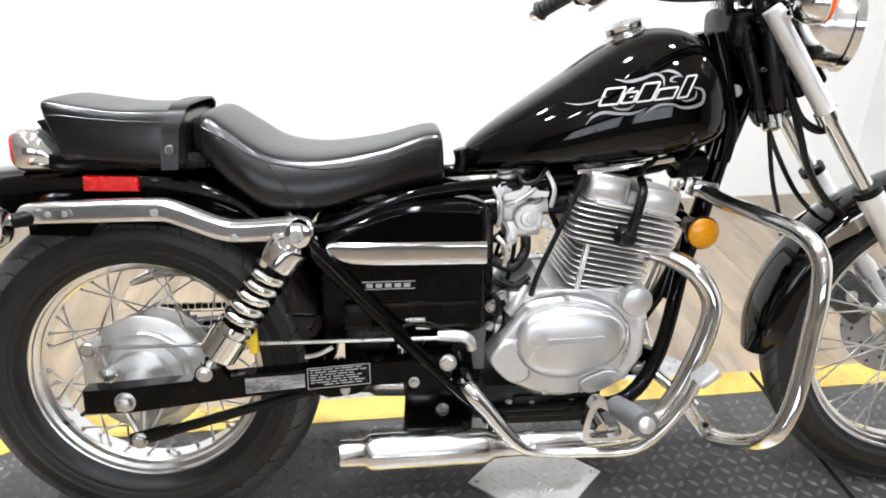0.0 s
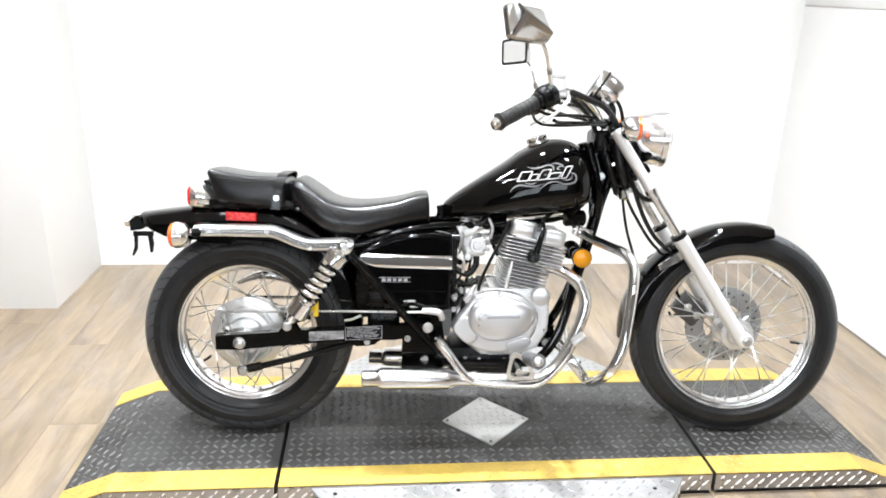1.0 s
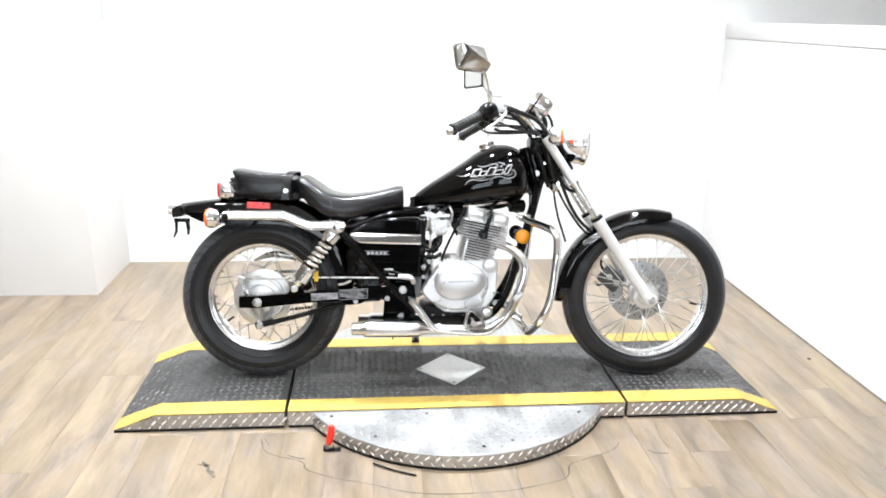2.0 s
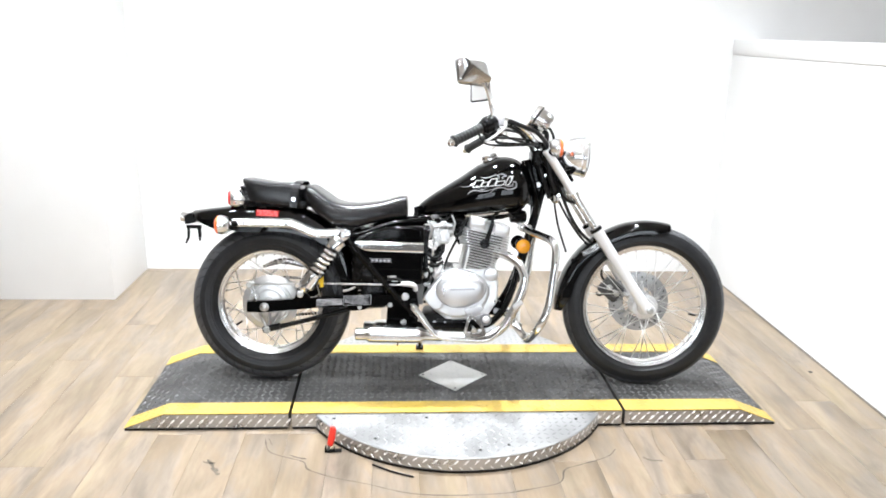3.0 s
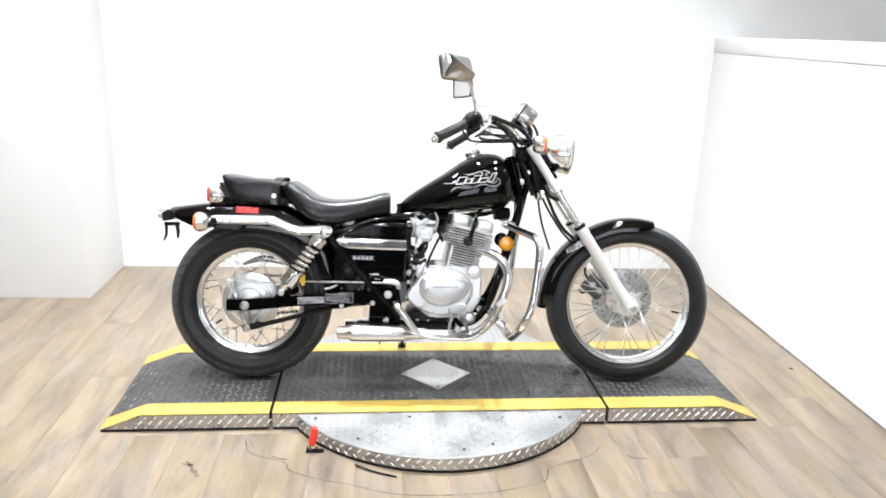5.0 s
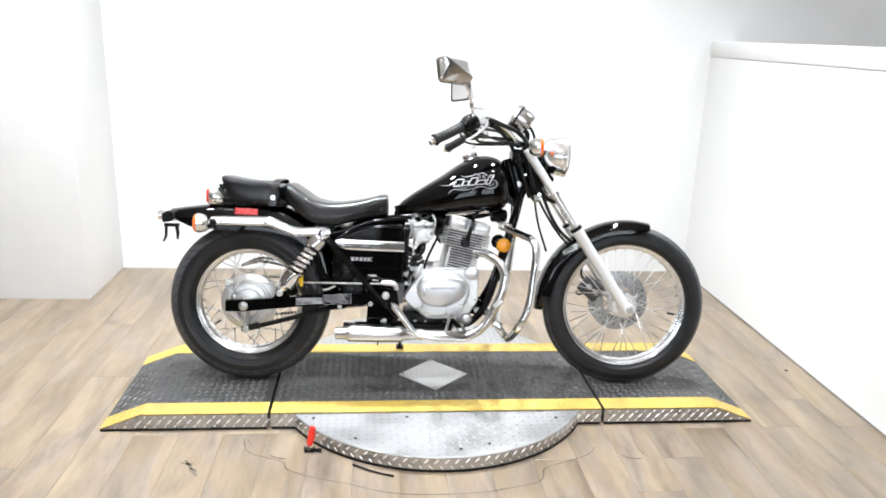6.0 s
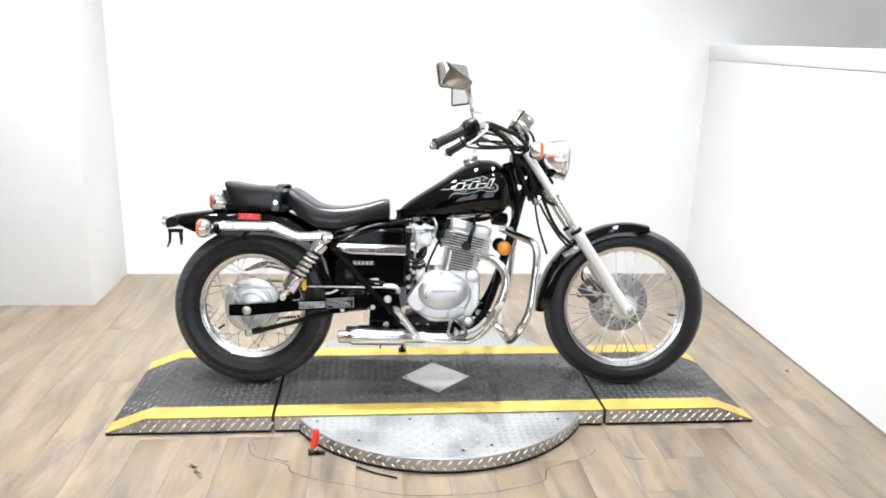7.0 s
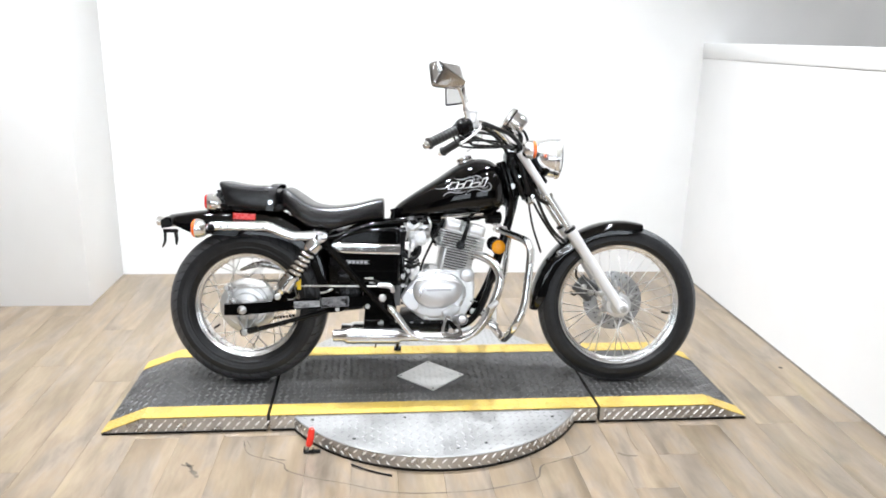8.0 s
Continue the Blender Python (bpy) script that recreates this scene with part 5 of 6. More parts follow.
# core in the darkened alloy: shade between the fins is in the colour
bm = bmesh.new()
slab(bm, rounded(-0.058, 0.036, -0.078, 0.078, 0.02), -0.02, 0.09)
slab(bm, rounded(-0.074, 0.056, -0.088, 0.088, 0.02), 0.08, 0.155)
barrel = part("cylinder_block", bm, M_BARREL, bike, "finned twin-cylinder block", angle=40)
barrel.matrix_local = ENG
bm = bmesh.new()
slab(bm, rounded(-0.078, 0.056, -0.108, 0.108, 0.018), 0, 0.0028, 0.001)
fin = bm_mesh("fin", bm, M_ALLOY)
for k in range(8):
    share("fin", fin, Matrix.Translation((0, 0, 0.004 + k * 0.0102)), barrel)
bm = bmesh.new()
slab(bm, rounded(-0.100, 0.084, -0.125, 0.125, 0.022), 0, 0.0030, 0.001)
fin = bm_mesh("fin", bm, M_ALLOY)
for k in range(7):
    share("fin", fin, Matrix.Translation((0, 0, 0.086 + k * 0.0100)), barrel)
bm = bmesh.new()
for x in (-0.06,):
    box(bm, (x - 0.004, -0.112, 0.0), (x + 0.004, -0.10, 0.08), 0.001)
box(bm, (-0.07, -0.127, 0.15), (0.06, -0.10, 0.156), 0.001)
part("fin_rib", bm, M_ALLOY, barrel)
for s in (-1, 1):
    bm = bmesh.new()
    slab(bm, rounded(-0.086, -0.016, min(s * 0.02, s * 0.118), max(s * 0.02, s * 0.118), 0.012), 0.153, 0.198, 0.004)
    slab(bm, rounded(0.006, 0.072, min(s * 0.02, s * 0.118), max(s * 0.02, s * 0.118), 0.012), 0.153, 0.190, 0.004)
    part("rocker_cover", bm, M_ALLOY_SMOOTH, barrel, "bright alloy rocker cover")
    # spark plug lead and cap
    bm = bmesh.new()
    tube(bm, [(0.00, s * 0.10, 0.20), (0.0, s * 0.128, 0.185), (-0.004, s * 0.138, 0.15), (-0.006, s * 0.138, 0.118)], [0.0065, 0.007, 0.008, 0.010], 10, 4)
    lathe(bm, [(0, 0.018), (0.022, 0.018), (0.03, 0.012)], (-0.010, s * 0.115, 0.106), (0, s, 0.1), 16)
    part("spark_plug_cap", bm, M_PLASTIC, barrel, "black spark plug cap and lead")
bm = bmesh.new()
slab(bm, rounded(-0.075, 0.062, -0.09, 0.09, 0.012), 0.150, 0.180, 0.004)
part("head_cover", bm, M_ALLOY_SMOOTH, barrel)
for s in (-1, 1):
    bm = bmesh.new()
    tube(bm, [(0.945, s * 0.03, 0.63), (0.90, s * 0.07, 0.668), (0.852, s * 0.09, 0.662), (0.842, s * 0.10, 0.645)], 0.005, 8, 4)
    part("ignition_lead", bm, M_CABLE, bike)

bm = bmesh.new()
box(bm, (0.585, -0.092, 0.200), (0.800, 0.092, 0.282), 0.012)
box(bm, (0.640, -0.102, 0.236), (0.700, -0.088, 0.262), 0.004)
part("sump_guard", bm, M_MATT, bike, "black sump and collector under the engine")
for x, z, r in ((0.632, 0.247, 0.006), (0.672, 0.250, 0.005), (0.745, 0.243, 0.006)):
    bolt((x, -0.098, z), r, bike, M_STEEL, name="sump_bolt", deep=0.006)

# -- carburettor and intake --
bm = bmesh.new()
box(bm, (0.672, -0.022, 0.575), (0.752, 0.030, 0.668), 0.008)
box(bm, (0.690, -0.034, 0.630), (0.742, 0.040, 0.652), 0.005)
tube(bm, [(0.70, -0.036, 0.655), (0.712, -0.046, 0.625), (0.706, -0.050, 0.585), (0.724, -0.044, 0.545)], 0.0055, 8, 4)
part("ignition_coil", bm, M_PLASTIC, bike, "black ignition coil behind the carburettors")
CARB_FACE = (0.660, -0.086, 0.580)
for s in (-1, 1):
    bm = bmesh.new()
    y = s * 0.045
    lathe(bm, [(-0.045, 0.022), (-0.03, 0.024), (-0.028, 0.029), (0.028, 0.029), (0.03, 0.022), (0.05, 0.020)], (0.655, y, 0.590), (1, 0, 0.15), 20)
    lathe(bm, [(-0.05, 0.018), (-0.048, 0.024), (-0.02, 0.026), (0.0, 0.022), (0.035, 0.022), (0.037, 0.027), (0.046, 0.027), (0.05, 0.020)], (0.650, y, 0.590), (0.1, 0, 1), 20)
    box(bm, (0.622, y - 0.03 + s * 0.012, 0.548), (0.682, y + 0.03 + s * 0.012, 0.575), 0.006)
    box(bm, (0.618, s * 0.075 - 0.004, 0.565), (0.66, s * 0.075 + 0.004, 0.612), 0.003)
    carb = part("carburettor", bm, M_ALLOY, bike, "cast alloy carburettor with levers and screws", angle=35)
    for x, z, r in ((0.632, 0.60, 0.006), (0.655, 0.575, 0.008), (0.676, 0.61, 0.005), (0.628, 0.552, 0.004), (0.675, 0.553, 0.004)):
        bolt((x, s * 0.078, z), r, carb, M_STEEL, (0, s, 0), "screw", 0.006)
    bm = bmesh.new()
    tube(bm, [(0.622, s * 0.085, 0.62), (0.612, s * 0.088, 0.585), (0.626, s * 0.09, 0.56), (0.618, s * 0.088, 0.52)], 0.0035, 8, 4)
    tube(bm, [(0.70, s * 0.06, 0.64), (0.685, s * 0.08, 0.615), (0.664, s * 0.085, 0.60)], 0.004, 8, 4)
    part("carb_linkage", bm, M_STEEL, carb)
    bm = bmesh.new()
    tube(bm, [(0.70, s * 0.045, 0.597), (0.735, s * 0.05, 0.60)], 0.022, 14, 1)
    part("intake_boot", bm, M_PLASTIC, bike)
    bm = bmesh.new()
    tube(bm, [(0.58, s * 0.04, 0.582), (0.615, s * 0.045, 0.585)], 0.026, 14, 1)
    part("intake_boot", bm, M_PLASTIC, bike)
    bm = bmesh.new()
    tube(bm, [(0.60, s * 0.09, 0.51), (0.632, s * 0.095, 0.497), (0.655, s * 0.09, 0.52), (0.658, s * 0.08, 0.545)], 0.009, 10, 5)
    tube(bm, [(0.645, s * 0.06, 0.545), (0.637, s * 0.07, 0.50), (0.625, s * 0.075, 0.46), (0.60, s * 0.07, 0.42)], 0.004, 8, 5)
    part("breather_hose", bm, M_CABLE, bike)
bm = bmesh.new()
tube(bm, [(0.748, -0.11, 0.655), (0.715, -0.118, 0.585), (0.675, -0.122, 0.50), (0.662, -0.12, 0.455)], 0.0045, 8, 4)
part("clutch_cable", bm, M_CABLE, bike)
bm = bmesh.new()
tube(bm, [(0.655, -0.11, 0.47), (0.64, -0.115, 0.445), (0.628, -0.11, 0.425)], [0.006, 0.010, 0.012], 10, 3)
box(bm, (0.625, -0.118, 0.44), (0.672, -0.09, 0.462), 0.005)
part("clutch_lever", bm, M_ALLOY, bike)

for pts, r, mat in (([(0.60, -0.10, 0.635), (0.612, -0.112, 0.605), (0.606, -0.108, 0.57)], 0.0035, M_ALLOY),
                    ([(0.61, -0.095, 0.60), (0.64, -0.104, 0.612), (0.67, -0.10, 0.632)], 0.0035, M_STEEL),
                    ([(0.69, -0.085, 0.655), (0.70, -0.10, 0.63), (0.695, -0.10, 0.60)], 0.004, M_ALLOY),
                    ([(0.605, -0.11, 0.555), (0.62, -0.118, 0.535), (0.618, -0.11, 0.505)], 0.004, M_ALLOY),
                    ([(0.64, -0.09, 0.655), (0.65, -0.10, 0.64), (0.672, -0.10, 0.645), (0.69, -0.08, 0.66)], 0.004, M_CABLE),
                    ([(0.61, -0.105, 0.48), (0.635, -0.115, 0.472), (0.66, -0.11, 0.485)], 0.006, M_CABLE),
                    ([(0.595, -0.108, 0.46), (0.61, -0.115, 0.44), (0.602, -0.112, 0.41)], 0.005, M_CABLE)):
    bm = bmesh.new()
    tube(bm, pts, r, 8, 4)
    part("carb_fitting" if mat is not M_CABLE else "carb_hose", bm, mat, bike)
for x, z, r in ((0.618, 0.628, 0.013), (0.672, 0.592, 0.011), (0.632, 0.545, 0.010), (0.66, 0.622, 0.009), (0.687, 0.568, 0.008)):
    bm = bmesh.new()
    lathe(bm, [(0.0, r), (0.010, r), (0.0106, r * 0.9), (0.0106, r * 0.5), (0.015, r * 0.45), (0.0155, r * 0.3)], (x, -0.082, z), (0.15, -1, 0.1), 12)
    part("carb_cap", bm, M_ALLOY, bike, angle=25)

# diaphragm cover and throttle bracket on the near carburettor
bm = bmesh.new()
lathe(bm, [(0, 0.024), (0.008, 0.024), (0.0095, 0.0215), (0.0095, 0.015), (0.013, 0.013), (0.0135, 0.006), (0.016, 0.005)], CARB_FACE, (0.05, -1, 0.05), 24)
part("diaphragm_cover", bm, M_ALLOY, bike, angle=25)
for k in range(4):
    a = radians(45 + 90 * k)
    bolt((CARB_FACE[0] + 0.021 * math.cos(a), CARB_FACE[1] - 0.008, CARB_FACE[2] + 0.021 * math.sin(a)), 0.003, bike, M_STEEL, name="carb_screw", deep=0.003)
bm = bmesh.new()
prism(bm, [(0.617, 0.612), (0.692, 0.616), (0.694, 0.624), (0.668, 0.628), (0.655, 0.640), (0.645, 0.628), (0.617, 0.622)], -0.085, -0.096, 0.002)
part("throttle_bracket", bm, M_ALLOY, bike)
bm = bmesh.new()
lathe(bm, [(0, 0.018), (0.022, 0.018), (0.026, 0.014), (0.030, 0.014), (0.032, 0.010)], (0.628, -0.07, 0.625), (-0.1, 0, 1), 16)
part("carb_top", bm, M_BARREL, bike, angle=25)

# -- side covers --
for s in (-1, 1):
    out = closed_curve([(0.318, 0.560), (0.36, 0.585), (0.44, 0.612), (0.52, 0.618), (0.578, 0.614), (0.587, 0.60), (0.587, 0.52), (0.584, 0.43), (0.575, 0.40), (0.50, 0.40), (0.42, 0.425), (0.37, 0.48), (0.335, 0.53)], 4)
    bm = bmesh.new()
    prism(bm, out, s * 0.06, s * 0.142, 0.020, 5)
    cov = part("side_cover", bm, M_COVER, bike, "gloss black side cover with chrome strip", angle=60)
    bm = bmesh.new()
    loops = []
    for x, lo, hi in ((0.331, 0.543, 0.552), (0.334, 0.538, 0.557), (0.342, 0.531, 0.560), (0.356, 0.524, 0.560), (0.372, 0.521, 0.5595), (0.44, 0.520, 0.558), (0.51, 0.519, 0.557), (0.580, 0.518, 0.556), (0.585, 0.519, 0.555)):
        sec = [(x, s * 0.136, lo)]
        for k in range(11):
            u = -1 + 0.2 * k
            sec.append((x, s * (0.1415 + 0.0030 * (1 - abs(u) ** 9)), (lo + hi) / 2 + u * (hi - lo) / 2))
        sec.append((x, s * 0.136, hi))
        loops.append(sec)
    rings(bm, loops)
    part("chrome_strip", bm, M_CHROME, cov, "chrome strip", angle=30)
    bm = bmesh.new()
    prism(bm, [(0.384, 0.481), (0.470, 0.481), (0.471, 0.4945), (0.385, 0.4945)], s * 0.140, s * 0.1445, 0.001, 1)
    badge = part("side_badge", bm, M_PLASTIC, cov, "small black badge with silver edge")
    for z, x0 in ((0.452, 0.412),):
        bm2 = bmesh.new()
        prism(bm2, [(x0, z), (0.570, z), (0.570, z + 0.006), (x0 - 0.006, z + 0.006)], s * 0.138, s * 0.1455, 0.002)
        part("cover_rib", bm2, M_PAINT, cov)
    bm = bmesh.new()
    for k in range(5):
        x = 0.392 + k * 0.015
        prism(bm, [(x, 0.4845), (x + 0.010, 0.4845), (x + 0.010, 0.491), (x, 0.491)], s * 0.144, s * 0.1453, 0.0003, 1)
    for z in (0.4815, 0.4935):
        prism(bm, [(0.385, z), (0.470, z), (0.470, z + 0.001), (0.385, z + 0.001)], s * 0.144, s * 0.1453, 0.0003, 1)
    part("badge_bar", bm, M_SILVER_INK, badge)
bm = bmesh.new()
box(bm, (0.31, -0.085, 0.36), (0.58, 0.085, 0.60), 0.02)
box(bm, (0.40, -0.11, 0.40), (0.55, 0.11, 0.45), 0.01)
box(bm, (0.35, -0.10, 0.30), (0.44, 0.10, 0.40), 0.01)
part("air_box", bm, M_PLASTIC, bike)
bm = bmesh.new()
box(bm, (0.585, -0.09, 0.34), (0.603, 0.09, 0.60), 0.004)
box(bm, (0.555, -0.085, 0.345), (0.600, -0.06, 0.40), 0.004)
part("battery_tray", bm, M_PLASTIC, bike)

# fittings below the side cover
bm = bmesh.new()
box(bm, (0.352, -0.128, 0.405), (0.400, -0.105, 0.452), 0.006)
part("relay_box", bm, M_PLASTIC, bike, "black relay box")
bm = bmesh.new()
tube(bm, [(0.36, -0.118, 0.462), (0.42, -0.136, 0.436), (0.48, -0.138, 0.425), (0.53, -0.142, 0.404)], 0.0042, 8, 4)
tube(bm, [(0.40, -0.125, 0.408), (0.45, -0.138, 0.415), (0.50, -0.132, 0.440), (0.55, -0.128, 0.452)], 0.0048, 8, 4)
part("wiring_run", bm, M_CABLE, bike)
bm = bmesh.new()
box(bm, (0.452, -0.146, 0.424), (0.486, -0.134, 0.431), 0.002)
box(bm, (0.470, -0.140, 0.408), (0.496, -0.130, 0.413), 0.002)
part("wire_clip", bm, M_STEEL, bike)

# -- brake rod, lever, pedal, footrests, stand --
bm = bmesh.new()
tube(bm, [(-0.074, -0.112, 0.383), (0.10, -0.128, 0.390), (0.22, -0.150, 0.398), (0.53, -0.155, 0.399)], 0.0033, 8, 2)
tube(bm, [(0.29, -0.15, 0.372), (0.31, -0.152, 0.376), (0.335, -0.152, 0.388)], 0.004, 8, 3)
part("brake_rod", bm, M_STEEL, bike, "plated brake rod")
bm = bmesh.new()
tube(bm, [(0.505, -0.155, 0.403), (0.54, -0.157, 0.402), (0.556, -0.157, 0.394), (0.560, -0.155, 0.378)], [0.008, 0.010, 0.010, 0.009, 0.008], 12, 4)
part("brake_arm", bm, M_ALLOY_SMOOTH, bike)
bm = bmesh.new()
box(bm, (0.205, -0.162, 0.385), (0.218, -0.15, 0.425), 0.001)
part("yellow_tag", bm, M_YELLOW_TAG, bike, "small yellow paper tag")
bm = bmesh.new()
tube(bm, [(0.545, -0.13, 0.322), (0.552, -0.185, 0.320), (0.575, -0.195, 0.295), (0.625, -0.198, 0.232), (0.665, -0.198, 0.212), (0.75, -0.198, 0.205), (0.83, -0.198, 0.209), (0.882, -0.198, 0.252), (0.912, -0.199, 0.297), (0.924, -0.203, 0.330)], [0.013, 0.014, 0.012, 0.010, 0.009, 0.009, 0.008, 0.008], 12, 5)
pedal = part("brake_pedal", bm, M_CHROME_SOFT, bike, "chrome foot brake pedal")
bm = bmesh.new()
box(bm, (-0.02, -0.022, -0.006), (0.02, 0.022, 0.006), 0.004, pose(0.933, -0.208, 0.342, 0, -38, 0))
part("pedal_pad", bm, M_ALLOY, pedal)
for s in (-1, 1):
    bm = bmesh.new()
    out = closed_curve([(0.742, 0.222), (0.750, 0.278), (0.763, 0.297), (0.785, 0.285), (0.810, 0.258), (0.82, 0.222), (0.78, 0.216)], 3)
    hole = [(0.776 + (x - 0.776) * 0.68, 0.248 + (z - 0.248) * 0.68) for x, z in out]
    y0, y1 = s * 0.17, s * 0.19
    rings(bm, [[(x, y0, z) for x, z in out], [(x, y1, z) for x, z in out], [(x, y1, z) for x, z in hole], [(x, y0, z) for x, z in hole], [(x, y0, z) for x, z in out]], cap=False)
    bmesh.ops.remove_doubles(bm, verts=bm.verts, dist=1e-6)
    tube(bm, [(0.775, s * 0.10, 0.238), (0.778, s * 0.18, 0.235)], 0.011, 10, 1)
    foot = part("footrest", bm, M_CHROME_WORN, bike, "chrome footrest bracket with rubber peg")
    bm = bmesh.new()
    tube(bm, [(0.799, s * 0.180, 0.278), (0.812, s * 0.285, 0.300)], [0.018, 0.023, 0.023, 0.021], 16, 1)
    part("peg_rubber", bm, M_PEG, foot, "ribbed black rubber peg")
    bm = bmesh.new()
    lathe(bm, [(-0.002, 0.013), (0.004, 0.013), (0.007, 0.008)], (0.812, s * 0.285, 0.300), (0.05, s, 0.2), 16)
    part("peg_cap", bm, M_ALLOY_SMOOTH, foot)
bm = bmesh.new()
tube(bm, [(0.60, 0.115, 0.235), (0.585, 0.20, 0.150), (0.573, 0.285, 0.068)], [0.012, 0.009, 0.007], 12, 3)
box(bm, (-0.012, -0.02, -0.004), (0.02, 0.02, 0.004), 0.003, pose(0.570, 0.293, 0.0605, 10.5, 0, 0))
tube(bm, [(0.50, 0.12, 0.215), (0.488, 0.20, 0.14), (0.478, 0.285, 0.066)], [0.005, 0.004, 0.0035], 8, 3)
part("side_stand", bm, M_FRAME, bike, "black side stand, extended")

bm = bmesh.new()
prism(bm, [(0.556, 0.395), (0.590, 0.395), (0.586, 0.318), (0.562, 0.318)], -0.098, -0.104, 0.002)
part("heel_plate", bm, M_PEG, bike, "grey heel plate")

# -- exhausts --
MUFFLER = {-1: (-0.198, 0.221), 1: (0.170, 0.172)}
for s in (-1, 1):
    bm = bmesh.new()
    pts = [(0.855, s * 0.075, 0.520), (0.895, s * 0.10, 0.512), (0.938, s * 0.125, 0.487), (0.962, s * 0.138, 0.445), (0.960, s * 0.142, 0.400), (0.940, s * 0.145, 0.340), (0.905, s * 0.15, 0.270), (0.862, s * 0.158, 0.226), (0.80, s * 0.165, 0.214), (0.70, s * 0.175, 0.216), (0.60, s * 0.185, 0.218)]
    if s > 0:
        pts = [(x - (0.12 if 0.25 < z < 0.51 else 0.03), y, z) for x, y, z in pts[:8]] + [(0.80, 0.160, 0.180), (0.70, 0.158, 0.167), (0.60, 0.158, 0.169)]
    tube(bm, pts, 0.0165, 20, 8)
    pipe = part("exhaust_pipe", bm, M_CHROME_SOFT, bike, "chrome exhaust header pipe")
    bm = bmesh.new()
    lathe(bm, [(0, 0.026), (0.012, 0.026), (0.014, 0.018)], (0.858, s * 0.078, 0.520), (0.85, s * 0.45, -0.2), 20)
    part("exhaust_flange", bm, M_CHROME_WORN, pipe)
    bm = bmesh.new()
    lathe(bm, [(0.0, 0.015), (-0.0, 0.021), (0.004, 0.0225), (0.038, 0.0225), (0.042, 0.025), (0.048, 0.0295), (0.058, 0.0305), (0.235, 0.0295), (0.245, 0.026), (0.252, 0.021), (0.30, 0.0195), (0.305, 0.0215), (0.318, 0.0215), (0.32, 0.017)], (0.342, MUFFLER[s][0], MUFFLER[s][1]), (1, -s * 0.045, -0.01), 32)
    muffler = part("muffler", bm, M_MUFFLER, bike, "straight chrome muffler with a stepped tip")
    bm = bmesh.new()
    lathe(bm, [(-0.0008, 0.0185), (0.03, 0.0185)], (0.342, MUFFLER[s][0], MUFFLER[s][1]), (1, 0, 0), 20)
    part("muffler_bore", bm, M_MATT, muffler)
    bm = bmesh.new()
    prism(bm, [(0.45, 0.25), (0.545, 0.25), (0.545, MUFFLER[s][1] + 0.004), (0.45, MUFFLER[s][1] + 0.004)], s * 0.10, s * 0.175, 0.003)
    part("muffler_hanger", bm, M_FRAME, muffler)
bm = bmesh.new()
tube(bm, [(0.60, -0.17, 0.218), (0.62, 0.0, 0.196), (0.60, 0.15, 0.170)], 0.018, 14, 4)
part("balance_pipe", bm, M_CHROME_WORN, bike)

# -- engine guard --
for s in (-1, 1):
    bm = bmesh.new()
    tube(bm, [(0.972, s * 0.03, 0.612), (0.986, s * 0.10, 0.603), (1.014, s * 0.18, 0.595), (1.040, s * 0.248, 0.584), (1.051, s * 0.285, 0.558), (1.049, s * 0.300, 0.51), (1.042, s * 0.302, 0.44), (1.033, s * 0.305, 0.37), (1.018, s * 0.311, 0.320), (1.000, s * 0.304, 0.282), (0.988, s * 0.25, 0.242), (0.980, s * 0.175, 0.207), (0.972, s * 0.152, 0.206)], 0.0138, 14, 6)
    guard = part("engine_guard", bm, M_CHROME_SOFT, bike, "chrome tubular engine guard")
    bm = bmesh.new()
    box(bm, (-0.022, -0.02, -0.016), (0.022, 0.02, 0.016), 0.005, pose(0.975, s * 0.03, 0.612, 0, 12, 0))
    part("guard_clamp", bm, M_CHROME_WORN, guard)
    bm = bmesh.new()
    box(bm, (-0.014, -0.011, -0.052), (0.014, 0.011, 0.030), 0.004, pose(0.946, s * 0.137, 0.240, 0, -38, 0))
    tube(bm, [(0.955, s * 0.14, 0.25), (0.915, s * 0.10, 0.275), (0.885, s * 0.06, 0.298)], 0.010, 10, 3)
    part("guard_clamp", bm, M_CHROME_WORN, guard)

# -- front fork --
FORK_TOP, FORK_LOW = Vector((1.039, 0, 0.910)), Vector((1.451, 0, 0.305))
fdir = (FORK_LOW - FORK_TOP).normalized()
fnorm = Vector((-fdir.z, 0, fdir.x))


def fork_at(f, y, off=0.0):
    q = FORK_TOP + (FORK_LOW - FORK_TOP) * f + fnorm * off
    return (q.x, y, q.z)


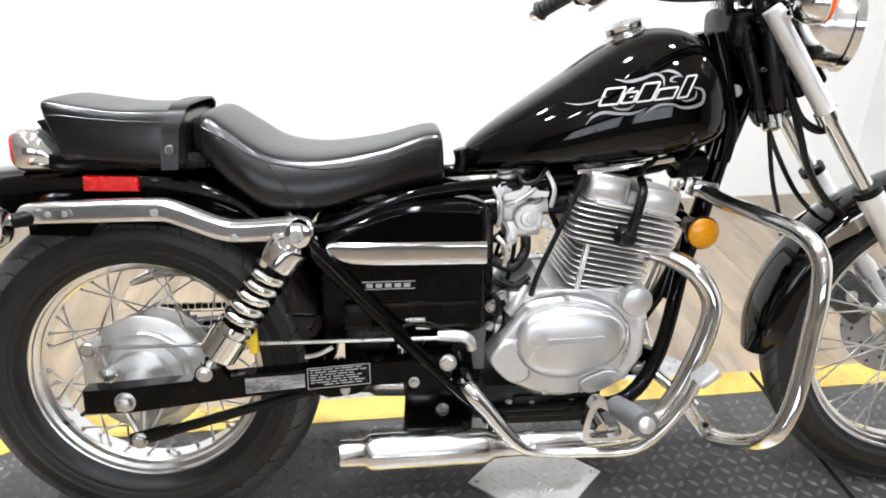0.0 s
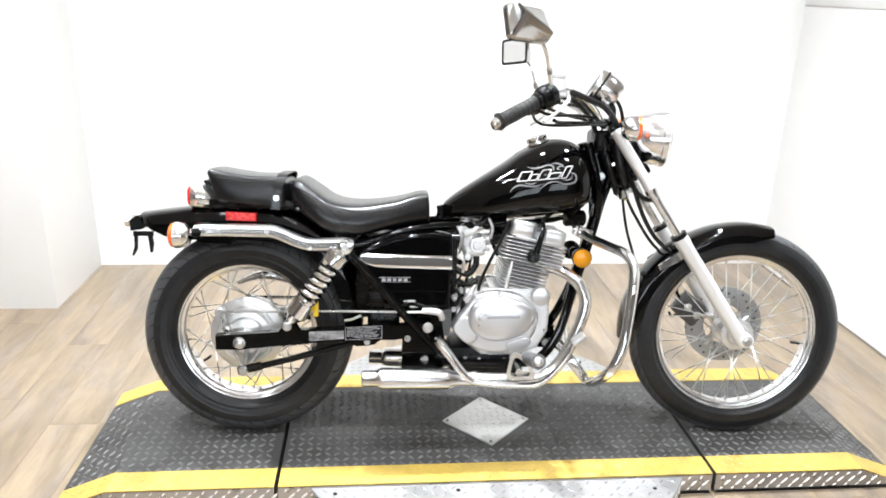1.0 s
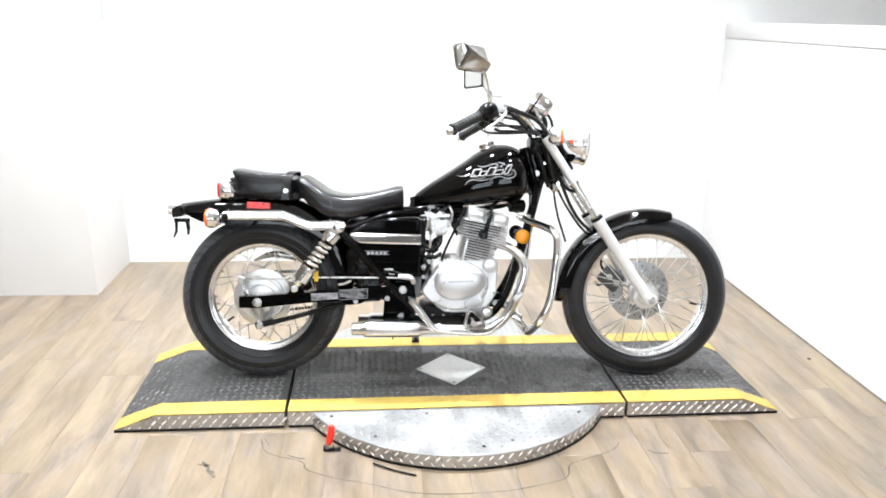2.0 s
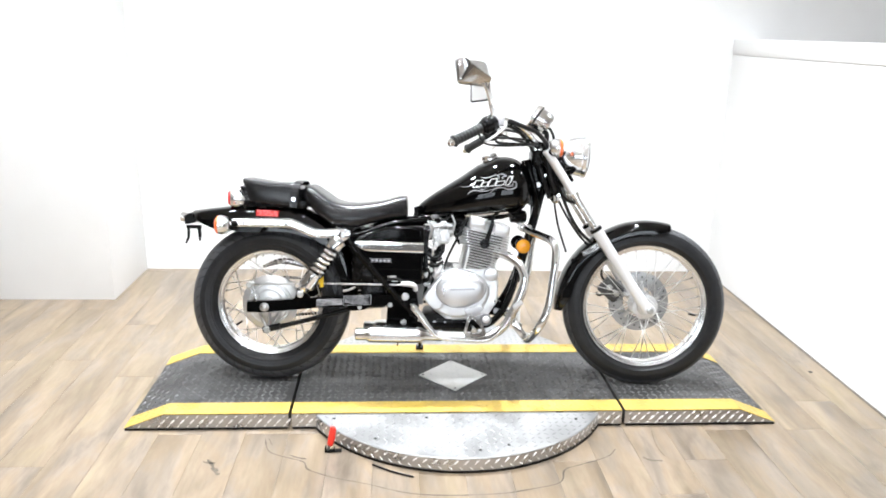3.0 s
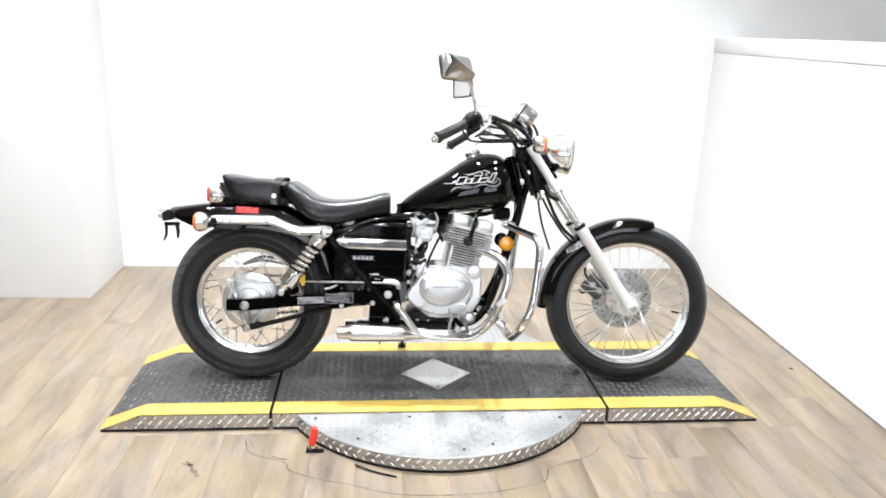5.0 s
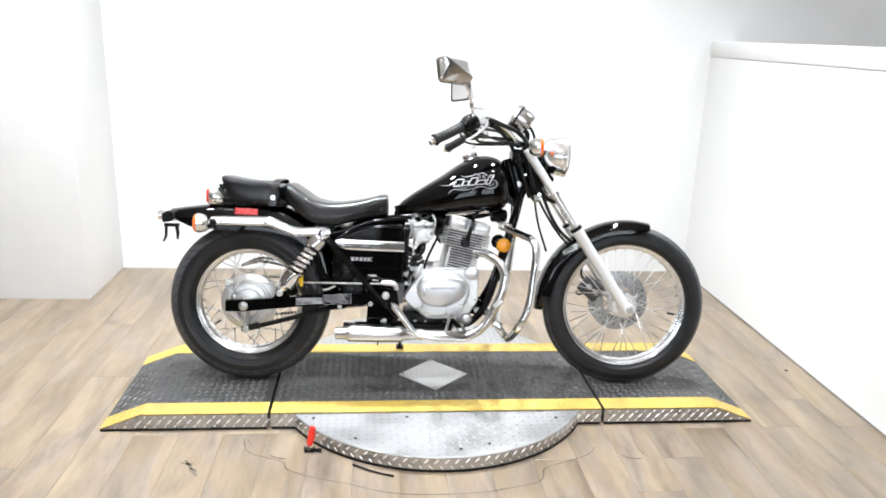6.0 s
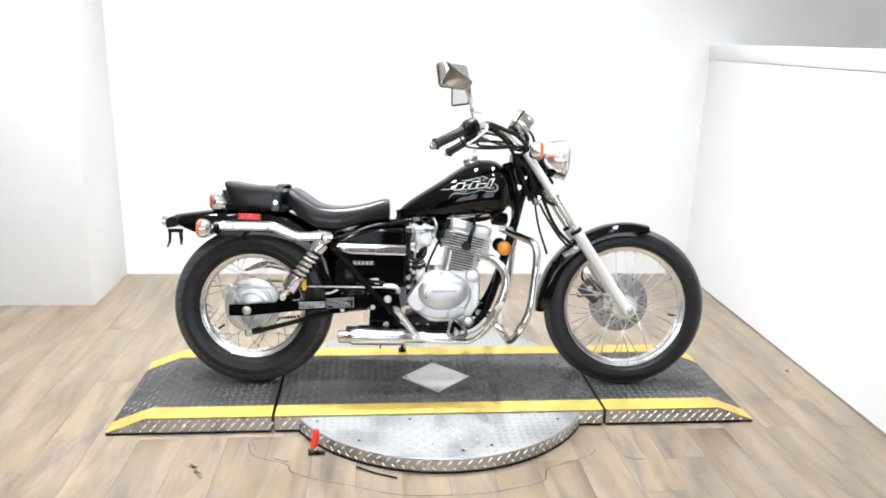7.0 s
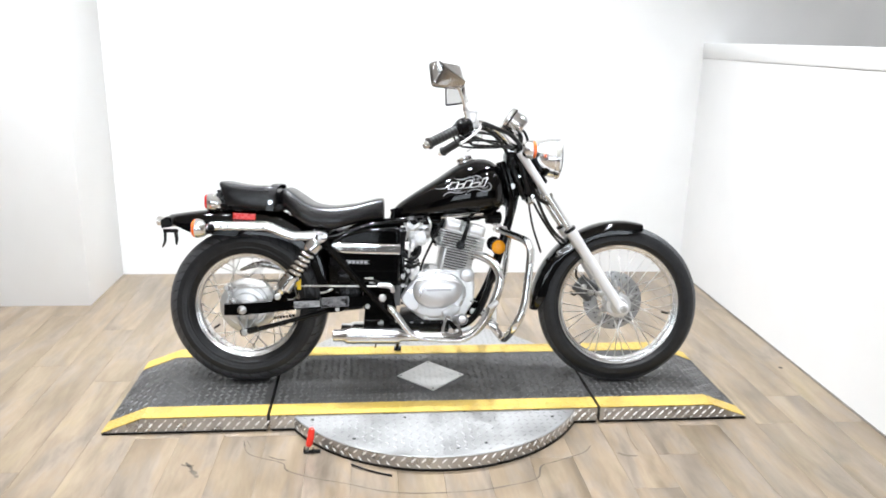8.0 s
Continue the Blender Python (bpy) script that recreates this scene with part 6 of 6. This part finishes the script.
for s in (-1, 1):
    y = s * 0.092
    bm = bmesh.new()
    tube(bm, [fork_at(0, y), fork_at(0.27, y)], 0.0158, 18, 1)
    leg = part("fork_leg", bm, M_FORK, bike, "polished telescopic fork leg")
    bm = bmesh.new()
    tube(bm, [fork_at(0.25, y), fork_at(0.56, y)], 0.0142, 18, 1)
    part("stanchion", bm, M_RAIL, leg)
    bm = bmesh.new()
    tube(bm, [fork_at(0.49, y), fork_at(0.52, y), fork_at(0.53, y), fork_at(0.90, y), fork_at(1.0, y)], [0.0225, 0.0225, 0.0212, 0.0205, 0.022], 20, 1)
    lathe(bm, [(-0.023, 0.018), (-0.020, 0.0215), (0.020, 0.0215), (0.023, 0.018)], (1.453, y, 0.315), (0, 1, 0), 20)
    part("slider", bm, M_FORK, leg, "satin alloy fork slider")
    bm = bmesh.new()
    tube(bm, [fork_at(0.475, y), fork_at(0.492, y)], 0.0235, 18, 1)
    part("dust_seal", bm, M_PLASTIC, leg)
    bolt((1.453, s * 0.116, 0.315), 0.011, leg, M_STEEL, (0, s, 0), "axle_nut", 0.010)
    bm = bmesh.new()
    tube(bm, [fork_at(0.262, y), fork_at(0.285, y)], 0.0195, 18, 1)
    part("fork_collar", bm, M_CHROME, leg)
bm = bmesh.new()
for f, rx in ((0.02, 0.022), (0.19, 0.026)):
    m = Matrix.Translation(fork_at(f, 0)) @ Matrix((fnorm, (0, 1, 0), -fdir)).transposed().to_4x4()
    box(bm, (-0.030 if f < 0.1 else -0.026, -0.088, -0.016), (0.030, 0.088, 0.016), 0.008, m)
part("fork_yoke", bm, M_FRAME, bike)
# mudguard stays
for s in (-1, 1):
    bm = bmesh.new()
    prism(bm, [(1.20, 0.51), (1.25, 0.535), (1.30, 0.575), (1.285, 0.59), (1.235, 0.555), (1.195, 0.525)], s * 0.058, s * 0.066, 0.002)
    part("mudguard_stay", bm, M_CHROME_WORN, bike)
# caliper
CAL = pose(1.338, 0, 0.362, 0, 40, 0)
bm = bmesh.new()
box(bm, (-0.048, 0.052, -0.036), (0.046, 0.072, 0.036), 0.010, CAL)
box(bm, (-0.042, 0.066, 0.018), (0.042, 0.092, 0.040), 0.005, CAL)
box(bm, (-0.036, 0.082, -0.034), (0.036, 0.118, 0.032), 0.010, CAL)
for u in (-0.023, 0.021):
    lathe(bm, [(0.056, 0.020), (0.049, 0.020), (0.047, 0.018), (0.047, 0.012), (0.050, 0.011)], CAL @ Vector((u, 0, -0.003)), (0, 1, 0), 20)
cal = part("brake_caliper", bm, M_CALIPER, bike, "dark cast brake caliper")
for u in (-0.02, 0.018):
    bm = bmesh.new()
    lathe(bm, [(0, 0.012), (-0.006, 0.012), (-0.008, 0.008)], (1.345 + u * 0.77, 0.052, 0.36 - u * 0.64), (0, 1, 0), 16)
    part("caliper_bolt", bm, M_STEEL, cal)
bm = bmesh.new()
box(bm, (-0.012, 0.056, -0.034), (0.02, 0.068, -0.026), 0.002, pose(1.345, 0, 0.36, 0, 40, 0))
part("brake_pad", bm, M_MATT, cal)
bm = bmesh.new()
tube(bm, [(1.34, 0.10, 0.375), (1.305, 0.09, 0.41), (1.30, 0.08, 0.46), (1.26, 0.075, 0.52), (1.20, 0.07, 0.58), (1.13, 0.04, 0.68), (1.09, 0.02, 0.76)], 0.005, 8, 5)
tube(bm, [(1.33, 0.105, 0.345), (1.30, 0.10, 0.33), (1.285, 0.09, 0.345)], 0.004, 8, 4)
part("brake_hose", bm, M_CABLE, bike)

# -- headlight --
hd = Vector((1, 0, -0.06)).normalized()
bm = bmesh.new()
lathe(bm, [(-0.088, 0.012), (-0.085, 0.029), (-0.073, 0.050), (-0.047, 0.067), (-0.016, 0.075), (0.010, 0.077), (0.012, 0.0805), (0.026, 0.081), (0.031, 0.077), (0.032, 0.072)], (1.174, 0, 0.889), hd, 40)
shell = part("headlight", bm, M_BUCKET, bike, "round chrome headlight")
bm = bmesh.new()
lathe(bm, [(0.025, 0.0735), (0.031, 0.073), (0.038, 0.059), (0.043, 0.030), (0.044, 0.004)], (1.174, 0, 0.889), hd, 32)
lens = part("headlight_lens", bm, M_GLASS, shell, "clear glass lens")
bm = bmesh.new()
box(bm, (1.07, -0.05, 0.83), (1.12, 0.05, 0.875), 0.01)
part("headlight_bracket", bm, M_FRAME, shell)
bm = bmesh.new()
box(bm, (1.065, -0.055, 0.75), (1.11, -0.02, 0.80), 0.008)
tube(bm, [(1.06, -0.06, 0.78), (1.09, -0.065, 0.81), (1.12, -0.05, 0.84)], 0.007, 8, 4)
part("wiring", bm, M_CABLE, bike)
for pts, r in (([(1.035, -0.055, 0.935), (1.045, -0.075, 0.87), (1.062, -0.075, 0.80), (1.085, -0.06, 0.75)], 0.013),
               ([(1.01, -0.05, 0.90), (1.02, -0.065, 0.84), (1.04, -0.065, 0.78), (1.06, -0.05, 0.73)], 0.009),
               ([(1.02, 0.05, 0.93), (1.05, 0.06, 0.86), (1.075, 0.05, 0.80), (1.09, 0.04, 0.75)], 0.011),
               ([(1.05, -0.06, 0.93), (1.075, -0.055, 0.895), (1.08, -0.05, 0.84), (1.075, -0.055, 0.79)], 0.008),
               ([(0.99, -0.04, 0.86), (1.015, -0.06, 0.88), (1.05, -0.055, 0.90), (1.09, -0.04, 0.89)], 0.007)):
    bm = bmesh.new()
    tube(bm, pts, r, 10, 5)
    part("wiring_loom", bm, M_CABLE, bike)
# tiny chrome bolts added to give white glints among the cables
for x, y, z, r in ((1.035, -0.088, 0.815, 0.0035), (1.092, -0.07, 0.742, 0.005)):
    bolt((x, y, z), r, bike, M_CHROME, name="loom_clip")
bm = bmesh.new()
lathe(bm, [(0, 0.018), (0.022, 0.016), (0.026, 0.008)], (1.085, -0.03, 0.735), (0.1, -0.3, -1), 14)
part("horn", bm, M_CHROME_WORN, bike)

# -- instrument --
sd = Vector((0.83, 0, -0.555)).normalized()
bm = bmesh.new()
lathe(bm, [(-0.004, 0.046), (0.0, 0.0495), (0.010, 0.0495), (0.012, 0.047), (0.060, 0.046), (0.072, 0.039), (0.076, 0.02)], (0.998, 0, 1.042), sd, 36)
speedo = part("speedometer", bm, M_BUCKET, bike, "round chrome speedometer")
bm = bmesh.new()
lathe(bm, [(-0.0055, 0.044), (-0.003, 0.045)], (0.998, 0, 1.042), sd, 32)
part("dial", bm, M_PLASTIC, speedo)
bm = bmesh.new()
lathe(bm, [(0.0115, 0.0475), (0.012, 0.0487), (0.0165, 0.0487), (0.017, 0.0475)], (0.998, 0, 1.042), sd, 36)
part("bezel", bm, M_MATT, speedo)
bm = bmesh.new()
tube(bm, [(1.03, 0, 1.0), (1.05, 0, 0.97), (1.045, 0, 0.925)], 0.010, 10, 3)
tube(bm, [(1.048, 0.01, 1.01), (1.075, 0.015, 0.97), (1.085, 0.01, 0.90), (1.09, 0.0, 0.80)], 0.0055, 8, 4)
part("speedometer_stem", bm, M_CABLE, speedo)

# -- handlebar and controls --
bar_half = [(1.02, 0.04, 0.922), (1.010, 0.07, 0.926), (0.985, 0.12, 0.956), (0.945, 0.17, 0.988), (0.895, 0.235, 1.006), (0.834, 0.30, 0.985), (0.711, 0.382, 0.917)]
bm = bmesh.new()
tube(bm, [(x, -y, z) for x, y, z in reversed(bar_half)] + [(1.016, 0, 0.925)] + bar_half, 0.0112, 14, 5)
bar = part("handlebar", bm, M_CHROME, bike, "chrome swept handlebar", angle=60)
for y in (-0.045, 0.045):
    bm = bmesh.new()
    box(bm, (0.995, y - 0.014, 0.895), (1.035, y + 0.014, 0.942), 0.006)
    part("bar_clamp", bm, M_CHROME_WORN, bar)
for s in (-1, 1):
    a, b = Vector((0.829, s * 0.303, 0.983)), Vector((0.719, s * 0.377, 0.921))
    bm = bmesh.new()
    d = (b - a).normalized()
    long = (b - a).length
    prof = [(0, 0.0165)]
    for k in range(9):
        h = long * (0.12 + k * 0.095)
        prof += [(h - 0.003, 0.0170), (h - 0.002, 0.0176), (h + 0.002, 0.0176), (h + 0.003, 0.0170)]
    lathe(bm, prof + [(long, 0.0175)], a, d, 16)
    grip = part("grip", bm, M_GRIP, bar, "black ribbed rubber grip")
    bm = bmesh.new()
    lathe(bm, [(0, 0.0185), (0.005, 0.0215), (0.008, 0.0215), (0.010, 0.017)], b - d * 0.012, d, 18)
    part("grip_flange", bm, M_GRIP, grip)
    bm = bmesh.new()
    lathe(bm, [(0, 0.014), (0.012, 0.0145), (0.018, 0.011), (0.02, 0.005)], b, d, 16)
    part("bar_end", bm, M_CHROME, grip)
    bm = bmesh.new()
    m = Matrix.Translation(a - d * 0.018) @ d.to_track_quat("Z", "Y").to_matrix().to_4x4()
    box(bm, (-0.026, -0.027, -0.020), (0.024, 0.020, 0.014), 0.008, m)
    lathe(bm, [(-0.026, 0.017), (-0.024, 0.025), (-0.018, 0.029), (0.0, 0.0305), (0.0015, 0.0285), (0.003, 0.0305), (0.016, 0.029), (0.022, 0.025), (0.024, 0.018)], a - d * 0.012, d, 22)
    lathe(bm, [(0, 0.022), (0.010, 0.0215), (0.012, 0.0175)], a + d * 0.012, d, 18)
    part("switch_housing", bm, M_PLASTIC, bar, "black switch housing")
    # perch, reservoir and lever
    bm = bmesh.new()
    p = Vector((0.872, s * 0.262, 1.002))
    box(bm, (-0.018, -0.018, -0.014), (0.018, 0.018, 0.016), 0.005, Matrix.Translation(p))
    part("lever_perch", bm, M_ALLOY, bar)
    bm = bmesh.new()
    tube(bm, [p + Vector((0.022, s * 0.005, -0.006)), p + Vector((0.022, s * 0.030, -0.022)), p + Vector((0.002, s * 0.062, -0.044)), p + Vector((-0.022, s * 0.088, -0.064)), p + Vector((-0.042, s * 0.108, -0.078))], [0.006, 0.0055, 0.0048, 0.0042, 0.005], 10, 5)
    part("hand_lever", bm, M_ALLOY_SMOOTH, bar, "alloy hand lever")
    if s < 0:
        bm = bmesh.new()
        box(bm, (0.843, -0.305, 1.000), (0.883, -0.255, 1.036), 0.004)
        res = part("brake_reservoir", bm, M_ALLOY, bar, "alloy brake fluid reservoir")
        bm = bmesh.new()
        box(bm, (0.841, -0.307, 1.035), (0.885, -0.253, 1.043), 0.002)
        part("lid", bm, M_ALLOY_SMOOTH, res)

# cables from the controls
for pts, r in (([(0.80, -0.29, 0.965), (0.85, -0.25, 0.945), (0.95, -0.14, 0.945), (1.04, -0.05, 0.93), (1.08, -0.03, 0.88)], 0.0045),
               ([(0.80, -0.30, 0.962), (0.82, -0.26, 0.925), (0.88, -0.19, 0.918), (1.05, -0.06, 0.922), (1.075, -0.03, 0.86)], 0.004),
               ([(0.862, -0.268, 1.006), (0.905, -0.230, 1.004), (0.955, -0.175, 0.990), (1.005, -0.125, 0.972), (1.040, -0.085, 0.942), (1.062, -0.055, 0.905)], 0.0085),
               ([(0.856, 0.26, 1.005), (0.90, 0.20, 0.995), (0.98, 0.12, 0.975), (1.03, 0.05, 0.93), (1.05, 0.02, 0.86)], 0.005),
               ([(0.85, 0.28, 0.99), (0.93, 0.17, 0.955), (1.0, 0.08, 0.93), (1.02, 0.03, 0.86), (0.99, 0.02, 0.80)], 0.005),
               ([(0.86, -0.24, 0.995), (0.92, -0.17, 0.985), (0.97, -0.10, 0.945), (1.005, -0.04, 0.89), (1.03, -0.05, 0.82), (1.06, -0.06, 0.75)], 0.0075),
               ([(1.085, -0.03, 0.73), (1.092, -0.03, 0.68), (1.105, -0.025, 0.62), (1.125, -0.02, 0.56), (1.14, 0.0, 0.52)], 0.0042),
               ([(1.08, -0.06, 0.84), (1.105, -0.07, 0.76), (1.13, -0.06, 0.70), (1.155, -0.04, 0.65), (1.19, -0.03, 0.60), (1.235, -0.02, 0.56)], 0.0065),
               ([(1.09, -0.065, 0.80), (1.12, -0.075, 0.735), (1.165, -0.06, 0.715), (1.17, -0.03, 0.75)], 0.007)):
    bm = bmesh.new()
    tube(bm, pts, r, 8, 6)
    part("control_cable", bm, M_CABLE, bike)


# -- mirrors --
def mirror_head(centre, facing, name, side):
    """A rounded rectangular mirror: glass looks along facing, behind it a chrome shell with a slanting ridge."""
    n = Vector(facing).normalized()
    m = Matrix.Translation(centre) @ n.to_track_quat("Z", "Y").to_matrix().to_4x4()
    bm = bmesh.new()
    loops = []
    ridge = Vector((side * 0.068, 0.043))
    outer = [Vector(q) for q in rounded(-0.068, 0.068, -0.043, 0.043, 0.014)]
    for z, f in ((0.004, 1.0), (-0.004, 1.0), (-0.007, 0.97), (-0.011, 0.86), (0, 0.6), (0, 0.3), (0, 0.12), (0, 0.02)):
        loop = []
        for q in outer:
            along = max(-0.66, min(0.80, q.dot(ridge) / ridge.length_squared))
            foot = ridge * along
            p = foot + (q - foot) * f
            deep = z if f > 0.8 else -0.011 - (0.86 - f) / 0.86 * (0.029 - 0.006 * along)
            loop.append(m @ Vector((p.x, p.y, deep)))
        loops.append(loop)
    rings(bm, loops)
    shell = part(name, bm, M_MIRROR_SHELL, bike, "chrome rectangular rear-view mirror", angle=30)
    bm = bmesh.new()
    rings(bm, [[m @ Vector((x, y, z)) for x, y in rounded(-0.063, 0.063, -0.039, 0.039, 0.011)] for z in (0.003, 0.0052)])
    part("mirror_glass", bm, M_MIRROR, shell)
    bm = bmesh.new()
    o, i = rounded(-0.068, 0.068, -0.043, 0.043, 0.014), rounded(-0.059, 0.059, -0.035, 0.035, 0.009)
    rings(bm, [[m @ Vector((x, y, z)) for x, y in q] for q, z in ((o, 0.0035), (o, 0.0062), (i, 0.0062), (i, 0.0035))], cap=False)
    part("mirror_frame", bm, M_PLASTIC, shell)
    return shell


near = mirror_head((0.779, -0.37, 1.153), (-0.66, 0.66, -0.20), "mirror", 1)
far = mirror_head((0.770, 0.40, 1.172), (-0.79, -0.61, -0.02), "mirror", -1)
for ob, pts in ((near, [(0.849, -0.30, 0.998), (0.842, -0.320, 1.045), (0.830, -0.342, 1.093), (0.808, -0.356, 1.135)]),
                (far, [(0.849, 0.30, 0.998), (0.839, 0.325, 1.05), (0.825, 0.36, 1.11), (0.800, 0.385, 1.15)])):
    bm = bmesh.new()
    tube(bm, pts, 0.0055, 10, 5)
    lathe(bm, [(-0.006, 0.009), (0.012, 0.009)], pts[1], (-0.2, 0, 1), 8)
    part("mirror_stem", bm, M_CHROME, ob)

# the front end turns a little to the right on its steering axis
def turned(degrees, axis):
    at = Vector((1.045, 0, 0.822))
    return Matrix.Translation(at) @ Matrix.Rotation(radians(degrees), 4, Vector(axis)) @ Matrix.Translation(-at)


LOWER = {"front_wheel", "front_mudguard", "mudguard_stay", "fork_leg", "fork_yoke", "brake_caliper", "brake_hose"}
UPPER = {"headlight", "speedometer", "handlebar", "mirror", "front_indicator", "control_cable"}
for ob in bike.children:
    kind = ob.name.split(".")[0]
    if kind in LOWER:
        ob.matrix_local = turned(-2.5, (-0.56, 0, 0.83)) @ ob.matrix_basis
    elif kind in UPPER:
        ob.matrix_local = turned(-6.5, (0, 0, 1)) @ ob.matrix_basis

# ---- floor of oak planks, boards running towards the back wall ----
bm = bmesh.new()
box(bm, (-7.0, -9.0, -0.06), (4.0, 0.0, -0.004))
floor = part("floor", bm, M_GAP)
floor.matrix_world = ROOM
tagged(floor, "floor of pale brown oak planks with worn marks", "floor", kind="structure")
PW, PL, GAP = 0.152, 1.22, 0.0006
rng = random.Random(7)


def plank(bm, w, l, x=0, y=0):
    lo, hi = -0.004, 0.0
    e = 0.0008
    rows = [[bm.verts.new((x + a, y + b, z)) for a, b in ((i, i), (w - i, i), (w - i, l - i), (i, l - i))] for i, z in ((0.0, lo), (0.0, hi - 0.0005), (e, hi))]
    for p, q in zip(rows, rows[1:]):
        for k in range(4):
            bm.faces.new((p[k], p[(k + 1) % 4], q[(k + 1) % 4], q[k]))
    bm.faces.new(rows[-1])


def plank_mesh(w, l):
    bm = bmesh.new()
    plank(bm, w - GAP, l - GAP)
    me = bpy.data.meshes.new("plank")
    bm.to_mesh(me)
    bm.free()
    me.materials.append(M_PLANK)
    return me


full = plank_mesh(PW, PL)
rest = bmesh.new()
cols = int(11.0 / PW) + 1
made = 0
for c in range(cols):
    x = -7.0 + c * PW
    if x + PW > 4.0:
        break
    y = -9.0
    first = PL * rng.choice((0.33, 0.66, 1.0, 0.5, 0.82, 0.2))
    while y < -0.01:
        l = min(first, -y)
        first = PL
        near_bay = -5.0 < x < 0.15 and y > -3.4 and not (-3.0 < x < 0 and y < -2.9)
        if near_bay and made < 300 and l > 0.05:
            me = full if abs(l - PL) < 1e-6 else plank_mesh(PW, l)
            share("plank", me, Matrix.Translation((x, y, 0)), floor)
            made += 1
        else:
            plank(rest, PW - GAP, l - GAP, x, y)
        y += l
bmesh.ops.recalc_face_normals(rest, faces=rest.faces)
tagged(part("planks", rest, M_PLANK, floor, recalc=False), "further oak planks", kind="stuff")


# ---- marks on the floor round the turntable ----
def floor_mark(pts, w, label):
    line = curve_points([(x, y, 0) for x, y in pts], 5)
    bm = bmesh.new()
    a, b = [], []
    for i, q in enumerate(line):
        t = (line[min(i + 1, len(line) - 1)] - line[max(i - 1, 0)]).normalized()
        ww = w * 1.5 * (0.35 + 0.65 * rng.random()) * (0.3 if i in (0, len(line) - 1) else 1)
        a.append(bm.verts.new((q.x - t.y * ww, q.y + t.x * ww, 0.0007)))
        b.append(bm.verts.new((q.x + t.y * ww, q.y - t.x * ww, 0.0007)))
    for i in range(len(line) - 1):
        bm.faces.new((a[i], b[i], b[i + 1], a[i + 1]))
    ob = part("floor_stain", bm, M_STAIN, None)
    ob.parent = floor
    ob.matrix_parent_inverse = ROOM.inverted()
    tagged(ob, label)


floor_mark([(0.02, -0.37), (0.052, -0.461), (0.166, -0.519), (0.189, -0.567), (0.279, -0.617), (0.385, -0.654), (0.504, -0.703), (0.622, -0.721), (0.792, -0.718), (0.882, -0.701), (1.004, -0.663), (1.036, -0.591), (1.093, -0.563), (1.201, -0.515), (1.244, -0.465)], 0.0022, "thin dark curved scuff")
floor_mark([(1.324, -0.52), (1.346, -0.54), (1.388, -0.545)], 0.004, "short dark scuff")
floor_mark([(1.414, -0.341), (1.398, -0.441), (1.402, -0.517)], 0.0014, "thin dark crack")
floor_mark([(-0.150, -0.500), (-0.128, -0.530), (-0.112, -0.566), (-0.092, -0.592)], 0.0052, "small dark smudge")
floor_mark([(-0.162, -0.512), (-0.138, -0.522), (-0.118, -0.520)], 0.0036, "small dark smudge")
floor_mark([(-0.128, -0.552), (-0.108, -0.556), (-0.100, -0.572)], 0.0030, "small dark smudge")
floor_mark([(0.118, -0.478), (0.150, -0.497), (0.178, -0.504)], 0.0026, "short dark scuff")
floor_mark([(0.033, -0.372), (0.051, -0.418)], 0.004, "small dark smudge")
bm = bmesh.new()
lathe(bm, [(0.0, 0.009), (0.0012, 0.008)], (2.286, 0.135, 0), (0, 0, 1), 14)
ob = part("floor_screw", bm, M_MATT, None)
tagged(ob, "small dark screw head set in the floor", "screw")
